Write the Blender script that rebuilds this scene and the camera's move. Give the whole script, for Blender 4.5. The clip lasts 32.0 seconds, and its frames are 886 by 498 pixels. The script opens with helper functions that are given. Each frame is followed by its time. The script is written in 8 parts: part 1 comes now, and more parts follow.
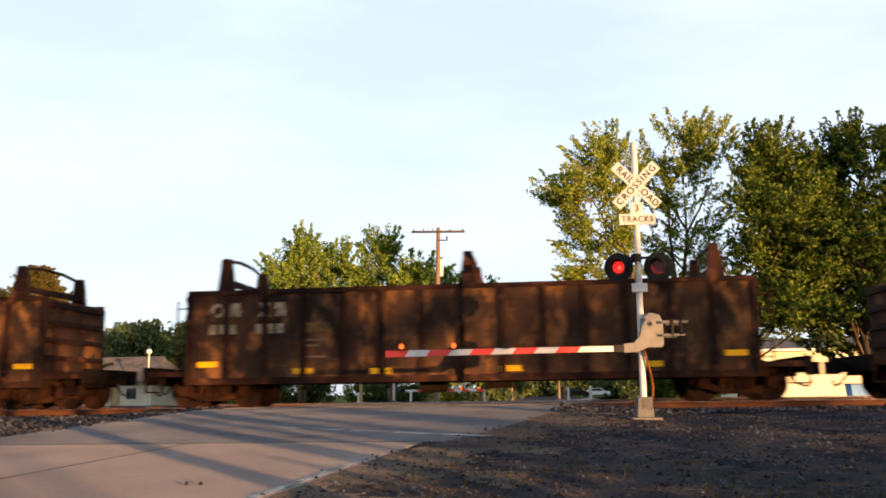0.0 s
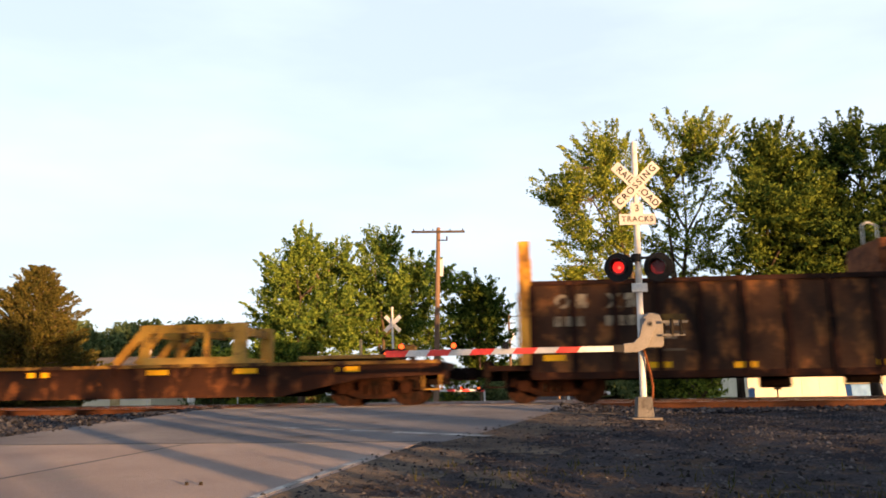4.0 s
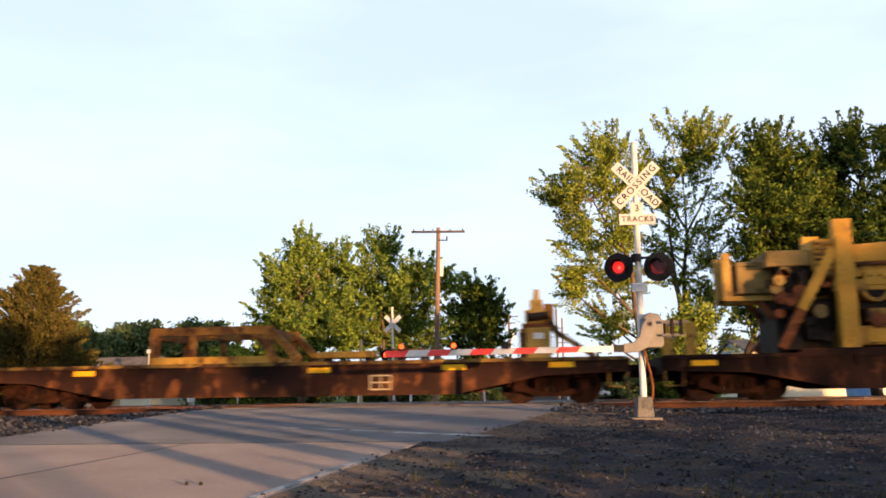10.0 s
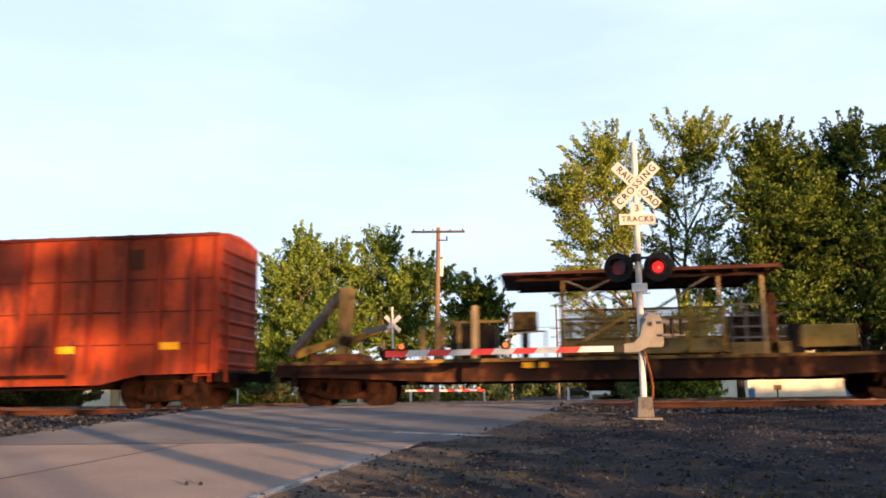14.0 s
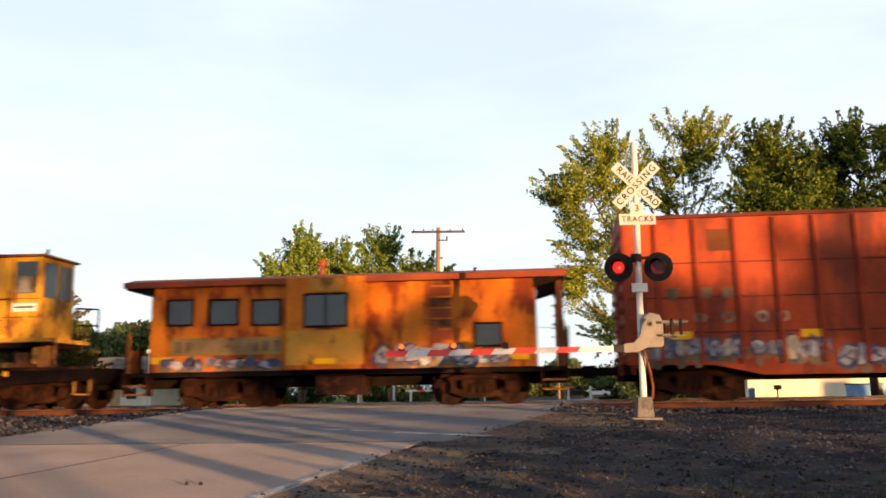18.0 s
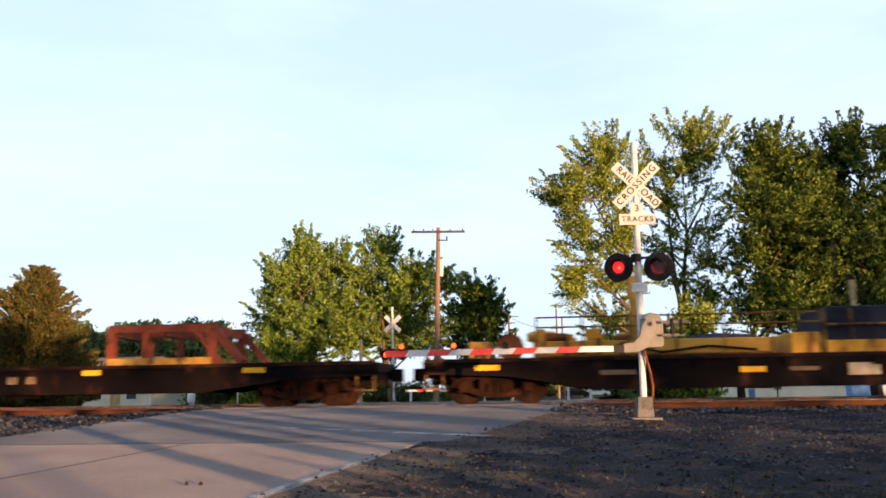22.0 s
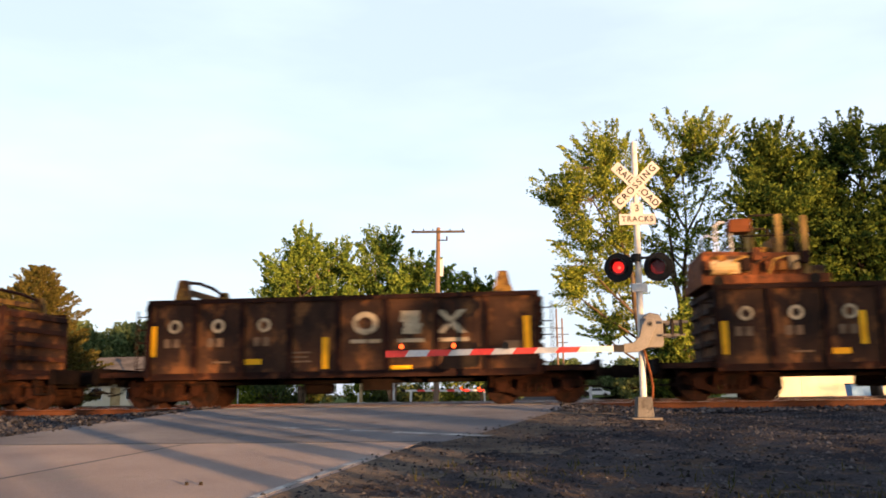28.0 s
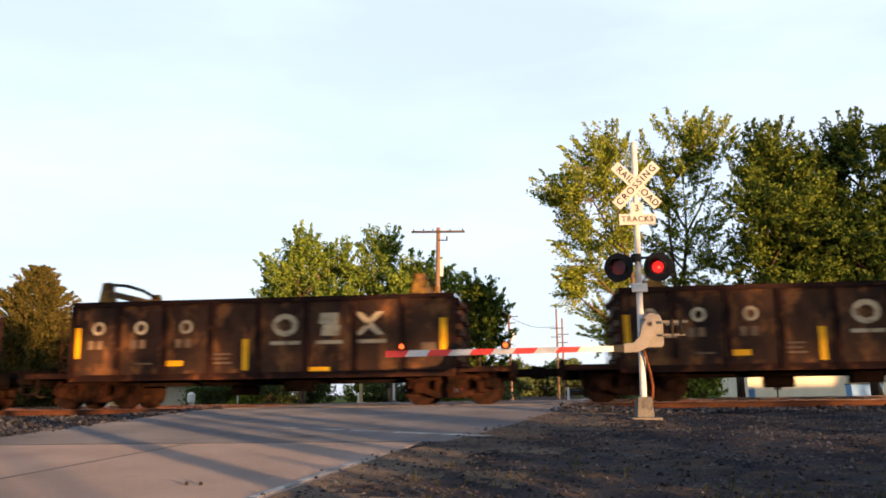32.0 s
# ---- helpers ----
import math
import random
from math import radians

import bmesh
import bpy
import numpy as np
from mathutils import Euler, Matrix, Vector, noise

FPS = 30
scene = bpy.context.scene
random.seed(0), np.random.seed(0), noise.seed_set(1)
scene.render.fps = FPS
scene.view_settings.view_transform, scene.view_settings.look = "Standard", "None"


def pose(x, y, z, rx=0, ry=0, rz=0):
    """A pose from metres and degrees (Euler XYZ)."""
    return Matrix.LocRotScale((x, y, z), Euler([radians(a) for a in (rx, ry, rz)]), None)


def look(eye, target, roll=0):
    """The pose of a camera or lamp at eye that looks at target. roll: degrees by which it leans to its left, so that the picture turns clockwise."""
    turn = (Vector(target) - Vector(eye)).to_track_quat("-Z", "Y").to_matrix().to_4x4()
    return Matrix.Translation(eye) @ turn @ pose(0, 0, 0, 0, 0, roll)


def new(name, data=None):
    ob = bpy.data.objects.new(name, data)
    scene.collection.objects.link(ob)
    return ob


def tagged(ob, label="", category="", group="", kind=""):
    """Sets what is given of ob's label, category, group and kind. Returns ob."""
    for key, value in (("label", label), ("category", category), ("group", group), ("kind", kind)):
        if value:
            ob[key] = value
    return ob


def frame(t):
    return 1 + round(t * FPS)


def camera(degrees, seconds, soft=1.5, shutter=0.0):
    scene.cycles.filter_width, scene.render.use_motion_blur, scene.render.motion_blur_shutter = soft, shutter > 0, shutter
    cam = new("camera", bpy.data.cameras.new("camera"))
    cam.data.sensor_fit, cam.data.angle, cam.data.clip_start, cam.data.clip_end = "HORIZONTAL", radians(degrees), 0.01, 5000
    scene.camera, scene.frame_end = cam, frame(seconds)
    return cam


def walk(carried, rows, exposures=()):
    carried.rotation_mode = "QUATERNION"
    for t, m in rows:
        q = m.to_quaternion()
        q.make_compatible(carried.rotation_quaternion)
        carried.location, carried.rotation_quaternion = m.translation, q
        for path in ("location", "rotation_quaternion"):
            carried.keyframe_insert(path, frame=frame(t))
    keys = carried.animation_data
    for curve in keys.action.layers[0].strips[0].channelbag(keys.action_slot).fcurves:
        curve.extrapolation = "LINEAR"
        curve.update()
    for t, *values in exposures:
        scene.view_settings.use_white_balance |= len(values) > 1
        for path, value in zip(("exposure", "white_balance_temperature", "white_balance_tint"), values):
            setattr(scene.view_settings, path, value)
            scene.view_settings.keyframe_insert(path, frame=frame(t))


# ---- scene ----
import collections

cam = camera(55.19, 32.0, soft=1.75, shutter=0.6)
EYE = (0.0, 0.0, 0.30)
YAW, TILT, ROLL = 6.582, 9.685, 0.83
FORE = Vector((-math.sin(radians(YAW)) * math.cos(radians(TILT)), math.cos(radians(YAW)) * math.cos(radians(TILT)), math.sin(radians(TILT))))
VIEW = look(EYE, Vector(EYE) + FORE * 20, -ROLL)
walk(cam, [(0.0, VIEW), (32.0, VIEW)], exposures=[
    (0.0, 1.3, 7000, 10), (4.0, 1.3, 6950, 10), (6.0, 1.3, 6300, 10), (7.0, 1.3, 6450, 10), (8.0, 1.3, 6880, 10), (9.5, 1.3, 6700, 10), (12.0, 1.3, 6250, 10), (14.0, 1.3, 6300, 10),
    (16.5, 1.3, 7150, 10), (18.0, 1.3, 7200, 10), (20.0, 1.3, 6750, 10), (22.0, 1.3, 6200, 10), (25.0, 1.3, 6150, 10), (28.0, 1.3, 6750, 10), (32.0, 1.3, 6750, 10)])

# ---- world and sun: low evening sun from behind, over the right shoulder ----
SUN_ELEV, SUN_AZ = radians(1.7), math.atan2(0.655, -0.756)
world = bpy.data.worlds.new("world")
scene.world = world
world.use_nodes = True
wn, wl = world.node_tree.nodes, world.node_tree.links
wn.clear()
sky = wn.new("ShaderNodeTexSky")
sky.sky_type, sky.sun_disc = "NISHITA", False
sky.sun_elevation, sky.sun_rotation = radians(4.0), SUN_AZ
sky.air_density, sky.dust_density, sky.ozone_density = 1.0, 0.8, 1.6
tc, mp, cl, cr = wn.new("ShaderNodeTexCoord"), wn.new("ShaderNodeMapping"), wn.new("ShaderNodeTexNoise"), wn.new("ShaderNodeValToRGB")
mp.inputs["Scale"].default_value = (1.6, 1.6, 6.0)
cl.inputs["Scale"].default_value, cl.inputs["Detail"].default_value = 1.5, 5
cr.color_ramp.elements[0].position, cr.color_ramp.elements[1].position = 0.38, 0.72
cr.color_ramp.elements[0].color, cr.color_ramp.elements[1].color = (0.62, 0.62, 0.62, 1), (0.84, 0.84, 0.84, 1)
mixer = wn.new("ShaderNodeMix")
mixer.data_type = "RGBA"
mixer.inputs["B"].default_value = (4.40, 5.22, 6.65, 1)
bg, wo = wn.new("ShaderNodeBackground"), wn.new("ShaderNodeOutputWorld")
bg.inputs["Strength"].default_value = 0.10
wl.new(tc.outputs["Generated"], mp.inputs["Vector"]); wl.new(mp.outputs["Vector"], cl.inputs["Vector"])
wl.new(cl.outputs["Fac"], cr.inputs["Fac"]); wl.new(cr.outputs["Color"], mixer.inputs["Factor"])
wl.new(sky.outputs["Color"], mixer.inputs["A"]); wl.new(mixer.outputs["Result"], bg.inputs["Color"])
wl.new(bg.outputs["Background"], wo.inputs["Surface"])
sun = new("sun", bpy.data.lights.new("sun", "SUN"))
sun.data.energy, sun.data.angle, sun.data.color = 6.6, radians(0.55), (1.0, 0.57, 0.26)
sun.matrix_world = look((60, -76, 6), (60 - math.sin(SUN_AZ) * 50, -76 - math.cos(SUN_AZ) * 50, 6 - 50 * math.tan(SUN_ELEV)))

# ---- materials ----
def mat(name, c1, c2, scale=1.5, fine=30.0, rough=0.75, metal=0.0, bump=0.25, patch=None, patch_at=0.6, stretch=(1, 1, 1), rand=0.0, island=False, depth=0.01, spec=0.12, matt=0.0, speck=0.28):
    m = bpy.data.materials.new(name)
    m.use_nodes = True
    n, l = m.node_tree.nodes, m.node_tree.links
    b = n["Principled BSDF"]
    b.inputs["Roughness"].default_value, b.inputs["Metallic"].default_value = rough, metal
    b.inputs["Specular IOR Level"].default_value = spec
    b.inputs["Diffuse Roughness"].default_value = matt
    co, mg = n.new("ShaderNodeTexCoord"), n.new("ShaderNodeMapping")
    mg.inputs["Scale"].default_value = stretch
    l.new(co.outputs["Object"], mg.inputs["Vector"])
    n1, n2 = n.new("ShaderNodeTexNoise"), n.new("ShaderNodeTexNoise")
    n1.inputs["Scale"].default_value, n1.inputs["Detail"].default_value = scale, 6
    n2.inputs["Scale"].default_value, n2.inputs["Detail"].default_value = fine, 4
    l.new(mg.outputs["Vector"], n1.inputs["Vector"]); l.new(co.outputs["Object"], n2.inputs["Vector"])
    r = n.new("ShaderNodeValToRGB")
    r.color_ramp.elements[0].position, r.color_ramp.elements[1].position = 0.35, 0.65
    r.color_ramp.elements[0].color, r.color_ramp.elements[1].color = (*c1, 1), (*c2, 1)
    l.new(n1.outputs["Fac"], r.inputs["Fac"])
    col = r.outputs["Color"]
    if patch:
        n3, r3, mx = n.new("ShaderNodeTexNoise"), n.new("ShaderNodeValToRGB"), n.new("ShaderNodeMix")
        n3.inputs["Scale"].default_value, n3.inputs["Detail"].default_value, n3.inputs["Roughness"].default_value = scale * 1.7 + 0.3, 8, 0.65
        of = n.new("ShaderNodeVectorMath"); of.operation = "ADD"; of.inputs[1].default_value = (7.3, 2.1, 4.4)
        l.new(mg.outputs["Vector"], of.inputs[0]); l.new(of.outputs["Vector"], n3.inputs["Vector"])
        r3.color_ramp.elements[0].position, r3.color_ramp.elements[1].position = patch_at - 0.06, patch_at + 0.06
        l.new(n3.outputs["Fac"], r3.inputs["Fac"])
        mx.data_type = "RGBA"; mx.inputs["B"].default_value = (*patch, 1)
        l.new(r3.outputs["Color"], mx.inputs["Factor"]); l.new(col, mx.inputs["A"])
        col = mx.outputs["Result"]
    hv, mr = n.new("ShaderNodeHueSaturation"), n.new("ShaderNodeMapRange")
    mr.inputs["To Min"].default_value, mr.inputs["To Max"].default_value = 1 - speck, 1 + speck
    l.new(n2.outputs["Fac"], mr.inputs["Value"])
    val = mr.outputs["Result"]
    if rand or island:
        src = n.new("ShaderNodeNewGeometry").outputs["Random Per Island"] if island else n.new("ShaderNodeObjectInfo").outputs["Random"]
        m2, mu = n.new("ShaderNodeMapRange"), n.new("ShaderNodeMath")
        m2.inputs["To Min"].default_value, m2.inputs["To Max"].default_value = 1 - (rand or 0.4), 1 + (rand or 0.4)
        mu.operation = "MULTIPLY"
        l.new(src, m2.inputs["Value"]); l.new(val, mu.inputs[0]); l.new(m2.outputs["Result"], mu.inputs[1])
        val = mu.outputs["Value"]
    l.new(val, hv.inputs["Value"]); l.new(col, hv.inputs["Color"])
    l.new(hv.outputs["Color"], b.inputs["Base Color"])
    if bump:
        bp = n.new("ShaderNodeBump")
        bp.inputs["Strength"].default_value, bp.inputs["Distance"].default_value = bump, depth
        l.new(n2.outputs["Fac"], bp.inputs["Height"]); l.new(bp.outputs["Normal"], b.inputs["Normal"])
    return m


def leaf_mat(name, c1, c2, through_=0.35):
    m = bpy.data.materials.new(name)
    m.use_nodes = True
    n, l = m.node_tree.nodes, m.node_tree.links
    n.clear()
    g, r, d, t, mx, o = (n.new("ShaderNode" + k) for k in ("NewGeometry", "ValToRGB", "BsdfDiffuse", "BsdfTranslucent", "MixShader", "OutputMaterial"))
    r.color_ramp.elements[0].color, r.color_ramp.elements[1].color = (*c1, 1), (*c2, 1)
    l.new(g.outputs["Random Per Island"], r.inputs["Fac"])
    l.new(r.outputs["Color"], d.inputs["Color"]); l.new(r.outputs["Color"], t.inputs["Color"])
    mx.inputs["Fac"].default_value = through_
    l.new(d.outputs["BSDF"], mx.inputs[1]); l.new(t.outputs["BSDF"], mx.inputs[2]); l.new(mx.outputs["Shader"], o.inputs["Surface"])
    return m


def glow_mat(name, c, strength):
    m = bpy.data.materials.new(name)
    m.use_nodes = True
    b = m.node_tree.nodes["Principled BSDF"]
    b.inputs["Base Color"].default_value = (*c, 1)
    b.inputs["Emission Color"].default_value = (*c, 1)
    b.inputs["Emission Strength"].default_value = strength
    return m


def glass_mat(name, c, rough=0.06, clear=0.0):
    m = bpy.data.materials.new(name)
    m.use_nodes = True
    b = m.node_tree.nodes["Principled BSDF"]
    b.inputs["Base Color"].default_value = (*c, 1)
    b.inputs["Roughness"].default_value, b.inputs["Transmission Weight"].default_value = rough, clear or (0.6 if c[0] > 0.5 else 0.25)
    return m


# orange patches paint both rust and dapples of low sun
GOND = mat("sun_dappled_brown_steel", (0.013, 0.0078, 0.0060), (0.050, 0.0235, 0.0125), 0.8, 22, 0.75, 0.0, 0.3, (0.135, 0.056, 0.020), 0.56, (1.3, 1, 0.7), spec=0.08, speck=0.45)
GRIB = mat("dark_rusty_steel", (0.006, 0.0026, 0.0022), (0.024, 0.0088, 0.0052), 1.2, 25, 0.75, 0.0, 0.3, (0.075, 0.027, 0.011), 0.62, spec=0.08)
CAR_UNDER = mat("near_black_underframe", (0.004, 0.003, 0.0026), (0.012, 0.007, 0.0055), 2, 25, 0.85, 0.1, 0.3, spec=0.03)
# rusty steel, darkened to paint the deep shade beneath the cars
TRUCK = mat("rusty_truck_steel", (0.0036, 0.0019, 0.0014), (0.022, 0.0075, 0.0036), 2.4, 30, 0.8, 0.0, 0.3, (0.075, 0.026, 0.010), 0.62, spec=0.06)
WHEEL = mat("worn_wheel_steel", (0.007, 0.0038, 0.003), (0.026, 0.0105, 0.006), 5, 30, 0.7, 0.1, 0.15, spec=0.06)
DECK = mat("weathered_deck_planks", (0.09, 0.055, 0.028), (0.18, 0.11, 0.055), 2, 30, 0.85, 0, 0.3, (0.05, 0.03, 0.018), 0.6, (0.4, 3, 1), rand=0.25)
FLAT = mat("brown_flatcar_paint", (0.0075, 0.0034, 0.0026), (0.030, 0.0112, 0.0056), 1.1, 24, 0.75, 0.0, 0.3, (0.100, 0.036, 0.013), 0.58, (1, 1, 0.6), spec=0.08)
FLATM = mat("dark_red_brown_flatcar_paint", (0.0042, 0.0021, 0.0018), (0.016, 0.0062, 0.0036), 0.9, 24, 0.7, 0.0, 0.3, (0.065, 0.023, 0.009), 0.59, (1, 1, 0.5), spec=0.06)
FLATK = mat("black_flatcar_paint", (0.0022, 0.0016, 0.0016), (0.0065, 0.0036, 0.003), 0.8, 24, 0.65, 0.0, 0.3, (0.030, 0.011, 0.006), 0.61, (1, 1, 0.5), spec=0.04)
BOXRED = mat("boxcar_red_paint", (0.185, 0.026, 0.008), (0.31, 0.047, 0.012), 0.6, 14, 0.6, 0.0, 0.2, (0.115, 0.021, 0.011), 0.53, (1, 1, 0.3))
BOXDK = mat("boxcar_grimy_seam", (0.055, 0.011, 0.007), (0.090, 0.018, 0.010), 1.0, 18, 0.7, 0, 0.2)
BOXRIB = mat("boxcar_post_paint", (0.16, 0.020, 0.008), (0.23, 0.032, 0.011), 0.6, 18, 0.6, 0, 0.2)
CABO = mat("rusted_orange_paint", (0.31, 0.066, 0.005), (0.47, 0.132, 0.010), 0.7, 12, 0.65, 0.0, 0.3, (0.145, 0.024, 0.005), 0.53, (1.2, 1, 0.45))
ROOFRED = mat("dark_red_sheet_roof", (0.030, 0.009, 0.006), (0.060, 0.017, 0.010), 1.0, 20, 0.7, 0, 0.2)
CABRFD = mat("dull_rust_brown_plate", (0.060, 0.018, 0.006), (0.095, 0.030, 0.010), 1.5, 20, 0.7, 0, 0.2)
CABRF = mat("rust_red_roof", (0.14, 0.028, 0.011), (0.20, 0.045, 0.018), 0.8, 20, 0.7, 0, 0.2)
BAYP = mat("faded_orange_panel", (0.33, 0.130, 0.016), (0.42, 0.19, 0.027), 1.0, 20, 0.65, 0, 0.2, (0.15, 0.055, 0.010), 0.62)
CREAM = mat("faded_cream_paint", (0.28, 0.19, 0.09), (0.40, 0.28, 0.14), 1.5, 25, 0.7, 0, 0.2, (0.20, 0.10, 0.04), 0.66)
YEL = mat("machine_yellow_paint", (0.25, 0.115, 0.016), (0.43, 0.225, 0.034), 1.4, 20, 0.6, 0, 0.2, (0.085, 0.040, 0.013), 0.57, (1, 1, 0.6))
YELD = mat("faded_yellow_paint", (0.11, 0.056, 0.012), (0.24, 0.130, 0.025), 1.3, 24, 0.65, 0, 0.25, (0.035, 0.016, 0.008), 0.51)
CABY = mat("cab_yellow_paint", (0.36, 0.160, 0.012), (0.56, 0.270, 0.022), 1.1, 24, 0.55, 0, 0.2, (0.17, 0.062, 0.012), 0.56, (1.3, 1, 0.5))
TAN = mat("tan_cage_paint", (0.13, 0.080, 0.026), (0.22, 0.14, 0.045), 1, 25, 0.75, 0, 0.25, (0.055, 0.034, 0.015), 0.6)
YRUST = mat("rust_stained_yellow_paint", (0.105, 0.036, 0.011), (0.26, 0.115, 0.020), 2.2, 26, 0.75, 0, 0.3, (0.05, 0.019, 0.009), 0.55)
RUSTY = mat("rust", (0.085, 0.026, 0.009), (0.17, 0.055, 0.019), 2, 26, 0.85, 0, 0.35, (0.04, 0.015, 0.008), 0.56)
REDFR = mat("rust_red_frame", (0.13, 0.026, 0.013), (0.20, 0.048, 0.022), 1.5, 24, 0.75, 0, 0.25, (0.06, 0.02, 0.011), 0.6)
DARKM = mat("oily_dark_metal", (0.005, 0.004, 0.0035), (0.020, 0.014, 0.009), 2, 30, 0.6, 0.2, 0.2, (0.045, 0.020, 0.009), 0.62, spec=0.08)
HOOD = mat("sun_faded_yellow_paint", (0.38, 0.178, 0.022), (0.48, 0.245, 0.034), 0.9, 18, 0.6, 0, 0.15, (0.20, 0.105, 0.022), 0.65)
PALEY = mat("pale_dusty_yellow_paint", (0.23, 0.126, 0.026), (0.34, 0.202, 0.045), 1.4, 22, 0.7, 0, 0.2, (0.10, 0.052, 0.016), 0.62)
BASEC = mat("grimy_cast_iron", (0.075, 0.070, 0.066), (0.125, 0.115, 0.105), 3, 30, 0.7, 0.1, 0.2, (0.05, 0.045, 0.042), 0.62)
DEADRED = mat("bright_red_paint", (0.35, 0.02, 0.015), (0.45, 0.03, 0.02), 3, 30, 0.5)
NAVY = mat("dark_tarpaulin", (0.008, 0.008, 0.012), (0.02, 0.02, 0.028), 2, 20, 0.7, 0, 0.3)
STICK = mat("yellow_reflector", (0.62, 0.29, 0.006), (0.72, 0.36, 0.01), 3, 30, 0.4, 0, 0.05)
LETTER = mat("faded_white_lettering", (0.26, 0.20, 0.12), (0.42, 0.33, 0.21), 2.5, 16, 0.75, 0, 0.1, (0.08, 0.042, 0.022), 0.62)
LETDIM = mat("worn_grey_lettering", (0.085, 0.052, 0.03), (0.17, 0.11, 0.065), 2.5, 16, 0.75, 0, 0.1)
LETWORN = mat("rubbed_white_lettering", (0.13, 0.105, 0.07), (0.27, 0.22, 0.15), 2.0, 14, 0.75, 0, 0.1, (0.05, 0.028, 0.016), 0.56)
LETOLD = mat("rubbed_yellow_lettering", (0.075, 0.042, 0.014), (0.15, 0.082, 0.02), 2.0, 14, 0.75, 0, 0.1, (0.04, 0.022, 0.012), 0.56)
LETYEL = mat("yellow_lettering", (0.30, 0.165, 0.02), (0.42, 0.24, 0.035), 3, 20, 0.7, 0, 0.1)
WHITE = mat("white_paint", (0.48, 0.46, 0.43), (0.56, 0.54, 0.51), 2, 30, 0.6, 0, 0.1, (0.38, 0.35, 0.30), 0.68)
SIGNW = mat("white_sign_sheeting", (0.31, 0.295, 0.285), (0.37, 0.355, 0.345), 3, 40, 0.45, 0, 0.05, spec=0.2)
BLACK = mat("black_paint", (0.008, 0.008, 0.009), (0.016, 0.015, 0.015), 3, 30, 0.5, 0, 0.1, spec=0.08)
FADED = mat("sun_faded_black_letters", (0.045, 0.042, 0.042), (0.075, 0.070, 0.068), 3, 30, 0.6, 0, 0.1, spec=0.08)
GALV = mat("galvanised_steel", (0.42, 0.40, 0.37), (0.54, 0.51, 0.47), 4, 30, 0.55, 0.15, 0.1, (0.34, 0.30, 0.25), 0.64, spec=0.25)
MECH = mat("grey_cast_housing", (0.118, 0.108, 0.100), (0.168, 0.154, 0.142), 3, 30, 0.65, 0.1, 0.15, (0.14, 0.125, 0.11), 0.66)
REDP = mat("red_retroreflective_stripe", (0.62, 0.03, 0.02), (0.72, 0.045, 0.03), 3, 40, 0.4, 0, 0.05, spec=0.4)
DULLRED = mat("unlit_red_lens", (0.15, 0.007, 0.006), (0.20, 0.010, 0.008), 6, 60, 0.25, 0, 0.1, spec=0.4)
LIT = glow_mat("lit_red_lamp", (1.0, 0.016, 0.010), 0.50)
LITCORE = glow_mat("lit_red_lamp_core", (1.0, 0.10, 0.05), 0.95)
AMBER = glow_mat("lit_arm_lamp", (1.0, 0.085, 0.010), 1.3)
CONC = mat("concrete", (0.11, 0.088, 0.068), (0.17, 0.14, 0.108), 1.2, 30, 0.9, 0, 0.3, (0.10, 0.085, 0.07), 0.6, spec=0.05)
SLAB = mat("worn_concrete_slab", (0.160, 0.131, 0.122), (0.208, 0.172, 0.158), 0.5, 60, 0.9, 0, 1.0, (0.16, 0.14, 0.125), 0.63, depth=0.02, spec=0.03, matt=1.0)
# faint blue in the asphalt colour stands for bluish shade on the road
ASPH = mat("old_asphalt", (0.090, 0.087, 0.094), (0.128, 0.121, 0.126), 0.6, 60, 0.92, 0, 1.0, (0.06, 0.057, 0.056), 0.64, depth=0.02, spec=0.03, matt=1.0)
TAR = mat("tar_joint", (0.03, 0.028, 0.026), (0.05, 0.046, 0.042), 3, 30, 0.8)
LINE = mat("worn_white_line", (0.17, 0.16, 0.155), (0.31, 0.30, 0.285), 2.5, 25, 0.8, 0, 0.3, (0.11, 0.104, 0.10), 0.53, spec=0.03)
# the dark bluish base paints the blue shade lying on the dirt
DIRT = mat("shade_blue_gravelly_dirt", (0.0105, 0.0115, 0.0165), (0.037, 0.0335, 0.036), 0.9, 26, 0.95, 0, 0.9, (0.052, 0.036, 0.026), 0.57, depth=0.04, spec=0.03, matt=1.0, speck=0.9)
# tan dirt, paler and warmer than DIRT to paint the sunlit road edge
SHOULDER = mat("sunlit_tan_shoulder", (0.050, 0.041, 0.035), (0.088, 0.070, 0.056), 0.8, 34, 0.95, 0, 0.9, (0.034, 0.028, 0.026), 0.55, depth=0.03, spec=0.03, matt=1.0, speck=0.7)
# stones share that painted bluish shade
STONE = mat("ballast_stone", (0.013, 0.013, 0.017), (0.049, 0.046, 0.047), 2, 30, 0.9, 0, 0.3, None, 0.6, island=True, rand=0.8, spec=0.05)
GRASS = mat("rough_grass", (0.035, 0.055, 0.014), (0.075, 0.095, 0.025), 0.6, 14, 0.95, 0, 0.8, (0.09, 0.075, 0.035), 0.62, depth=0.06, spec=0.03)
RAIL = mat("rusty_rail", (0.045, 0.016, 0.008), (0.092, 0.034, 0.014), 2, 40, 0.7, 0.1, 0.2)
RAILTOP = mat("polished_railhead", (0.35, 0.33, 0.31), (0.50, 0.48, 0.46), 2, 40, 0.3, 0.9, 0.05, spec=0.4)
TIE = mat("creosoted_timber", (0.035, 0.026, 0.02), (0.08, 0.06, 0.045), 2, 30, 0.9, 0, 0.4)
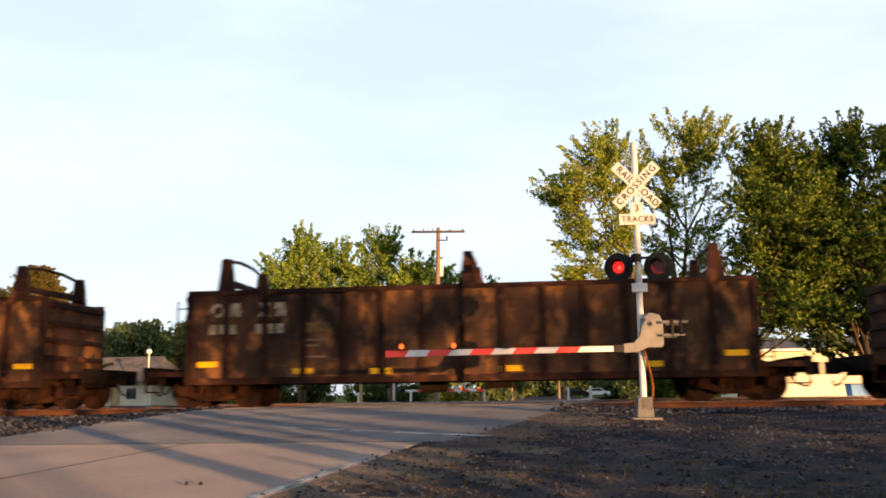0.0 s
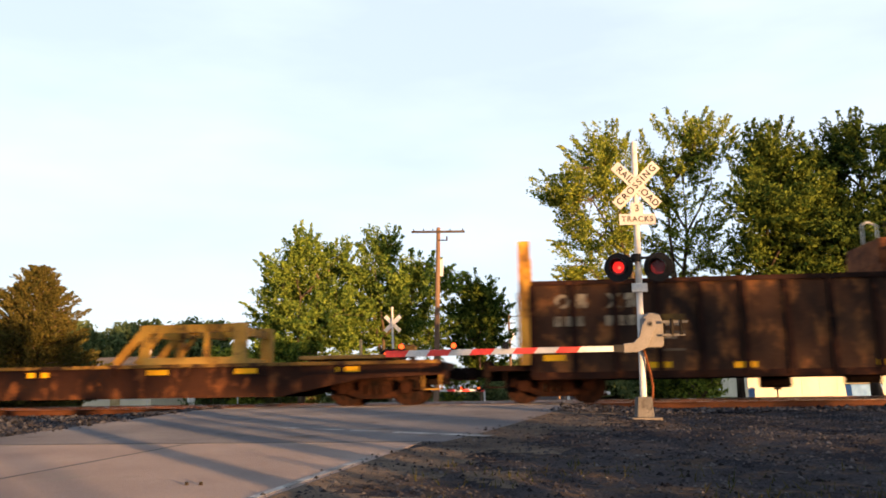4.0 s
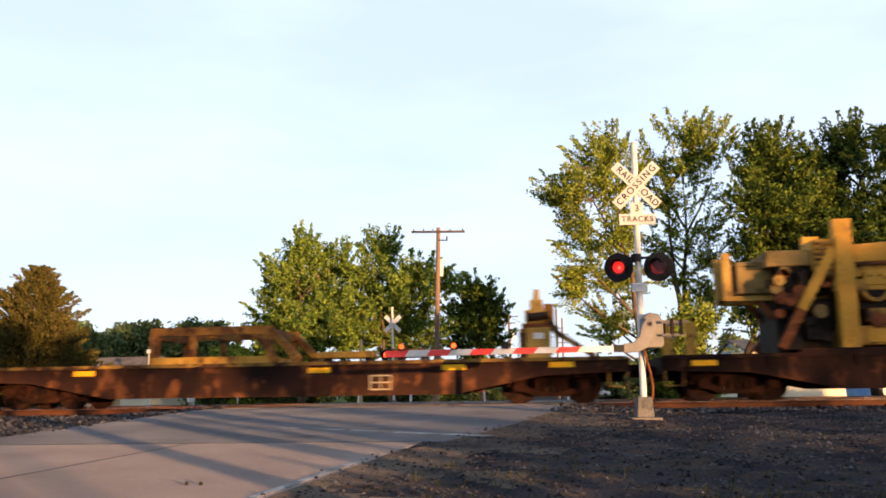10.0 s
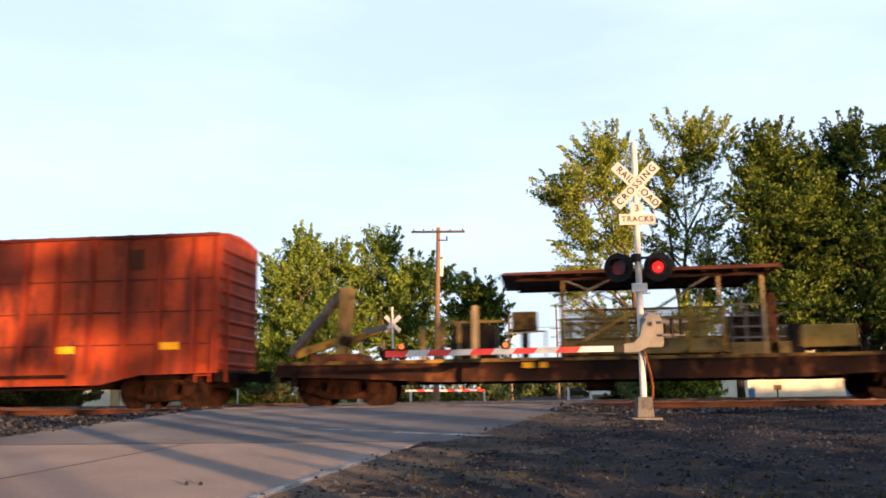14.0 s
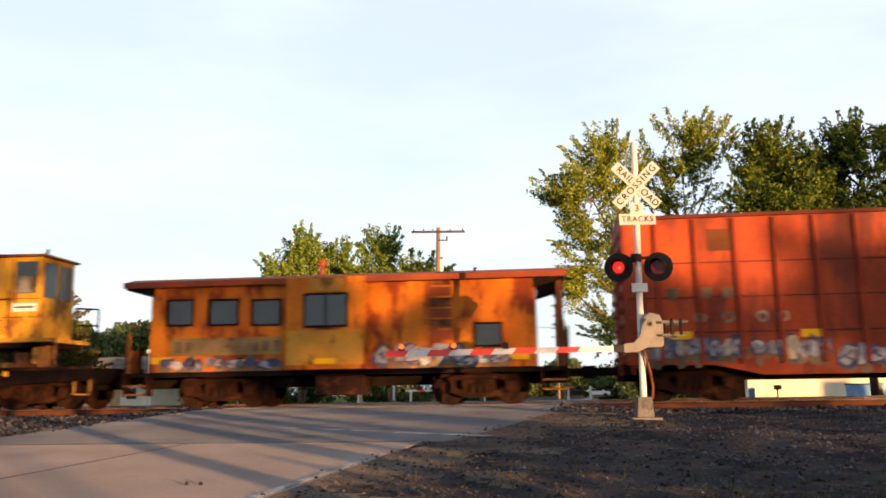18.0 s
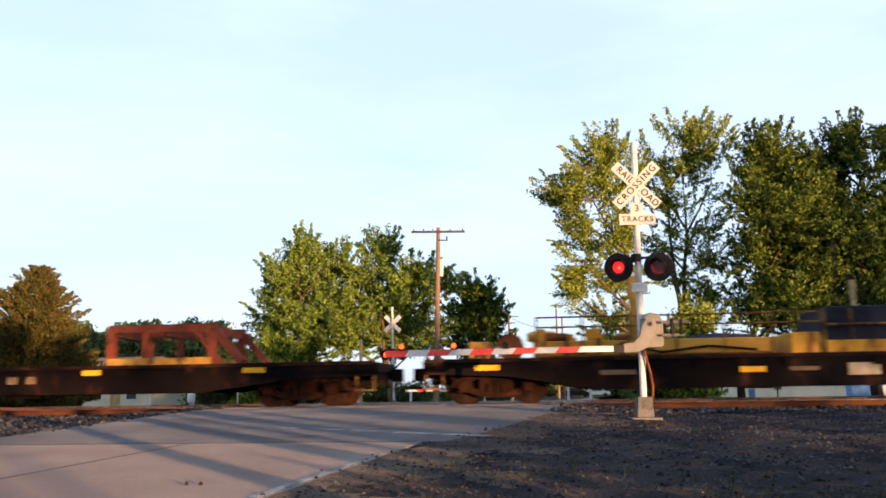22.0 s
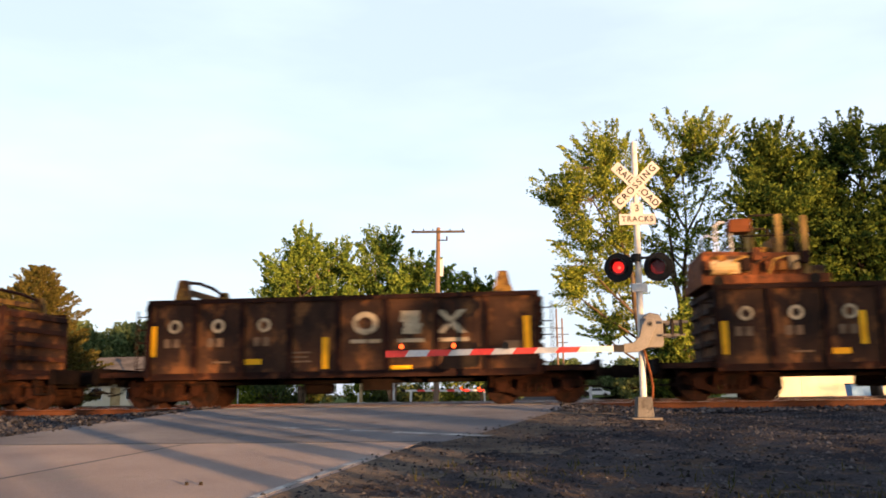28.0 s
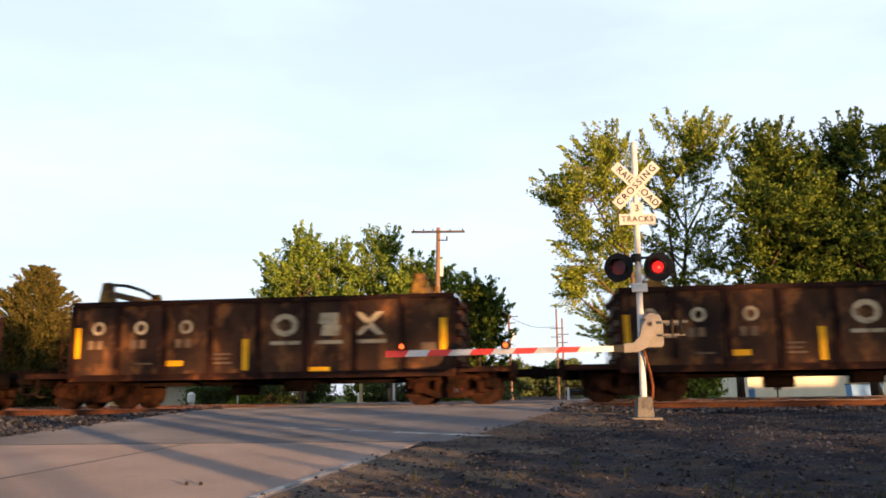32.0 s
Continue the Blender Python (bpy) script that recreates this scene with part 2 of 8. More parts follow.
WOOD = mat("weathered_pole_wood", (0.105, 0.064, 0.042), (0.185, 0.118, 0.076), 1.2, 30, 0.85, 0, 0.4, None, 0.6, (4, 4, 0.3))
BARK = mat("bark", (0.075, 0.05, 0.032), (0.15, 0.10, 0.065), 3, 24, 0.95, 0, 0.6, None, 0.6, (2, 2, 0.5))
DARKBARK = mat("dark_grey_brown_bark", (0.020, 0.014, 0.010), (0.046, 0.032, 0.022), 3, 24, 0.95, 0, 0.5, None, 0.6, (2, 2, 0.5))
PALEBARK = mat("pale_bark", (0.060, 0.041, 0.027), (0.125, 0.086, 0.055), 3, 24, 0.95, 0, 0.5, None, 0.6, (2, 2, 0.5))
SIDING = mat("white_siding", (0.50, 0.44, 0.325), (0.58, 0.515, 0.385), 0.8, 20, 0.75, 0, 0.15)
SHINGLE = mat("grey_shingle_roof", (0.055, 0.047, 0.043), (0.095, 0.082, 0.075), 1.2, 14, 0.95, 0, 0.4)
BLUEM = mat("blue_painted_metal", (0.10, 0.20, 0.38), (0.16, 0.28, 0.48), 2, 25, 0.6, 0, 0.1)
GRAF_W = mat("pale_spray_paint", (0.20, 0.17, 0.16), (0.38, 0.34, 0.33), 3, 10, 0.7, 0, 0.05)
GRAF_D = mat("blue_spray_paint", (0.02, 0.035, 0.12), (0.035, 0.055, 0.17), 3, 10, 0.7, 0, 0.05)
GRAF_P = mat("pale_blue_spray_paint", (0.115, 0.125, 0.15), (0.21, 0.22, 0.25), 3, 10, 0.7, 0, 0.05)
GRAF_B = mat("dark_blue_spray_paint", (0.028, 0.032, 0.062), (0.065, 0.068, 0.11), 4, 12, 0.7, 0, 0.05)
GREENL = mat("green_emblem_paint", (0.02, 0.11, 0.05), (0.03, 0.15, 0.07), 4, 20, 0.6, 0, 0.05)
GLASSD = glass_mat("dark_window_glass", (0.03, 0.04, 0.045))
TINTGLASS = glass_mat("grimy_tinted_glass", (0.10, 0.115, 0.125), 0.10, 0.85)
CABGLASS = glass_mat("dusty_cab_glass", (0.34, 0.35, 0.36), 0.12, 0.75)
LEAF_A = leaf_mat("maple_leaves", (0.030, 0.066, 0.014), (0.290, 0.310, 0.044), 0.30)
LEAF_E = leaf_mat("linden_leaves", (0.026, 0.064, 0.015), (0.220, 0.275, 0.046), 0.30)
# green darkened throughout to stand for the crown's shaded lower part
LEAF_B = leaf_mat("shade_dark_leaves", (0.013, 0.036, 0.009), (0.135, 0.165, 0.028), 0.26)
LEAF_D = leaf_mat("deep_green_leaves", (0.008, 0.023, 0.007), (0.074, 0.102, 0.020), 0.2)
# paler, greyer greens with aerial haze put into the leaf colour
LEAF_C = leaf_mat("hazed_far_leaves", (0.042, 0.066, 0.028), (0.135, 0.165, 0.064))
LEAF_CEDAR = leaf_mat("cedar_sprays", (0.028, 0.032, 0.010), (0.105, 0.082, 0.022), 0.12)
LEAF_GRASS = leaf_mat("dry_grass_blades", (0.02, 0.028, 0.008), (0.06, 0.052, 0.02), 0.3)


# ---- mesh helpers ----
class M:
    """Collects corners and faces of one mesh."""

    def __init__(self):
        self.v, self.f = [], []

    def box(self, x0, x1, y0, y1, z0, z1):
        k = len(self.v)
        self.v += [(x, y, z) for z in (z0, z1) for y in (y0, y1) for x in (x0, x1)]
        self.f += [tuple(k + i for i in q) for q in ((0, 2, 3, 1), (4, 5, 7, 6), (0, 1, 5, 4), (2, 6, 7, 3), (0, 4, 6, 2), (1, 3, 7, 5))]
        return self

    def cyl(self, p0, p1, r0, r1=None, n=10):
        r1 = r0 if r1 is None else r1
        p0, p1 = Vector(p0), Vector(p1)
        q = (p1 - p0).to_track_quat("Z", "Y")
        k = len(self.v)
        for p, r in ((p0, r0), (p1, r1)):
            for i in range(n):
                a = 2 * math.pi * i / n
                self.v.append(tuple(p + q @ Vector((math.cos(a) * r, math.sin(a) * r, 0))))
        self.f += [(k + i, k + (i + 1) % n, k + n + (i + 1) % n, k + n + i) for i in range(n)]
        self.f += [tuple(k + n - 1 - i for i in range(n)), tuple(k + n + i for i in range(n))]
        return self

    def tube(self, pts, r):
        for a, b in zip(pts[:-1], pts[1:]):
            self.cyl(a, b, r, r, 6)
        return self

    def beam(self, p0, p1, w, d):
        """A straight bar from p0 to p1, w wide across it in the x-z plane and d deep along y."""
        p0, p1 = Vector(p0), Vector(p1)
        u = (p1 - p0).normalized()
        side = Vector((0, 1, 0)).cross(u)
        side = side.normalized() if side.length > 1e-4 else Vector((1, 0, 0))
        dep = u.cross(side).normalized()
        k = len(self.v)
        for p in (p0, p1):
            for a, b in ((-1, -1), (1, -1), (1, 1), (-1, 1)):
                self.v.append(tuple(p + side * (a * w / 2) + dep * (b * d / 2)))
        self.f += [(k, k + 3, k + 2, k + 1), (k + 4, k + 5, k + 6, k + 7)] + [(k + i, k + (i + 1) % 4, k + 4 + (i + 1) % 4, k + 4 + i) for i in range(4)]
        return self

    def prism(self, pts, y0, y1):
        """A polygon in x and z, drawn out from y0 to y1."""
        k, n = len(self.v), len(pts)
        self.v += [(x, y0, z) for x, z in pts] + [(x, y1, z) for x, z in pts]
        self.f += [tuple(range(k, k + n)), tuple(range(k + 2 * n - 1, k + n - 1, -1))]
        self.f += [(k + i, k + n + i, k + n + (i + 1) % n, k + (i + 1) % n) for i in range(n)]
        return self

    def sheet(self, x0, x1, z0, z1, holes, y0, y1):
        """An upright sheet from y0 to y1 with rectangular openings (x0, x1, z0, z1) cut through it."""
        xs = sorted({x0, x1, *(v for h in holes for v in h[:2])})
        zs = sorted({z0, z1, *(v for h in holes for v in h[2:])})
        k, w = len(self.v), len(xs)
        n = w * len(zs)
        self.v += [(x, y, z) for y in (y0, y1) for z in zs for x in xs]
        full = {(i, j) for i in range(w - 1) for j in range(len(zs) - 1) if not any(h[0] <= xs[i] < h[1] and h[2] <= zs[j] < h[3] for h in holes)}
        for i, j in full:
            a = k + j * w + i
            self.f += [(a, a + 1, a + w + 1, a + w), (a + n, a + n + w, a + n + w + 1, a + n + 1)]
            for di, dj, p, q in ((-1, 0, a, a + w), (1, 0, a + 1, a + w + 1), (0, -1, a, a + 1), (0, 1, a + w, a + w + 1)):
                if (i + di, j + dj) not in full:
                    self.f.append((p, q, q + n, p + n))
        return self

    def mesh(self, name, material, fix=True):
        me = bpy.data.meshes.new(name)
        me.from_pydata(self.v, [], self.f)
        if fix:
            b = bmesh.new()
            b.from_mesh(me)
            bmesh.ops.recalc_face_normals(b, faces=b.faces)
            b.to_mesh(me)
            b.free()
        me.materials.append(material)
        return me


def part(name, m, material=None, parent=None, label="", at=None, smooth=False, bevel=0.0):
    """Links a collected mesh, or a mesh to share, as one object under its thing."""
    me = m if isinstance(m, bpy.types.Mesh) else m.mesh(name, material)
    if smooth:
        me.shade_smooth()
    ob = new(name, me)
    if parent is not None:
        ob.parent = parent
    if at is not None:
        ob.matrix_basis = at
    if label:
        ob["label"] = label
    if bevel:
        bv = ob.modifiers.new("bevel", "BEVEL")
        bv.width, bv.segments, bv.limit_method = bevel, 2, "ANGLE"
    return ob


def thing(name, label, category, group="", at=None, kind=""):
    ob = tagged(new(name), label, category, group, kind)
    if at is not None:
        ob.matrix_basis = at
    return ob


def blob(m, x, z, w, h, y, rng):
    """A rounded flat paint blob on the x-z plane at y."""
    pts = []
    for i in range(14):
        a = 2 * math.pi * i / 14
        r = rng.uniform(0.78, 1.15)
        pts.append((x + w / 2 * r * math.cos(a), z + h / 2 * r * math.sin(a)))
    return m.prism(pts, y - 0.004, y)


def shard(m, x, z, w, h, y, rng, n=8):
    """An angular flat paint shape on the x-z plane at y."""
    pts = []
    for i in range(n):
        a = 2 * math.pi * (i + rng.uniform(-0.35, 0.35)) / n
        r = rng.uniform(0.62, 1.2)
        pts.append((x + w / 2 * r * math.cos(a), z + h / 2 * r * math.sin(a)))
    return m.prism(pts, y - 0.004, y)


def lettering(text, size, material, space=1.0):
    cu = bpy.data.curves.new("lettering", "FONT")
    cu.body, cu.size, cu.extrude, cu.align_x, cu.align_y, cu.offset = text, size, 0.003, "CENTER", "CENTER", 0.003
    cu.space_character = space
    ob = new("lettering", cu)
    bpy.context.view_layer.update()
    me = bpy.data.meshes.new_from_object(ob.evaluated_get(bpy.context.evaluated_depsgraph_get()))
    bpy.data.objects.remove(ob)
    me.materials.clear()
    me.materials.append(material)
    return me


UPRIGHT = Euler((radians(90), 0, 0)).to_matrix().to_4x4()

# ---- ground, road and tracks ----
TRACK_Y = (23.9, 28.2, 32.5)
NEAR_TRACK = TRACK_Y[0]


def ground_z(y):
    return float(np.interp(y, [-400, 0, 6, 14.5, 18, 21, 37, 42, 60, 4000], [-1.3, -0.97, -0.72, -0.38, -0.25, -0.2, -0.2, -0.36, -0.65, -0.65]))


def road_z(y):
    return float(np.interp(y, [-400, 0, 6, 14.5, 19.5, 21.6, 36.5, 42, 60, 400], [-1.27, -0.92, -0.68, -0.33, -0.13, -0.02, -0.02, -0.3, -0.6, -0.6]))


def ground_at(x, y):
    """The dirt's height: rough near the crossing, and flush with the road along its edges."""
    near = abs(x) < 17 and 4 < y < 21
    z = ground_z(y) + (0.06 * noise.noise((x * 0.45, y * 0.45, 3)) + 0.035 * noise.noise((x * 1.3, y * 1.3, 7)) + 0.018 * noise.noise((x * 3.1, y * 3.1, 5)) if near else 0)
    out = abs(x - ROAD_C(y)) - road_edge(y)
    if y < 22.6 and out < 2.4:
        k = min(1.0, max(0.0, (out - 0.25) / 2.15))
        z = (road_z(y) - (0.015 if out > -0.3 else 0.12)) * (1 - k) + z * k
    return z


def ground_sheet():
    xs = [-3000, -800, -250, -90, -40, -24] + [x * 0.16 for x in range(-100, 101)] + [24, 40, 90, 250, 800, 3000]
    ys = [-3000, -400, -90, -30, -8, 0, 4] + [5 + 0.2 * i for i in range(81)] + [22, 22.6, 24, 28, 33, 37, 42, 50, 60, 100, 250, 800, 3500]
    m = M()
    for y in ys:
        for x in xs:
            m.v.append((x, y, ground_at(x, y)))
    w = len(xs)
    m.f = [(j * w + i, j * w + i + 1, (j + 1) * w + i + 1, (j + 1) * w + i) for j in range(len(ys) - 1) for i in range(w - 1)]
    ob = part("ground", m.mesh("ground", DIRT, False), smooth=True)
    tagged(ob, "gravelly dirt with bluish shade in its colour and patches of weeds", "ground", kind="structure")


def shoulder():
    """Tan dirt along the road's edge, coloured paler for low sunlight, thinning out into the gravel."""
    m, rows = M(), []
    for j in range(110):
        y = 5.0 + j * 0.14
        row = []
        for i in range(16):
            x = ROAD_C(y) + road_edge(y) + 0.02 + i * 0.15
            row.append(len(m.v))
            m.v.append((x, y, ground_at(x, y) + 0.006 + (0.012 if i == 0 else 0.0)))
        rows.append(row)
    for j in range(109):
        for i in range(15):
            x, y, _ = m.v[rows[j][i]]
            if i / 15 + 0.9 * noise.noise((x * 0.9, y * 0.9, 11)) + 0.35 * noise.noise((x * 3.3, y * 3.3, 2)) < 0.52:
                m.f.append((rows[j][i], rows[j][i + 1], rows[j + 1][i + 1], rows[j + 1][i]))
    tagged(part("shoulder", m.mesh("shoulder", SHOULDER, False), smooth=True), "tan dirt shoulder along the road, sunlight put into its colour", "road shoulder", kind="structure")


def ROAD_C(y):
    return -5.99 + 0.14 * (y - 9)


def road_edge(y):
    return float(np.interp(y, [-400, 11.2, 14, 17, 20, 37, 40, 44, 400], [3.63, 3.63, 4.2, 4.5, 4.75, 4.75, 4.4, 3.9, 3.7]))


def strip(m, y0, y1, a0, a1, lift=0.0, step=0.5, thick=0.25, uses_edge=False):
    """A sheet with thickness on the road from y0 to y1, between the offsets a0 and a1 from its middle (or its edges)."""
    n = max(1, math.ceil((y1 - y0) / step))
    k = len(m.v)
    for i in range(n + 1):
        y = y0 + (y1 - y0) * i / n
        l, r = (-road_edge(y), road_edge(y)) if uses_edge else (a0, a1)
        for x, z in ((l, 0), (r, 0), (r, -thick), (l, -thick)):
            m.v.append((ROAD_C(y) + x, y, road_z(y) + lift + z))
    for i in range(n):
        b = k + 4 * i
        m.f += [(b + j, b + (j + 1) % 4, b + 4 + (j + 1) % 4, b + 4 + j) for j in range(4)]
    m.f += [(k, k + 3, k + 2, k + 1), tuple(k + 4 * n + j for j in range(4))]
    return m


def build_road():
    road = thing("road", "two-lane road rising over the tracks, concrete slabs then asphalt", "road", kind="structure")
    part("asphalt_approach", strip(M(), 12.82, 22.6, 0, 0, uses_edge=True), ASPH, road, "worn grey asphalt approach")
    part("asphalt_departure", strip(M(), 33.9, 400, 0, 0, step=4, uses_edge=True), ASPH, road, "worn grey asphalt")
    for i, y0 in enumerate([-60 + 5.2 * k for k in range(14)]):
        for a0, a1 in ((-3.63, -0.012), (0.012, 3.63)):
            part("slab", strip(M(), y0 + 0.012, y0 + 5.188, a0, a1), SLAB, road)
    m = M()
    strip(m, -60, 12.8, -0.02, 0.02, 0.003, 1.0, 0.02)
    part("tar_joint", m, TAR, road, "dark tarred joint")
    part("tar_joint", strip(M(), 12.78, 12.84, -3.63, 3.63, 0.004, 1, 0.02), TAR, road, "dark tarred joint")
    part("edge_line", strip(M(), -40, 10.75, 3.45, 3.55, 0.004, 0.6, 0.02), LINE, road, "worn white edge line")
    # broken stop line, set askew to the road
    a, b = Vector((-5.05, 15.74, 0)), Vector((-0.85, 13.58, 0))
    for f0, f1, w in ((0.0, 0.13, 0.20), (0.20, 0.36, 0.16), (0.40, 0.52, 0.14), (0.60, 0.78, 0.22), (0.79, 1.0, 0.26)):
        p, q = a.lerp(b, f0), a.lerp(b, f1)
        side = Vector((b.y - a.y, a.x - b.x, 0)).normalized() * w / 2
        mm = M()
        n = 6
        for i in range(n + 1):
            c = p.lerp(q, i / n)
            for s in (-1, 1):
                e = c + side * s
                mm.v.append((e.x, e.y, road_z(e.y) + 0.006))
        mm.f = [(2 * i, 2 * i + 2, 2 * i + 3, 2 * i + 1) for i in range(n)]
        part("stop_line", mm, LINE, road, "worn white stop line")
    rng = random.Random(17)
    for x0, y0, dx, dy, n in ((-6.9, 14.2, 0.30, 0.02, 10), (-3.6, 15.5, 0.28, 0.12, 9), (-7.8, 17.5, 0.33, -0.03, 12), (-3.0, 18.6, 0.30, 0.05, 9), (-8.3, 10.8, 0.1, 0.25, 7), (-5.2, 19.8, 0.34, 0.0, 12)):
        mm, x, y = M(), x0, y0
        for i in range(n):
            w = rng.uniform(0.006, 0.014)
            mm.v += [(x, y - w, road_z(y - w) + 0.004), (x, y + w, road_z(y + w) + 0.004)]
            x, y = x + dx * rng.uniform(0.7, 1.3), y + dy * rng.uniform(0.3, 1.7) + rng.uniform(-0.06, 0.06)
        mm.f = [(2 * i, 2 * i + 2, 2 * i + 3, 2 * i + 1) for i in range(n - 1)]
        part("crack", mm, TAR, road, "thin dark crack")
    for x in (-3.63, -3.48):
        mm = M().cyl((x, 8.5, road_z(8.5) + 0.002), (x, 8.5, road_z(8.5) + 0.034), 0.022, 0.016, 8)
        part("bolt", mm, DARKM, road, "short dark stub in the concrete")


def build_tracks():
    prof = [(-0.075, -0.18), (0.075, -0.18), (0.075, -0.165), (0.012, -0.15), (0.012, -0.045), (0.036, -0.03), (0.036, 0), (-0.036, 0), (-0.036, -0.03), (-0.012, -0.045), (-0.012, -0.15), (-0.075, -0.165)]
    for k, ty in enumerate(TRACK_Y):
        tr = thing("track", "straight railway track with rusty rails on timber ties", "track", "tracks over the crossing", kind="structure")
        for s in (-1, 1):
            m = M()
            n = len(prof)
            for x in (-330, 330):
                m.v += [(x, ty + s * 0.755 + a, b) for a, b in prof]
            m.f = [(i, (i + 1) % n, n + (i + 1) % n, n + i) for i in range(n)] + [tuple(range(n)), tuple(range(2 * n - 1, n - 1, -1))]
            rail = part("rail", m, RAIL, tr, "rusty rail")
            part("railhead", M().box(-330, 330, ty + s * 0.755 - 0.03, ty + s * 0.755 + 0.03, 0.0, 0.003), RAILTOP, rail, "polished railhead")
        tie = M().box(-0.115, 0.115, -1.3, 1.3, -0.36, -0.183).mesh("tie", TIE)
        cx = ROAD_C(ty)
        far_ties = M()
        for i in range(-500, 501):
            x = i * 0.52
            if abs(x - cx) < 4.6:
                continue
            if k == 0 and abs(x) < 26:
                part("tie", tie, None, tr, at=pose(x, ty + 0.04 * math.sin(i * 7.1), 0.0, 0, 0, 0.5 * math.sin(i * 3.7)))
            elif abs(x) < 180:
                far_ties.box(x - 0.115, x + 0.115, ty - 1.3, ty + 1.3, -0.36, -0.183)
        tagged(part("ties", far_ties.mesh("ties", TIE, False), None, tr), kind="stuff")
        # crossing panels between and beside the rails
        for y0, y1 in ((ty - 1.32, ty - 0.83), (ty - 0.65, ty + 0.65), (ty + 0.83, ty + 1.32)):
            m = M()
            n = 4
            for j in range(n):
                x0, x1 = cx - 4.75 + 9.5 * j / n, cx - 4.75 + 9.5 * (j + 1) / n - 0.02
                part("crossing_panel", M().box(x0, x1, y0, y1, -0.2, -0.003), ASPH, tr)
    m = M()
    for y0, y1 in ((TRACK_Y[0] + 1.32, TRACK_Y[1] - 1.32), (TRACK_Y[1] + 1.32, TRACK_Y[2] - 1.32)):
        m.box(ROAD_C(28) - 4.75, ROAD_C(28) + 4.75, y0, y1, -0.25, -0.006)
    tagged(part("pavement", m, ASPH), "asphalt filling between the tracks", "pavement", kind="structure")


def stones(name, count, area, size, seed, label, lift=0.0):
    """Loose stones as joined small rocks."""
    rng = np.random.default_rng(seed)
    x = rng.uniform(area[0], area[1], count)
    y = rng.uniform(area[2], area[3], count)
    base = np.array([(1, 0, 0), (-1, 0, 0), (0, 1, 0), (0, -1, 0), (0, 0, 0.7), (0, 0, -0.5)])
    tri = np.array([(0, 2, 4), (2, 1, 4), (1, 3, 4), (3, 0, 4), (2, 0, 5), (1, 2, 5), (3, 1, 5), (0, 3, 5)])
    vs, fs, k = [], [], 0
    for i in range(count):
        if abs(x[i] - ROAD_C(y[i])) < road_edge(y[i]) + 0.05 - (0.3 if y[i] < 11.5 else 0.45) * rng.random() ** 4:
            continue
        s = size * (0.45 + 1.4 * rng.random() ** 4)
        a = rng.uniform(0, 6.28)
        p = base * (s * rng.uniform(0.7, 1.3, (6, 3)))
        c, d = math.cos(a), math.sin(a)
        p = np.column_stack((p[:, 0] * c - p[:, 1] * d, p[:, 0] * d + p[:, 1] * c, p[:, 2]))
        inside = abs(x[i] - ROAD_C(y[i])) < road_edge(y[i])
        g = road_z(y[i]) if inside else ground_at(x[i], y[i])
        vs.append(p + np.array((x[i], y[i], g + lift + s * 0.15)))
        fs.append(tri + k)
        k += 6
    me = bpy.data.meshes.new(name)
    me.from_pydata(np.concatenate(vs).tolist(), [], np.concatenate(fs).tolist())
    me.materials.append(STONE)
    tagged(part(name, me), label, "gravel", kind="stuff")


ground_sheet()
shoulder()
build_road()
build_tracks()
lawn = M()
for x0, x1 in ((-600, -8.5), (6.5, 600)):
    lawn.box(x0, x1, 44, 600, -0.66, -0.60)
tagged(part("lawn", lawn, GRASS), "rough grass beyond the tracks", "grass", kind="structure")


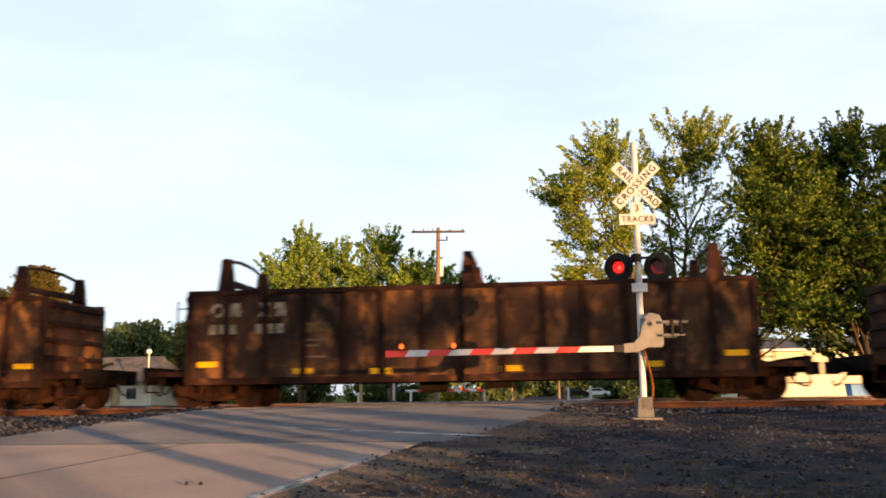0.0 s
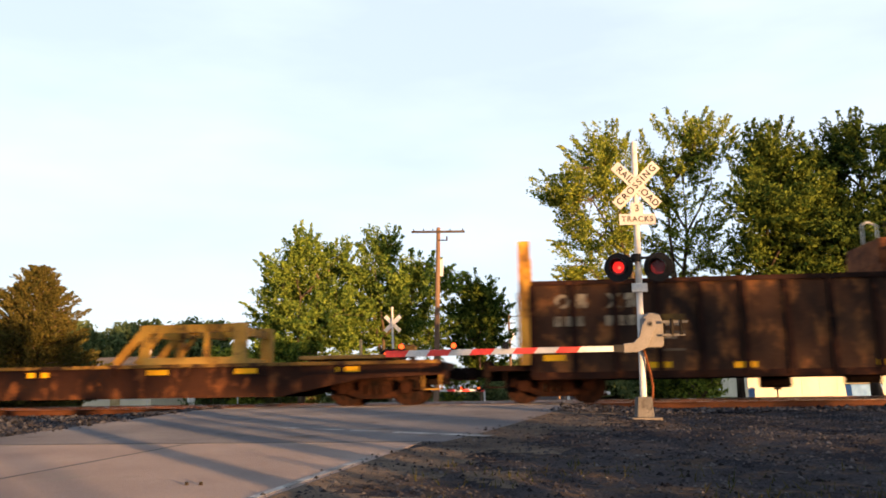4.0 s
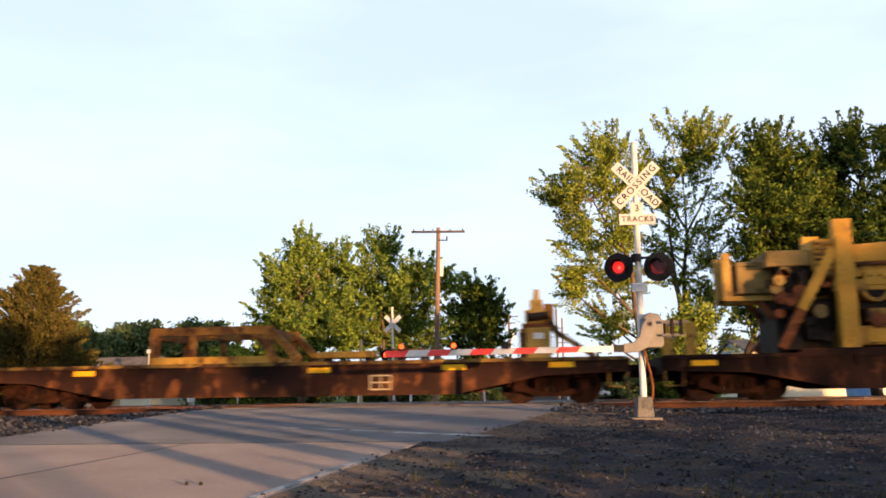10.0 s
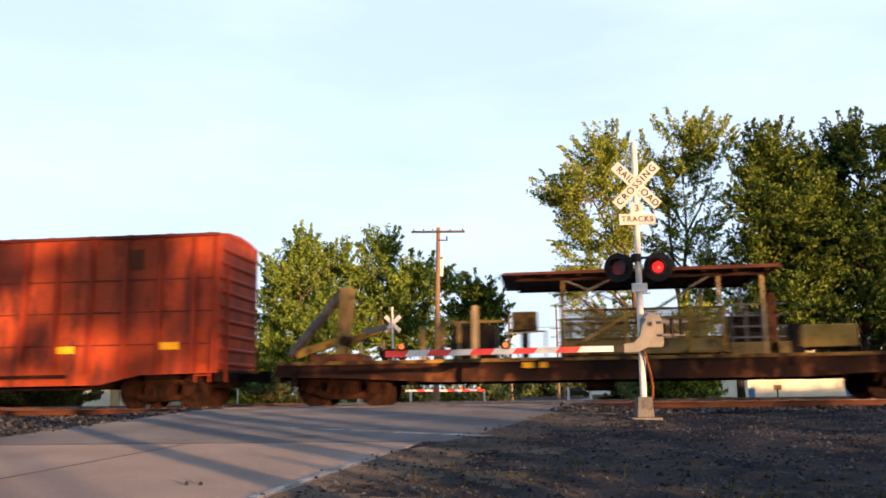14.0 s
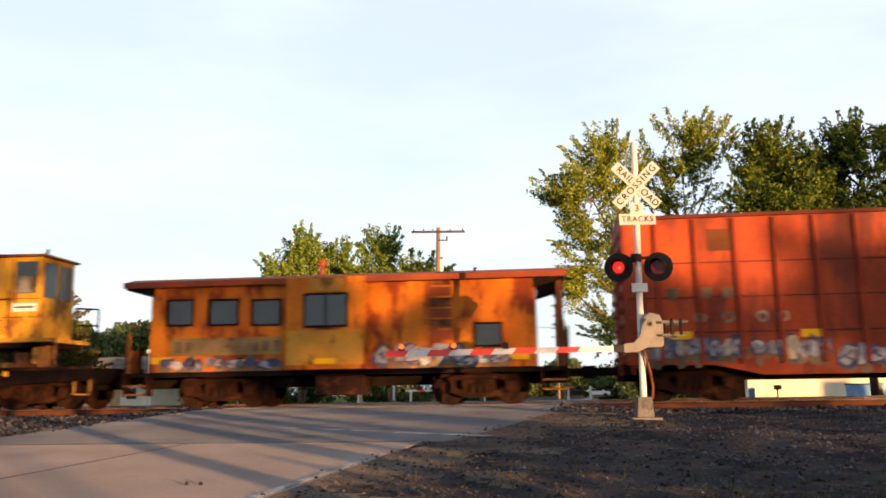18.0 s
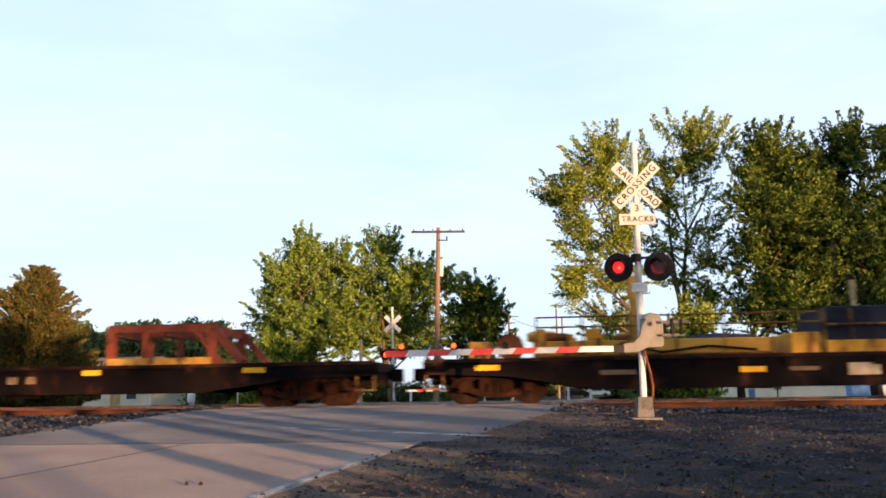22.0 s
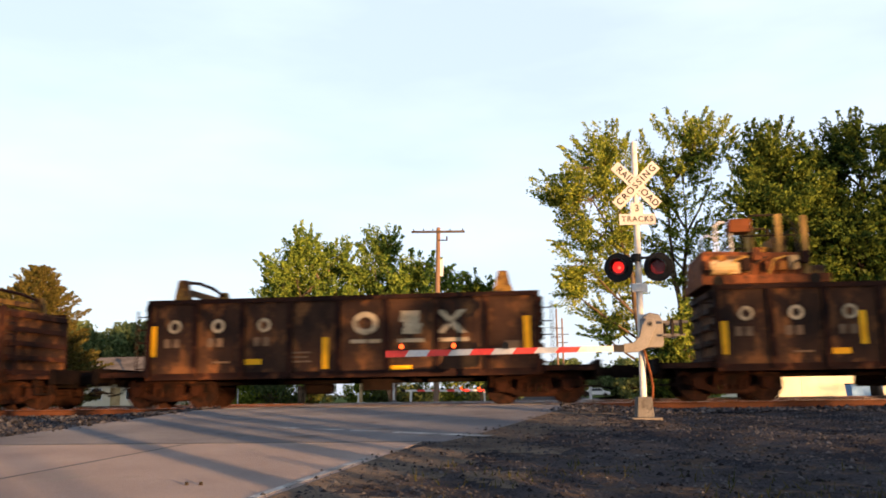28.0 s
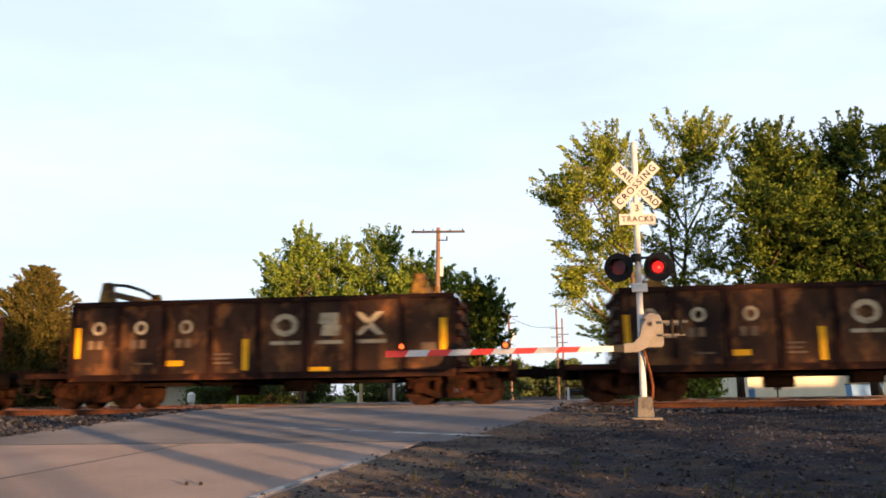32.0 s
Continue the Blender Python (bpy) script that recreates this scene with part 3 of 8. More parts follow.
# ---- trees ----
def tree(label, base, height, reach, crown_from, tips, leaves, size, material, seed, bark=BARK, lean=(0, 0), profile=None, stems=1, limb_share=0.35, spread=0.24, name="tree", category="tree", clump=1.0, trunk_r=None, group="", gap=-0.13, lobes=None, rise=0.5, flat=0.55, droop=0.16):
    """A tapered trunk with limbs, and a crown of leaf sprays with gaps and shoots."""
    rng = np.random.default_rng(seed)
    profile = profile or (lambda s: math.sin(math.pi * min(1, 0.18 + 0.82 * s) ** 0.9) ** 0.6)
    root = thing(name, label, category, group, pose(*base))
    tr = M()
    r0 = trunk_r or height * 0.016
    axes = []
    for st in range(stems):
        ang = rng.uniform(0, 6.28)
        off = Vector((math.cos(ang), math.sin(ang), 0)) * (0.0 if stems == 1 else reach * 0.33)
        pts = [Vector((0, 0, -0.1))]
        for i in range(1, 8):
            q = i / 7
            pts.append(Vector((lean[0] * q, lean[1] * q, 0)) + off * q ** 0.8 + Vector((rng.normal(0, 0.12), rng.normal(0, 0.12), height * 0.86 * q)))
        axes.append(pts)
        for i in range(7):
            tr.cyl(pts[i], pts[i + 1], r0 * (1 - i / 7.6), r0 * (1 - (i + 1) / 7.6), 8)
    cen, dirs, thin = [], [], []
    lob = rng.uniform(0, 6.28, 6)
    if lobes:
        total = sum(a * b for _, _, a, b in lobes)
        for lx, lz, ra, rb in lobes:
            mid_y = rng.uniform(-0.45, 0.45) * reach
            c0 = Vector((lx - base[0], mid_y, lz - base[2]))
            ax = axes[rng.integers(stems)]
            f = min(6.9, max(0.8, (c0.z - rb - 0.5 * abs(c0.x)) / (height * 0.86) * 7))
            b0 = ax[int(f)].lerp(ax[int(f) + 1], f % 1)
            tr.cyl(b0, b0.lerp(c0, 0.5) + Vector((0, 0, -0.1)), 0.075, 0.055, 6)
            tr.cyl(b0.lerp(c0, 0.5) + Vector((0, 0, -0.1)), c0, 0.055, 0.035, 6)
            for i in range(int(tips * ra * rb / total) + 1):
                v = Vector(rng.normal(0, 1, 3)).normalized()
                q = rng.random() ** 0.42 * rng.uniform(0.85, 1.2)
                p = c0 + Vector((v.x * ra * q, v.y * (ra + 0.3) * q, v.z * rb * q))
                if noise.noise((p.x * 0.55 + seed, p.y * 0.55, p.z * 0.55)) < gap:
                    continue
                cen.append(p)
                dirs.append((v * 0.8 + Vector((0.12 * c0.x, 0, rise * (0.15 + 1.35 * max(0, p.z) / height)))).normalized())
                if i % 4 == 0:
                    tr.cyl(c0, p, 0.03, 0.01, 4)
            for i in range(int(3 + 4.5 * ra)):
                v = Vector((rng.normal(0, 1), rng.normal(0, 0.6), rng.normal(0.35, 0.8))).normalized()
                thin.append(len(cen))
                cen.append(c0 + Vector((v.x * ra, v.y * ra, v.z * rb)) * 1.12)
                dirs.append((v * 0.7 + Vector((0.1 * c0.x, 0, rise * (0.1 + 1.5 * max(0, c0.z) / height)))).normalized())
    while not lobes and len(cen) < tips:
        s = rng.random()
        a = rng.uniform(0, 6.28)
        env = profile(s) * (1 + 0.22 * math.sin(3 * a + lob[0] + 4 * s) + 0.16 * math.sin(7 * s + lob[1] + a) + 0.10 * math.sin(5 * a + lob[2] - 9 * s))
        q = rng.random() ** 0.42
        z = crown_from + (height - crown_from) * s
        g = (z / height)
        p = Vector((lean[0] * g + reach * env * q * math.cos(a), lean[1] * g + reach * env * q * math.sin(a), z + rng.normal(0, 0.25)))
        if noise.noise((p.x * 0.42 + seed, p.y * 0.42, p.z * 0.42)) < gap:
            continue
        out = Vector((math.cos(a) * 0.75, math.sin(a) * 0.75, 0.35 + 0.9 * s))
        cen.append(p)
        dirs.append(out.normalized())
        if len(cen) < tips * limb_share:
            ax = axes[len(cen) % stems]
            zz = max(crown_from * 0.55, z - 0.55 * math.hypot(p.x - lean[0] * g, p.y - lean[1] * g) - 0.4)
            f = min(6.99, max(0, zz / (height * 0.86) * 7))
            b = ax[int(f)].lerp(ax[int(f) + 1], f % 1)
            mid = b.lerp(p, 0.5) + Vector((0, 0, -0.08 * (p - b).length))
            w = 0.022 + 0.012 * (p - b).length
            tr.cyl(b, mid, w, w * 0.6, 5)
            tr.cyl(mid, p, w * 0.6, 0.012, 5)
    part("trunk", tr.mesh("trunk", bark, False), None, root, smooth=True)
    c = np.array([tuple(p) for p in cen])
    d = np.array([tuple(p) for p in dirs])
    k = len(c)
    along = rng.uniform(-0.9, 0.6, (k, leaves, 1)) * clump
    narrow = np.ones((k, 1, 1))
    narrow[thin] = 0.42
    along[thin] *= 1.1
    loose = rng.normal(0, spread, (k, leaves, 3)) * narrow * (1.3 - 0.75 * (along + 0.9 * clump) / (1.5 * clump))
    loose *= np.array((1.25, 1.25, flat))
    pos = c[:, None, :] + d[:, None, :] * along + loose
    pos[:, :, 2] -= droop * (along[:, :, 0] + 0.3) ** 2 * (1 - 0.7 * np.clip(d[:, None, 2], 0, 1))
    pos = pos.reshape(-1, 3)
    n = len(pos)
    u = rng.normal(0, 0.62, (n, 3)) + np.repeat(d, leaves, 0) * 0.8
    u[:, 2] *= 0.75
    u /= np.linalg.norm(u, axis=1)[:, None]
    w = np.cross(u, rng.normal(0, 1, (n, 3)))
    w /= np.linalg.norm(w, axis=1)[:, None]
    sz = size * rng.uniform(0.6, 1.35, (n, 1))
    quad = np.stack((pos - u * sz, pos + w * sz * 0.45, pos + u * sz, pos - w * sz * 0.45), 1).reshape(-1, 3)
    me = bpy.data.meshes.new("crown")
    me.from_pydata(quad.tolist(), [], np.arange(4 * n).reshape(-1, 4).tolist())
    me.materials.append(material)
    part("crown", me, None, root)
    return root


def cedar(label, base, height, reach, seed):
    """A conifer: straight trunk, tiers of upswept branches feathered with short sprays."""
    rng = np.random.default_rng(seed)
    root = thing("cedar", label, "tree", "", pose(*base))
    tr = M().cyl((0, 0, -0.1), (0.1, 0, height * 0.97), 0.16, 0.02, 8)
    pos, axis = [], []
    count = 250
    for i in range(count):
        s_ = (i + rng.random()) / count
        z = 0.25 + (height - 0.55) * s_
        ln = reach * ((1 - s_) ** 0.8 * 0.95 + 0.05) * rng.uniform(0.62, 1.08)
        a = i * 2.4 + rng.uniform(-0.5, 0.5)
        out = Vector((math.cos(a), math.sin(a), 0))
        lift = 0.05 + 0.5 * s_
        pts = [Vector((0.1 * s_, 0, z)) + out * ln * q + Vector((0, 0, ln * (lift * q * q + 0.05 * q))) for q in (0, 0.35, 0.7, 1.0)]
        for p, q, r in zip(pts[:-1], pts[1:], (0.03, 0.02, 0.012)):
            tr.cyl(p, q, r, r * 0.7, 4)
        for k in range(int(24 + 80 * ln)):
            q = rng.random() ** 0.6
            f = min(2.999, q * 3)
            p = pts[int(f)].lerp(pts[int(f) + 1], f % 1)
            wide = 0.06 + 0.24 * (1 - q) * min(1, ln)
            pos.append((p.x + rng.normal(0, wide), p.y + rng.normal(0, wide), p.z + rng.normal(0, wide * 0.5) + 0.04))
            axis.append(tuple(out * 0.7 + Vector((rng.normal(0, 0.45), rng.normal(0, 0.45), 0.35 + rng.normal(0, 0.35)))))
    part("trunk", tr.mesh("trunk", BARK, False), None, root, smooth=True)
    pos, u = np.array(pos), np.array(axis)
    n = len(pos)
    u /= np.linalg.norm(u, axis=1)[:, None]
    w = np.cross(u, rng.normal(0, 1, (n, 3)))
    w /= np.linalg.norm(w, axis=1)[:, None]
    sz = 0.105 * rng.uniform(0.6, 1.4, (n, 1))
    quad = np.stack((pos - u * sz, pos + w * sz * 0.35, pos + u * sz, pos - w * sz * 0.35), 1).reshape(-1, 3)
    me = bpy.data.meshes.new("crown")
    me.from_pydata(quad.tolist(), [], np.arange(4 * n).reshape(-1, 4).tolist())
    me.materials.append(LEAF_CEDAR)
    part("crown", me, None, root)
    return root


def round_profile(s):
    return math.sqrt(max(0.03, 1 - (2 * s - 0.9) ** 2 * 0.85))


def cedar_profile(s):
    return (1 - s) ** 0.85 * min(1, 0.85 + 1.2 * s) + 0.02


def build_trees():
    beyond = dict(group="trees beyond the tracks", clump=0.85, spread=0.17)
    tree("tall open-crowned maple with pale trunks and sunlit leaves", (5.6, 46.7, -0.4), 13.8, 3.4, 3.6, 480, 92, 0.098, LEAF_A, 11, PALEBARK, (-1.6, 0), stems=2, gap=-0.03, lobes=((3.8, 13.7, 1.4, 1.3), (2.7, 12.3, 1.3, 1.3), (1.0, 11.0, 1.2, 1.1), (2.9, 10.6, 1.7, 1.4), (2.1, 9.1, 1.3, 1.1), (3.6, 8.4, 1.6, 1.4), (2.3, 7.1, 1.3, 1.2), (3.9, 6.2, 1.4, 1.3), (1.6, 5.6, 0.9, 0.7), (3.7, 4.3, 1.4, 1.1), (3.2, 3.3, 0.9, 0.6), (4.9, 12.2, 1.0, 1.2), (4.8, 9.6, 1.0, 1.2)), **beyond)
    tree("tall open-crowned maple with sunlit upper leaves", (7.9, 47.6, -0.4), 14.6, 3.4, 5.0, 390, 90, 0.098, LEAF_A, 12, PALEBARK, (0.4, 0), stems=2, gap=0.04, lobes=((8.0, 14.2, 1.4, 1.3), (9.6, 13.9, 1.2, 1.3), (8.4, 13.0, 1.9, 1.3), (6.9, 13.3, 1.3, 1.5), (7.2, 11.1, 1.6, 1.5), (9.4, 11.4, 1.3, 1.6), (8.5, 9.3, 1.6, 1.3), (6.8, 8.7, 1.2, 1.2), (9.1, 7.5, 1.2, 1.0), (7.2, 6.5, 1.2, 1.0), (9.5, 5.5, 1.5, 1.2), (8.8, 4.0, 1.6, 1.2)), **beyond)
    tree("tall dense broadleaf tree with dark green leaves", (9.6, 43.6, -0.35), 12.6, 2.9, 2.4, 640, 84, 0.115, LEAF_B, 13, DARKBARK, lean=(2.7, 0), gap=-0.22, lobes=((12.3, 12.7, 1.6, 1.1), (11.3, 11.4, 1.3, 1.3), (12.8, 11.0, 1.5, 1.5), (11.0, 9.3, 1.3, 1.5), (12.6, 8.7, 1.6, 1.5), (10.9, 7.0, 1.2, 1.5), (12.3, 6.4, 1.6, 1.5), (10.8, 4.9, 1.3, 1.4), (12.3, 4.5, 1.5, 1.4), (10.2, 3.9, 1.0, 0.9), (11.8, 3.7, 1.2, 0.7), (13.4, 3.9, 1.0, 0.8), (13.6, 9.6, 1.1, 1.6), (13.5, 6.0, 1.2, 1.8)), **beyond)
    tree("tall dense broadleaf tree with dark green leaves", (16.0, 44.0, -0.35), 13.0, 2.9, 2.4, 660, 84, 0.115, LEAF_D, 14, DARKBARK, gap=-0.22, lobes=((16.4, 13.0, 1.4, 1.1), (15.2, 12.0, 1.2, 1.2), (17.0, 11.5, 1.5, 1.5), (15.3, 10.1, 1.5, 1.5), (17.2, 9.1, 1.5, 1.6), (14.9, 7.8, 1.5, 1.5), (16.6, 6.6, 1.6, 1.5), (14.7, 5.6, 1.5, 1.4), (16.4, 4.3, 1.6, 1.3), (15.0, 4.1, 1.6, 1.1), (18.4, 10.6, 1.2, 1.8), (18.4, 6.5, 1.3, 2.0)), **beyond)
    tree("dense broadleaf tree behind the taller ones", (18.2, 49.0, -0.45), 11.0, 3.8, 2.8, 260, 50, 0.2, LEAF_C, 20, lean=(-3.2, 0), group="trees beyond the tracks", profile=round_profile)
    tree("spreading broadleaf tree with yellow-green leaves", (-16.6, 57.5, -0.6), 10.4, 4.0, 1.4, 560, 84, 0.125, LEAF_E, 15, PALEBARK, (0.4, 0), stems=3, gap=-0.22, lobes=((-16.2, 10.3, 1.4, 1.5), (-17.4, 8.8, 1.8, 1.5), (-18.6, 7.9, 1.0, 0.7), (-14.4, 9.5, 1.8, 1.5), (-15.6, 7.7, 2.3, 1.8), (-18.4, 6.4, 2.0, 1.6), (-15.6, 5.1, 2.5, 1.8), (-19.2, 4.6, 1.6, 1.6), (-17.1, 3.2, 2.2, 1.6), (-14.0, 5.7, 2.0, 2.0)), **beyond)
    tree("spreading broadleaf tree with yellow-green leaves", (-10.4, 58.5, -0.6), 11.0, 4.0, 1.4, 560, 84, 0.125, LEAF_E, 16, PALEBARK, (-0.4, 0), stems=3, gap=-0.22, lobes=((-11.4, 11.0, 1.4, 1.3), (-12.6, 9.2, 2.0, 1.5), (-10.1, 8.7, 1.6, 1.5), (-8.1, 8.6, 1.7, 1.3), (-11.8, 6.7, 2.4, 1.8), (-8.8, 6.4, 2.0, 1.8), (-6.7, 7.8, 1.3, 1.0), (-10.6, 4.5, 2.4, 1.8), (-13.2, 4.2, 1.8, 1.8), (-7.8, 4.5, 1.6, 1.6)), **beyond)
    tree("rounded dark green broadleaf tree", (-4.4, 60, -0.6), 7.8, 2.2, 0.3, 260, 56, 0.155, LEAF_B, 17, gap=-0.25, lobes=((-4.3, 7.3, 1.4, 1.3), (-3.6, 5.7, 1.3, 1.6), (-5.3, 5.9, 1.6, 1.6), (-4.4, 4.1, 2.0, 1.4), (-4.4, 2.0, 1.9, 1.4)), **beyond)
    cedar("broad conical cedar with bronzed sprays", (-27.6, 43.5, -0.4), 8.1, 4.9, 18)
    tree("smaller broad cedar with bronzed sprays", (-31.0, 45.5, -0.4), 5.6, 3.0, 0.1, 300, 50, 0.12, LEAF_CEDAR, 19, profile=cedar_profile, spread=0.2, clump=0.9, name="cedar")
    for i, (x, y, h, r) in enumerate(((7.3, 41.5, 4.3, 1.7), (5.5, 41.8, 3.4, 1.0))):
        tree("leafy shrub with sunlit yellow-green leaves", (x, y, -0.3), h, r, 0.3, 90, 55, 0.12, LEAF_A if i != 1 else LEAF_B, 30 + i, profile=round_profile, name="shrub", category="shrub", group="shrubs beyond the tracks", clump=0.6)
    for i, (x, y, h, r) in enumerate(((-21.5, 66, 5.2, 2.6), (-25.5, 68, 4.6, 2.2), (-18.6, 66, 5.0, 2.2), (-23.3, 69, 4.4, 2.0))):
        tree("small pale-leaved broadleaf tree", (x, y, -0.65), h, r, 0.2, 120, 55, 0.17, LEAF_A, 40 + i, profile=round_profile, group="small trees", clump=0.8)
    rng = random.Random(5)
    for i in range(13):
        x = -74 + i * 2.3 + rng.uniform(-0.8, 0.8)
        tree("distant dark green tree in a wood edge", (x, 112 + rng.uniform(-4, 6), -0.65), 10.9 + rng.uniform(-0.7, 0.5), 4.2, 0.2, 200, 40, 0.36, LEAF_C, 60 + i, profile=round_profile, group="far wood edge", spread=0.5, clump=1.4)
    for i in range(24):
        x = -12 + i * 3.6 + rng.uniform(-1.2, 1.2)
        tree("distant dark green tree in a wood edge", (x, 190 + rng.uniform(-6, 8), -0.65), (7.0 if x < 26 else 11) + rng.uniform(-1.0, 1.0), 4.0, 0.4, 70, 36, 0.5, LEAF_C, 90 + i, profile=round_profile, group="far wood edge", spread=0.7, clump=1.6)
    for i in range(16):
        x = -31 + i * 2.7 + rng.uniform(-0.9, 0.9)
        if abs(x - ROAD_C(64)) < 4.4 or x > 10.5 or x < -27:
            continue
        tree("low dark green bush beside the street", (x, 64.5 + rng.uniform(-1.5, 2), -0.65), 2.0 + rng.uniform(-0.5, 0.6), 1.6, 0.1, 55, 44, 0.15, LEAF_C if i % 3 else LEAF_A, 120 + i, profile=round_profile, name="shrub", category="shrub", group="bushes along the street", clump=0.5, spread=0.3)
    # unseen trees, bushes and posts added behind the viewpoint to cast long shadows on the crossing and the train
    sx, sy = math.sin(SUN_AZ), math.cos(SUN_AZ)
    for i, (x, d, h, r, cf) in enumerate(((-31, 74, 8.0, 3.0, 4.0), (-24, 84, 8.0, 2.8, 4.6), (-17, 78, 8.4, 2.6, 4.6), (-11, 86, 8.4, 2.6, 4.9), (-6, 76, 7.8, 2.6, 4.2), (2, 88, 8.6, 2.4, 4.4), (5, 80, 8.4, 3.0, 3.6), (10, 74, 8.4, 3.2, 3.4), (13.4, 84, 8.6, 2.5, 3.4))):
        tree("open-crowned tree added unseen behind the viewpoint to dapple the train", (x + sx * d, 22 + sy * d, -1.2), h, r, cf, 50 if i in (5, 6) else 76, 34, 0.20, LEAF_A, 150 + i, group="street trees behind", stems=2, gap=0.16 if i in (5, 6) else 0.02)

    def back(p, d):
        """A spot behind, at the offset p across the sunlight, d metres along it from the crossing's foot."""
        x = (p - 0.655 * 10) / 0.756
        return x + sx * d, 10 + sy * d
    for p, d, h, r in ((3.6, 19, 2.6, 0.20), (4.5, 23, 1.4, 0.08), (5.3, 21, 2.6, 0.30), (6.15, 25, 2.2, 0.16), (7.0, 22, 2.5, 0.36), (8.0, 24, 2.2, 0.20)):
        po = thing("post", "stout post added unseen behind the viewpoint to streak the road with shadow", "post", "posts behind", pose(*back(p, d), -1.15))
        part("shaft", M().cyl((0, 0, -0.1), (0, 0, h), r, r * 0.95, 12), WOOD, po)
    for i in range(30):
        p = 7.2 + i * 0.95 + rng.uniform(-0.3, 0.3)
        if rng.random() < (0.30 if p < 10 else 0.12):
            continue
        tree("dense bush added unseen behind the viewpoint to shade the ground", (*back(p, 35 + rng.uniform(-3, 3)), -1.15), (2.2 if p < 10.5 else 1.5 if p < 14 else 2.0) + rng.uniform(-0.35, 0.25), 0.62, 0.05, 60, 40, 0.10, LEAF_B, 180 + i, profile=round_profile, name="shade_bush", category="shrub", group="hedge behind", clump=0.4, spread=0.2)


build_trees()


# ---- crossing signal with its gate ----
def disc(m, x, y0, y1, z, r, n=28):
    return m.cyl((x, y1, z), (x, y0, z), r, r, n)


def blade(parent, words, turn, y, centre, material):
    """One blade of the crossbuck with its lettering; words is a list of (text, offset along the blade)."""
    at = pose(centre[0], centre[1] + y, centre[2]) @ pose(0, 0, 0, 0, turn, 0)
    ob = part("crossbuck_blade", M().box(-0.61, 0.61, -0.008, 0.008, -0.114, 0.114), material, parent, "white blade with black letters", at)
    for text, x in words:
        part("letters", lettering(text, 0.19, BLACK, 1.12 if len(text) < 6 else 1.3), None, ob, "black letters", pose(x, -0.0125, 0) @ UPRIGHT)
    return ob


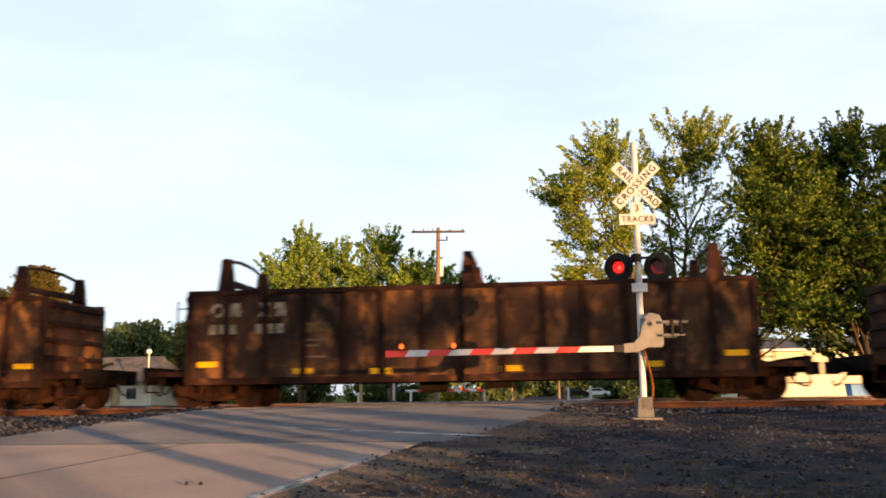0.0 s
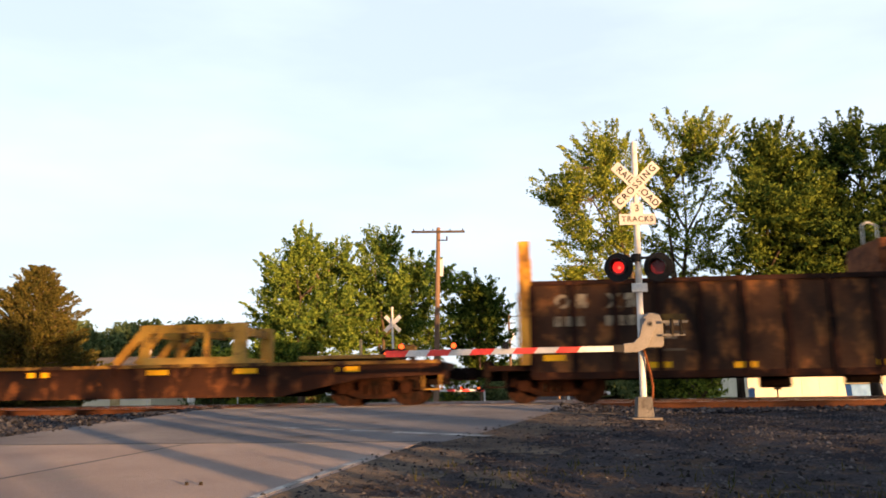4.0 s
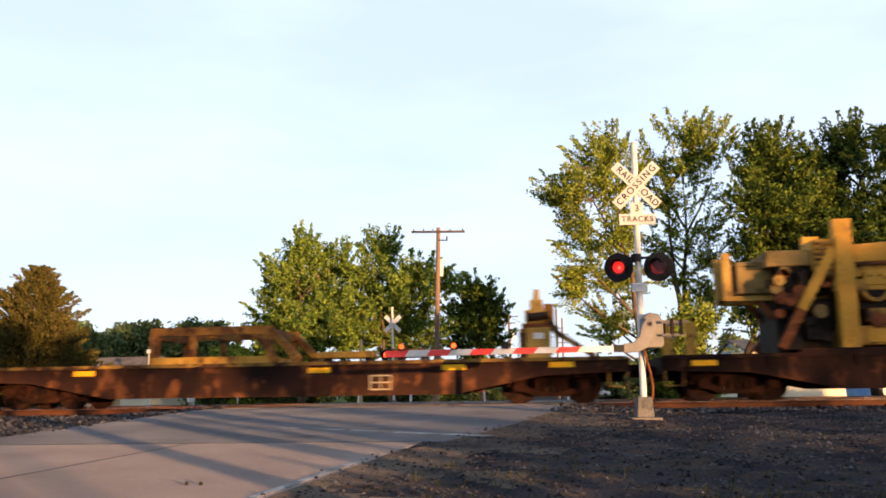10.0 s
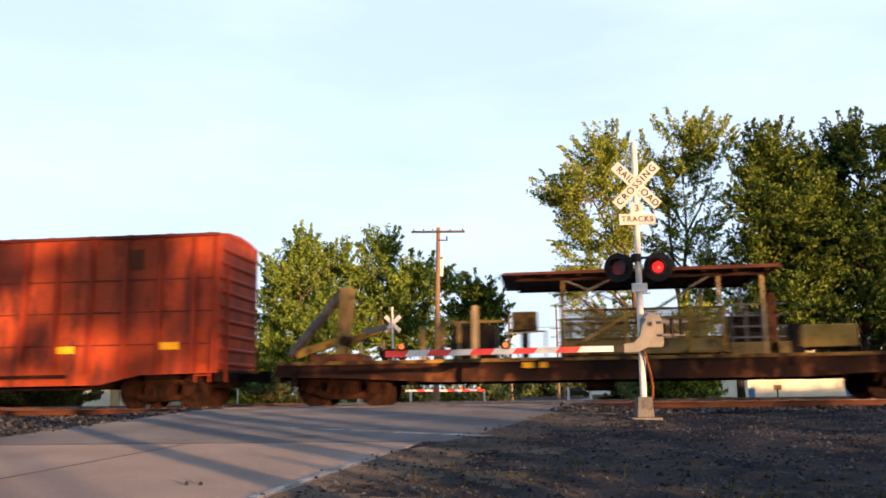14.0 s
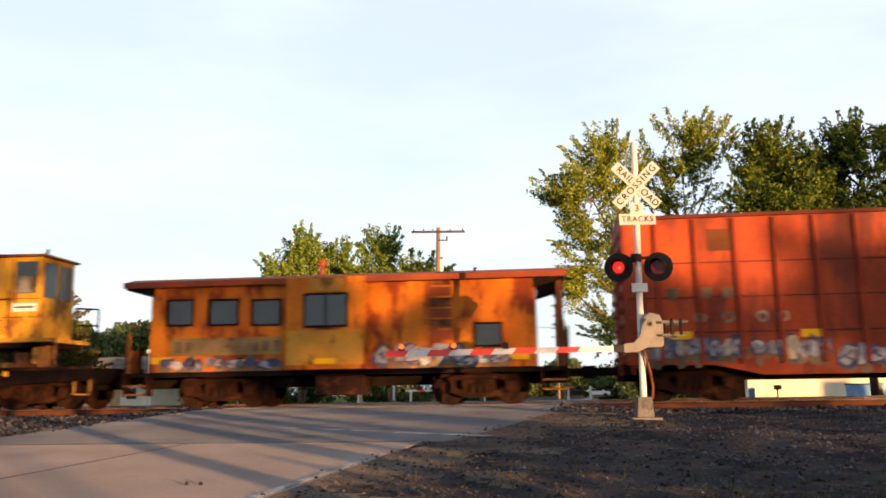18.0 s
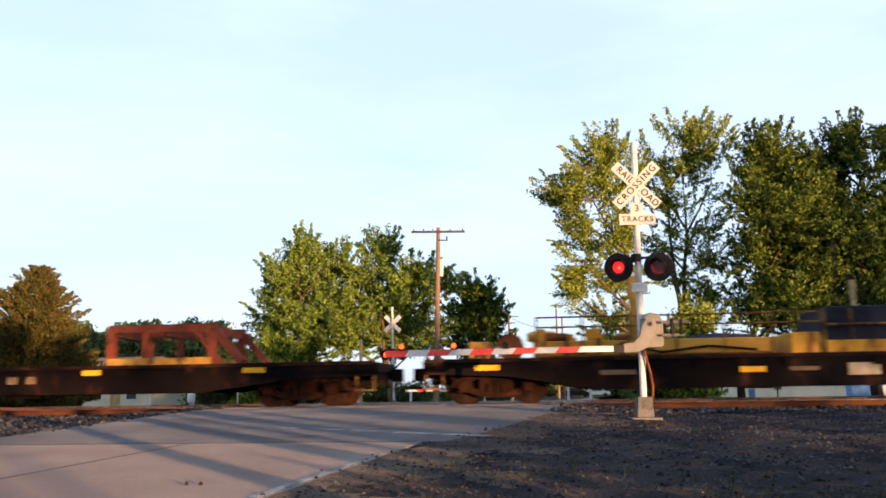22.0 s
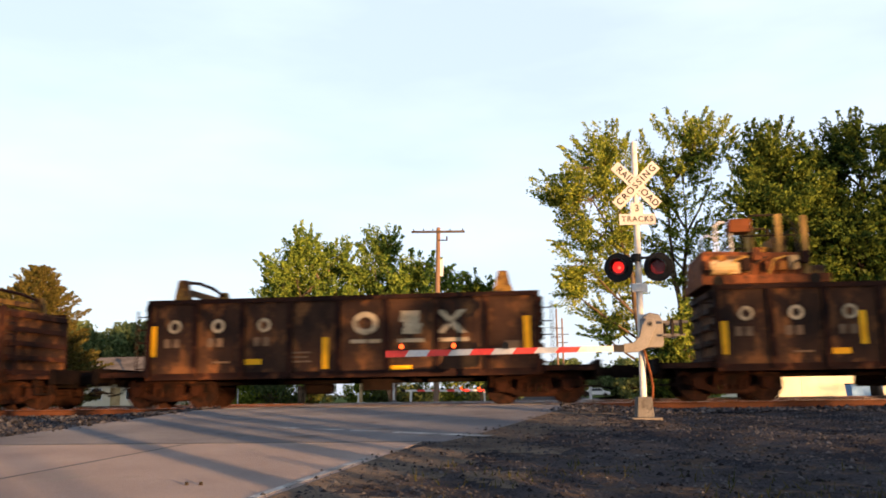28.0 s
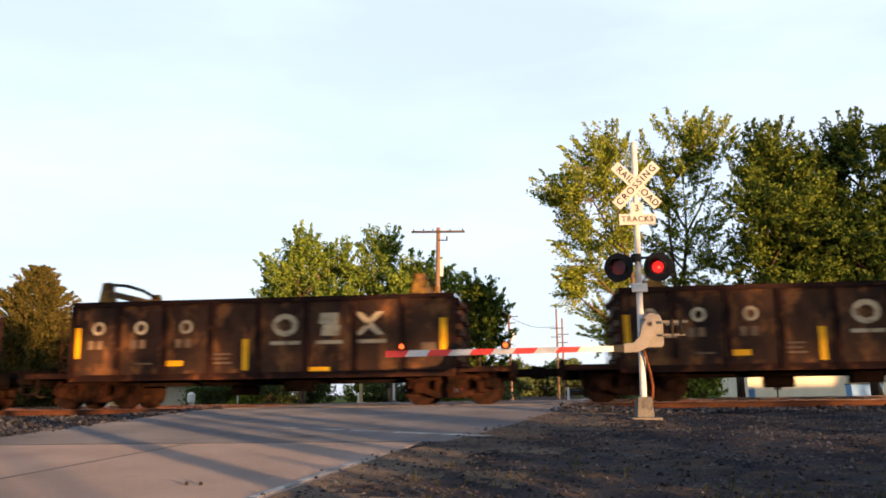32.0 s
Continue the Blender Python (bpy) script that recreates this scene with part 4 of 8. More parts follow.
def crossing_signal(label, at, lit_front):
    """Mast, crossbuck, flashing lamps and gate arm. Local x runs along the arm towards the mechanism, -y faces traffic."""
    sg = thing("crossing_signal", label, "railroad signal", "crossing signals", at)
    part("foundation", M().prism([(-0.36, -0.25), (0.36, -0.25), (0.28, 0.0), (-0.30, 0.0)], -0.32, 0.32), CONC, sg, "rough concrete foundation", bevel=0.02)
    part("base_casting", M().prism([(-0.17, 0.0), (0.17, 0.0), (0.14, 0.40), (-0.14, 0.40)], -0.15, 0.15), BASEC, sg, "grimy cast junction box", bevel=0.015)
    part("mast", M().cyl((0, 0, 0.3), (0.075, 0, 5.62), 0.067, 0.064, 18).cyl((0.075, 0, 5.62), (0.075, 0, 5.67), 0.075, 0.05, 18), GALV, sg, "galvanised steel mast", smooth=False)
    part("cable", M().tube([(0.15, -0.12, 0.36), (0.17, -0.13, 0.62), (0.13, -0.13, 0.9), (0.075, -0.12, 1.15), (0.02, -0.11, 1.38)], 0.026), RUSTY, sg, "dark cable")
    face = SIGNW if lit_front else GALV
    blade(sg, [("RAIL", -0.31), ("ROAD", 0.31)], 45, -0.085, (0.06, 0, 4.71), face)
    blade(sg, [("CROSSING", 0.0)], -45, -0.105, (0.06, 0, 4.71), face)
    if lit_front:
        tb = part("tracks_sign", M().box(-0.32, 0.42, -0.095, -0.08, 3.88, 4.11).box(-0.08, 0.18, -0.095, -0.08, 4.11, 4.34), SIGNW, sg, "white plate reading 3 TRACKS")
        part("letters", lettering("TRACKS", 0.16, FADED, 1.15), None, tb, "faded black letters", pose(0.05, -0.0985, 3.995) @ UPRIGHT)
        part("letters", lettering("3", 0.20, FADED), None, tb, "faded black numeral", pose(0.05, -0.0985, 4.22) @ UPRIGHT)
    part("mount_plate", M().box(-0.14, 0.18, -0.11, -0.075, 2.49, 2.67), WHITE, sg, "blank white plate", bevel=0.02)
    part("lamp_crossarm", M().tube([(-0.46, -0.02, 3.20), (0.46, -0.02, 3.20)], 0.032).cyl((0, 0, 3.12), (0, 0, 3.28), 0.11, 0.11, 14), BLACK, sg, "black lamp crossarm")
    bulbs = []
    for s in (-1, 1):
        lamp = part("lamp", disc(M(), 0, 0.0, 0.022, 0, 0.295), BLACK, sg, "round black lamp background", pose(s * 0.40, -0.17, 2.99) @ pose(0, 0, 0, 4, 0, -24 if lit_front else 24))
        part("lamp_housing", M().cyl((0, 0.02, 0), (0, 0.20, 0), 0.17, 0.12, 20), BLACK, lamp, "black lamp housing")
        hood = M()
        for i in range(-9, 10):
            a0, a1 = radians(90 - i * 13 - 6.6), radians(90 - i * 13 + 6.6)
            dd = 0.24 - 0.013 * abs(i)
            k = len(hood.v)
            hood.v += [(0.165 * math.cos(a), y, 0.165 * math.sin(a)) for a in (a0, a1) for y in (0, -dd)]
            hood.v += [(0.172 * math.cos(a), y, 0.172 * math.sin(a)) for a in (a0, a1) for y in (0, -dd)]
            hood.f += [(k, k + 1, k + 3, k + 2), (k + 4, k + 6, k + 7, k + 5), (k + 1, k + 5, k + 7, k + 3)]
        part("visor", hood, BLACK, lamp, "black visor")
        part("lens", disc(M(), 0, -0.012, 0.004, 0, 0.152), DULLRED, lamp, "dull red lens")
        if lit_front:
            b = part("bulb", disc(M(), 0, -0.006, 0.0, 0, 0.115), LIT, lamp, "glowing red lamp light", pose(0, 0.06, 0))
            bulbs.append(part("bulb_core", disc(M(), 0.02, -0.009, -0.0062, -0.012, 0.032, 12), LITCORE, lamp, "bright lamp centre", pose(0, 0.06, 0)))
            bulbs.append(b)
    if not lit_front:
        for s in (1, -1):
            lamp = part("lamp", disc(M(), 0, 0.0, 0.022, 0, 0.295), BLACK, sg, "round black lamp background", pose(s * 0.44, 0.17, 2.92) @ pose(0, 0, 0, 4, 0, 180))
            part("lens", disc(M(), 0, -0.012, 0.004, 0, 0.152), DULLRED, lamp, "dull red lens")
            bulbs.append(part("bulb", disc(M(), 0, -0.006, 0.0, 0, 0.14), AMBER, lamp, "glowing orange-red lamp light", pose(0, 0.06, 0)))
    # gate mechanism and arm
    mech = part("gate_mechanism", M().prism([(-0.02, 1.36), (0.36, 1.36), (0.40, 1.42), (0.40, 1.86), (0.34, 2.02), (0.14, 2.06), (0.0, 1.95)], -0.30, 0.18), MECH, sg, "grey cast gate mechanism", bevel=0.025)
    part("shaft_ring", M().cyl((0.12, -0.30, 1.82), (0.12, -0.41, 1.82), 0.058, 0.058, 18), BASEC, mech, "dark shaft ring")
    part("shaft_cap", M().cyl((0.12, -0.41, 1.82), (0.12, -0.43, 1.82), 0.034, 0.028, 14), BLACK, mech, "round shaft cap")
    part("arm_bracket", M().prism([(0.20, 1.92), (0.06, 1.94), (-0.04, 1.80), (-0.10, 1.58), (-0.22, 1.46), (-0.42, 1.44), (-0.42, 1.26), (-0.14, 1.27), (0.05, 1.36), (0.16, 1.62), (0.24, 1.78)], -0.40, -0.33), MECH, sg, "curved grey arm bracket", bevel=0.012)
    for y in (-0.42, 0.22):
        part("counterweight_arm", M().box(0.34, 0.86, y, y + 0.03, 1.83, 1.88).box(0.34, 0.80, y, y + 0.03, 1.58, 1.62), BASEC, sg, "grimy counterweight bars")
        part("counterweight", M().box(0.52, 0.565, y - 0.03, y + 0.06, 1.60, 1.92), DARKM, sg, "flat counterweight plate")
        part("counterweight", M().box(0.70, 0.74, y - 0.03, y + 0.06, 1.60, 1.90), DARKM, sg, "flat counterweight plate")
    arm = part("gate_arm", M().box(-0.62, -0.40, -0.395, -0.345, 1.275, 1.42), BLACK, sg, "lowered striped gate arm", bevel=0.006)
    n, x1 = 10, -0.62
    for i in range(n):
        ln = 0.68 if i == 0 else 0.424
        x0 = x1 - ln
        h0, h1 = 0.054 + 0.001 * i, 0.054 + 0.001 * (i + 1)
        zc0, zc1 = 1.345 + 0.010 * x1 * 0 - 0.004 * i, 1.345 - 0.004 * (i + 1)
        m = M()
        a0, a1 = (0.0 if i == n - 1 else 0.045), (0.0 if i == 0 else 0.045)
        m.prism([(x0 - a0, zc1 - h1), (x1 - a1, zc0 - h0), (x1 + a1, zc0 + h0), (x0 + a0, zc1 + h1)], -0.385, -0.355)
        part("stripe", m, REDP if i % 2 else WHITE, arm, "red stripe" if i % 2 else "white stripe")
        x1 = x0
    lights = []
    for j, x in enumerate((x1 + 0.32, x1 + 1.35, x1 + 2.37)):
        lb = part("arm_light", M().box(x - 0.06, x + 0.06, -0.41, -0.33, 1.37, 1.40).cyl((x, -0.335, 1.45), (x, -0.395, 1.45), 0.062, 0.062, 16), BLACK, arm, "small arm lamp")
        if lit_front:
            g = M().cyl((0, 0.0, 0), (0, -0.012, 0), 0.052, 0.05, 16)
            gl = part("arm_bulb", g, AMBER, arm, "glowing orange-red arm lamp", pose(x, -0.392 if j == 0 else -0.36, 1.45))
            lights.append((gl, x))
    if not lit_front:
        arm.matrix_basis = pose(0, 0, -0.43)
        part("arm_rest", M().box(x1 - 0.05, x1 + 0.05, -0.41, -0.33, -0.1, 0.83), WHITE, sg, "white arm rest post")
        for x in (x1 + 0.32, x1 + 1.32):
            part("arm_bulb", M().cyl((x, -0.28, 1.43), (x, -0.32, 1.45), 0.05, 0.055, 14), AMBER, arm, "glowing orange-red arm lamp")
    return sg, bulbs, lights


SIGNAL, BULBS, ARM_LIGHTS = crossing_signal("crossing signal with crossbuck, flashing red lamps and lowered gate", pose(1.96, 17.5, -0.22, 0, 0, 6.0), True)
FAR_SIGNAL, FAR_BULBS, _ = crossing_signal("far crossing signal seen from behind, gate lowered", pose(-8.42, 47.8, -0.42, 0, 0, 186.0), False)


# ---- poles, posts and buildings beyond the tracks ----
def utility_pole(label, base, height, lean, arms, r=0.14):
    up = thing("utility_pole", label, "utility pole", "utility poles", pose(*base) @ pose(0, 0, 0, 0, lean, 0))
    part("pole", M().cyl((0, 0, -0.3), (0, 0, height), r, r * 0.68, 14), WOOD, up, "weathered wooden pole")
    for z, w in arms:
        ca = part("crossarm", M().box(-w, w, -0.16, -0.05, z - 0.05, z + 0.05), TIE, up, "dark wooden crossarm", bevel=0.01)
        for x in (-w + 0.1, -w * 0.55, -w * 0.2, w * 0.45, w - 0.1):
            part("insulator", M().cyl((x, -0.1, z + 0.05), (x, -0.1, z + 0.15), 0.03, 0.02, 8), DARKM, ca)
    return up


def build_far():
    up = utility_pole("leaning wooden utility pole with one crossarm", (-5.0, 39.6, -0.4), 8.55, 1.5, [(8.33, 1.28)])
    part("cutout_arm", M().box(0.0, 0.45, -0.1, -0.05, 7.9, 7.95).cyl((0.42, -0.08, 7.95), (0.42, -0.08, 8.12), 0.04, 0.03, 8), DARKM, up)
    part("cable_guard", M().box(0.12, 0.26, -0.08, 0.02, 6.2, 7.0), WHITE, up, "pale cable guard")
    p2 = utility_pole("distant wooden utility pole with transformer", (-3.9, 105, -0.65), 10.6, -1.0, [(10.2, 1.2), (9.4, 0.8)], 0.18)
    part("transformer", M().cyl((0.3, -0.2, 7.3), (0.3, -0.2, 8.5), 0.32, 0.32, 14), GALV, p2, "grey transformer can")
    utility_pole("distant wooden utility pole with two crossarms", (2.0, 118, -0.65), 12.3, 0, [(9.6, 0.9), (8.4, 0.8)], 0.16)
    utility_pole("distant wooden utility pole with two crossarms", (2.9, 125, -0.65), 11.6, 0, [(9.2, 0.9), (8.0, 0.8)], 0.16)
    wires = M()
    a, b = Vector((-3.9, 105, 9.5)), Vector((2.0, 118, 9.3))
    wires.tube([a.lerp(b, i / 8) - Vector((0, 0, 0.7 * math.sin(math.pi * i / 8))) for i in range(9)], 0.03)
    tagged(part("overhead_wire", wires, DARKM), "thin dark overhead wire between poles", "wire")
    for label, x, y, h, r, ma in (("short weathered wooden post by the road", -8.85, 41.0, 3.35, 0.085, CREAM), ("white bollard post beside the road", -9.4, 43, 0.75, 0.06, WHITE), ("white bollard post beside the road", -6.7, 43, 0.8, 0.07, WHITE), ("white bollard post beside the road", 2.3, 43.5, 0.95, 0.07, WHITE), ("white bollard post beside the road", 1.2, 43.5, 0.9, 0.06, WHITE), ("thin grey sign post", -16.5, 45, 1.1, 0.03, GALV)):
        po = thing("post", label, "post", "posts by the road", pose(x, y, -0.42))
        part("shaft", M().cyl((0, 0, -0.1), (0, 0, h), r, r * 0.92, 10), ma, po)
        part("cap", M().cyl((0, 0, h), (0, 0, h + 0.05), r * 0.95, r * 0.4, 10), ma, po)
    sp = thing("small_sign", "small dark sign on a thin post", "sign", "", pose(12.2, 47, -0.5))
    part("post", M().cyl((0, 0, 0), (0, 0, 0.85), 0.04, 0.04, 8), DARKM, sp)
    part("plate", M().box(-0.2, 0.2, -0.06, -0.03, 0.75, 1.0), BARK, sp, bevel=0.01)
    dk = thing("junction_cabinet", "pale blue metal cabinet beside the track", "cabinet", "", pose(10.3, 44.5, -0.45))
    part("body", M().box(-0.13, 0.13, -0.15, 0.15, 0, 0.75), BLUEM, dk, bevel=0.015)
    part("roof", M().prism([(-0.17, 0.75), (0.17, 0.75), (0.0, 0.86)], -0.18, 0.18), GALV, dk)
    yl = thing("yard_lamp", "white globe yard lamp on a thin post", "lamp", "", pose(-27.9, 58, -0.65))
    part("post", M().cyl((0, 0, 0), (0, 0, 4.0), 0.06, 0.05, 8), GALV, yl)
    gl = M()
    for i in range(6):
        z0, z1 = -0.2 + i * 0.4 / 6, -0.2 + (i + 1) * 0.4 / 6
        gl.cyl((0, 0, 4.2 + z0), (0, 0, 4.2 + z1), math.sqrt(max(0.001, 0.04 - z0 * z0)), math.sqrt(max(0.001, 0.04 - z1 * z1)), 14)
    part("globe", gl, WHITE, yl, "white globe")
    for x in (-25.3,):
        sg2 = thing("propane_tank", "upright white tank on a small stand", "tank", "", pose(x, 59.5, -0.65))
        part("stand", M().cyl((-0.1, 0, 0), (-0.1, 0, 0.5), 0.05).cyl((0.2, 0, 0), (0.1, 0, 0.5), 0.12, 0.15), WHITE, sg2)
        part("vessel", M().cyl((0, 0, 0.5), (0, 0, 0.65), 0.15, 0.28, 14).cyl((0, 0, 0.65), (0, 0, 1.15), 0.28, 0.28, 14).cyl((0, 0, 1.15), (0, 0, 1.3), 0.28, 0.12, 14), WHITE, sg2)
    # long white shed
    sh = thing("shed", "long cream-white shed with low grey roof", "shed", "", pose(35.2, 100, -0.65) @ Matrix.Diagonal((1.515, 1.515, 2.36, 1)))
    part("wall", M().box(-8.2, 14, 0, 0.2, 0, 2.25).box(-8.2, 14, 9.8, 10, 0, 2.25).box(-8.2, -8.0, 0.2, 9.8, 0, 2.25).box(13.8, 14, 0.2, 9.8, 0, 2.25), SIDING, sh, "cream-white wall")
    m = M()
    m.v = [(-8.4, -0.7, 2.2), (14.6, -0.7, 2.2), (14.6, 5, 2.84), (-8.4, 5, 2.84), (14.6, 10.7, 2.2), (-8.4, 10.7, 2.2), (-8.4, -0.7, 2.27), (14.6, -0.7, 2.27), (14.6, 5, 2.94), (-8.4, 5, 2.94), (14.6, 10.7, 2.27), (-8.4, 10.7, 2.27)]
    m.f = [(0, 1, 2, 3), (3, 2, 4, 5), (6, 9, 8, 7), (9, 11, 10, 8), (0, 6, 7, 1), (5, 4, 10, 11), (0, 3, 9, 6), (3, 5, 11, 9), (1, 7, 8, 2), (2, 8, 10, 4)]
    part("roof", m, SHINGLE, sh, "grey shingle roof")
    part("gable", M().prism([(0.0, 2.25), (10.0, 2.25), (5.0, 2.82)], -8.2, -8.0), BLUEM, sh, "bluish gable").matrix_basis = Matrix(((0, 1, 0, 0), (1, 0, 0, 0), (0, 0, 1, 0), (0, 0, 0, 1)))
    part("fascia", M().box(-8.4, 14.6, -0.74, -0.70, 2.16, 2.27), WHITE, sh, "white fascia board")
    for i in range(18):
        part("batten", M().box(-8.1 + i * 1.25, -8.04 + i * 1.25, -0.02, 0.0, 0.05, 2.2), SIDING, sh)
    bn = thing("dumpster", "pale blue metal dumpster beside the shed", "dumpster", "", pose(22.6, 64.2, -0.62))
    part("bin", M().prism([(-1.0, 0.1), (1.0, 0.1), (1.1, 1.15), (-1.1, 1.15)], -0.6, 0.6), BLUEM, bn, bevel=0.03)
    part("lid", M().box(-1.12, 1.12, -0.62, 0.62, 1.15, 1.22), DARKM, bn)
    for s in (-1, 1):
        part("wheel", M().cyl((s * 0.8, -0.5, 0.06), (s * 0.8, 0.5, 0.06), 0.08, 0.08, 10), DARKM, bn)
    # white house behind the cedar
    ho = thing("house", "white sided house with grey gable roof", "house", "", pose(-31.9, 62, -0.65) @ Matrix.Diagonal((0.91, 0.91, 0.86, 1)))
    part("wall", M().box(-3.4, 2.6, 0, 0.2, 0, 2.5).box(-3.4, 2.6, 6.8, 7, 0, 2.5).box(-3.4, -3.2, 0.2, 6.8, 0, 2.5).box(2.4, 2.6, 0.2, 6.8, 0, 2.5), SIDING, ho, "white sided wall")
    m = M()
    m.v = [(-4.0, -0.6, 2.45), (3.2, -0.6, 2.45), (1.9, 3.5, 4.9), (-4.0, 3.5, 4.9), (3.2, 7.6, 2.45), (-4.0, 7.6, 2.45)]
    m.f = [(0, 1, 2, 3), (3, 2, 4, 5), (1, 4, 2), (0, 3, 5), (0, 5, 4, 1)]
    part("roof", m, SHINGLE, ho, "grey shingle roof")
    for x in (-2.2, 0.9):
        w = part("window", M().box(x - 0.5, x + 0.5, -0.05, -0.0, 0.95, 2.05), WHITE, ho, "white framed window")
        part("pane", M().box(x - 0.42, x + 0.42, -0.062, -0.051, 1.03, 1.97), GLASSD, w)
    part("door", M().box(-0.95, -0.1, -0.05, 0.0, 0.1, 2.05), CREAM, ho, "cream door")
    # parked cars far down the street
    for x, y, ma, label in ((9.0, 150, WHITE, "white saloon car parked far down the street"), (5.2, 140, DARKM, "dark saloon car parked far down the street")):
        ca = thing("car", label, "car", "parked cars", pose(x, y, -0.55))
        part("body", M().prism([(-2.2, 0.3), (2.2, 0.3), (2.25, 0.75), (1.3, 0.92), (0.7, 1.4), (-1.0, 1.42), (-1.7, 0.95), (-2.25, 0.85)], -0.85, 0.85), ma, ca, bevel=0.06)
        part("window", M().prism([(-1.45, 0.95), (1.05, 0.95), (0.6, 1.34), (-0.9, 1.36)], -0.87, 0.87), GLASSD, ca)
        for wx in (-1.35, 1.35):
            part("wheel", M().cyl((wx, -0.88, 0.32), (wx, 0.88, 0.32), 0.32, 0.32, 14), DARKM, ca)


build_far()


# ---- rolling stock ----
def sideframe_mesh():
    """A cast truck side in one piece, with two triangular windows and a spring opening."""
    o = [(-1.18, 0.46), (-1.14, 0.66), (-0.45, 0.82), (0.45, 0.82), (1.14, 0.66), (1.18, 0.46), (0.95, 0.40), (0.42, 0.19), (-0.42, 0.19), (-0.95, 0.40)]
    w = [(-0.86, 0.56), (-0.44, 0.68), (-0.44, 0.36), (-0.31, 0.70), (0.31, 0.70), (0.31, 0.31), (-0.31, 0.31), (0.86, 0.56), (0.44, 0.68), (0.44, 0.36)]
    A, B, C, D, E, F, G, H, I, J = range(10)
    a, b, c, d, e, f, g, h, i, j = range(10, 20)
    polys = [(A, J, a, B), (B, a, b, C), (J, I, c, a), (b, c, g, d), (C, b, d), (C, d, e, D), (D, e, i), (I, g, c), (I, H, f, g), (H, j, f), (f, j, i, e), (D, i, h, E), (E, h, G, F), (G, h, j, H)]
    m, n = M(), 20
    m.v = [(x, -0.08, z) for x, z in o + w] + [(x, 0.08, z) for x, z in o + w]
    edges = collections.Counter(frozenset(q) for p in polys for q in zip(p, p[1:] + p[:1]))
    m.f = list(polys) + [tuple(k + n for k in reversed(p)) for p in polys]
    m.f += [(q[0], q[1], q[1] + n, q[0] + n) for p in polys for q in zip(p, p[1:] + p[:1]) if edges[frozenset(q)] == 1]
    return m.mesh("sideframe", TRUCK)


SIDEFRAME = sideframe_mesh()
SPRINGS = M()
for _x in (-0.2, 0.0, 0.2):
    SPRINGS.cyl((_x, 0, 0.26), (_x, 0, 0.55), 0.085, 0.085, 10)
SPRINGS.box(-0.31, 0.31, -0.10, 0.10, 0.55, 0.68)
SPRINGS = SPRINGS.mesh("spring_nest", TRUCK)
AXLEBOX = M().cyl((0, -0.16, 0), (0, 0.0, 0), 0.15, 0.17, 12).box(-0.17, 0.17, -0.1, 0.06, -0.15, 0.17).mesh("axle_box", TRUCK)
BOLSTER = M().box(-0.22, 0.22, -1.05, 1.05, 0.45, 0.78).cyl((0, 0, 0.78), (0, 0, 0.9), 0.3, 0.25, 14).mesh("truck", CAR_UNDER)


def wheelset_mesh():
    m = M()
    for s in (-1, 1):
        m.cyl((0, s * 0.70, 0), (0, s * 0.735, 0), 0.485, 0.485, 28)
        m.cyl((0, s * 0.735, 0), (0, s * 0.83, 0), 0.46, 0.452, 28)
        m.cyl((0, s * 0.83, 0), (0, s * 0.84, 0), 0.40, 0.33, 28)
        m.cyl((0, s * 0.83, 0), (0, s * 0.93, 0), 0.14, 0.12, 14)
        for k in range(3):
            a = k * 2.09
            m.box(0.22 * math.cos(a) - 0.05, 0.22 * math.cos(a) + 0.05, s * 0.84 - 0.012, s * 0.84 + 0.012, 0.22 * math.sin(a) - 0.05, 0.22 * math.sin(a) + 0.05)
    m.cyl((0, -1.0, 0), (0, 1.0, 0), 0.08, 0.08, 12)
    return m.mesh("wheelset", WHEEL)


WHEELSET = wheelset_mesh()
MOVERS = []   # (thing, place along the train)
WHEELS = []   # (wheelset, its x in its truck, place along the train)


def truck(car, x, u, base=0.86):
    t = part("truck", BOLSTER, None, car, "rusty two-axle truck", pose(x, 0, 0))
    for s in (-1, 1):
        part("sideframe", SIDEFRAME, None, t, at=pose(0, s * 1.0, 0))
        part("spring_nest", SPRINGS, None, t, at=pose(0, s * 1.0, 0))
        for w in (-base, base):
            part("axle_box", AXLEBOX, None, t, at=pose(w, s * 1.04, 0.47) if s < 0 else pose(w, 1.04, 0.47, 0, 0, 180))
    for w in (-base, base):
        ws = part("wheelset", WHEELSET, None, t, at=pose(w, 0, 0.465))
        WHEELS.append((ws, w, u + x))
    return t


def coupler(car, half, reach):
    for s in (-1, 1):
        m = M().box(min(s * half, s * (half + reach)), max(s * half, s * (half + reach)), -0.09, 0.09, 0.72, 0.94)
        e = s * (half + reach)
        m.box(e - 0.16, e + 0.16, -0.17, 0.17, 0.66, 1.0)
        part("coupler", m, CAR_UNDER, car, "dark knuckle coupler")
        part("air_hose", M().tube([(s * half, 0.35, 0.7), (s * (half + 0.2), 0.33, 0.42), (s * (half + reach * 0.8), 0.2, 0.36), (s * (half + reach), 0.1, 0.5)], 0.03), DARKM, car)


def ladder(car, x, y, z0, z1, material, n=5, w=0.4):
    m = M()
    for dx in (0, w):
        m.box(x + dx - 0.02, x + dx + 0.02, y - 0.02, y + 0.02, z0, z1)
    for i in range(n):
        z = z0 + (z1 - z0) * (i + 0.5) / n
        m.box(x, x + w, y - 0.02, y + 0.02, z - 0.014, z + 0.014)
    part("ladder", m, material, car, "steel grab-iron ladder")


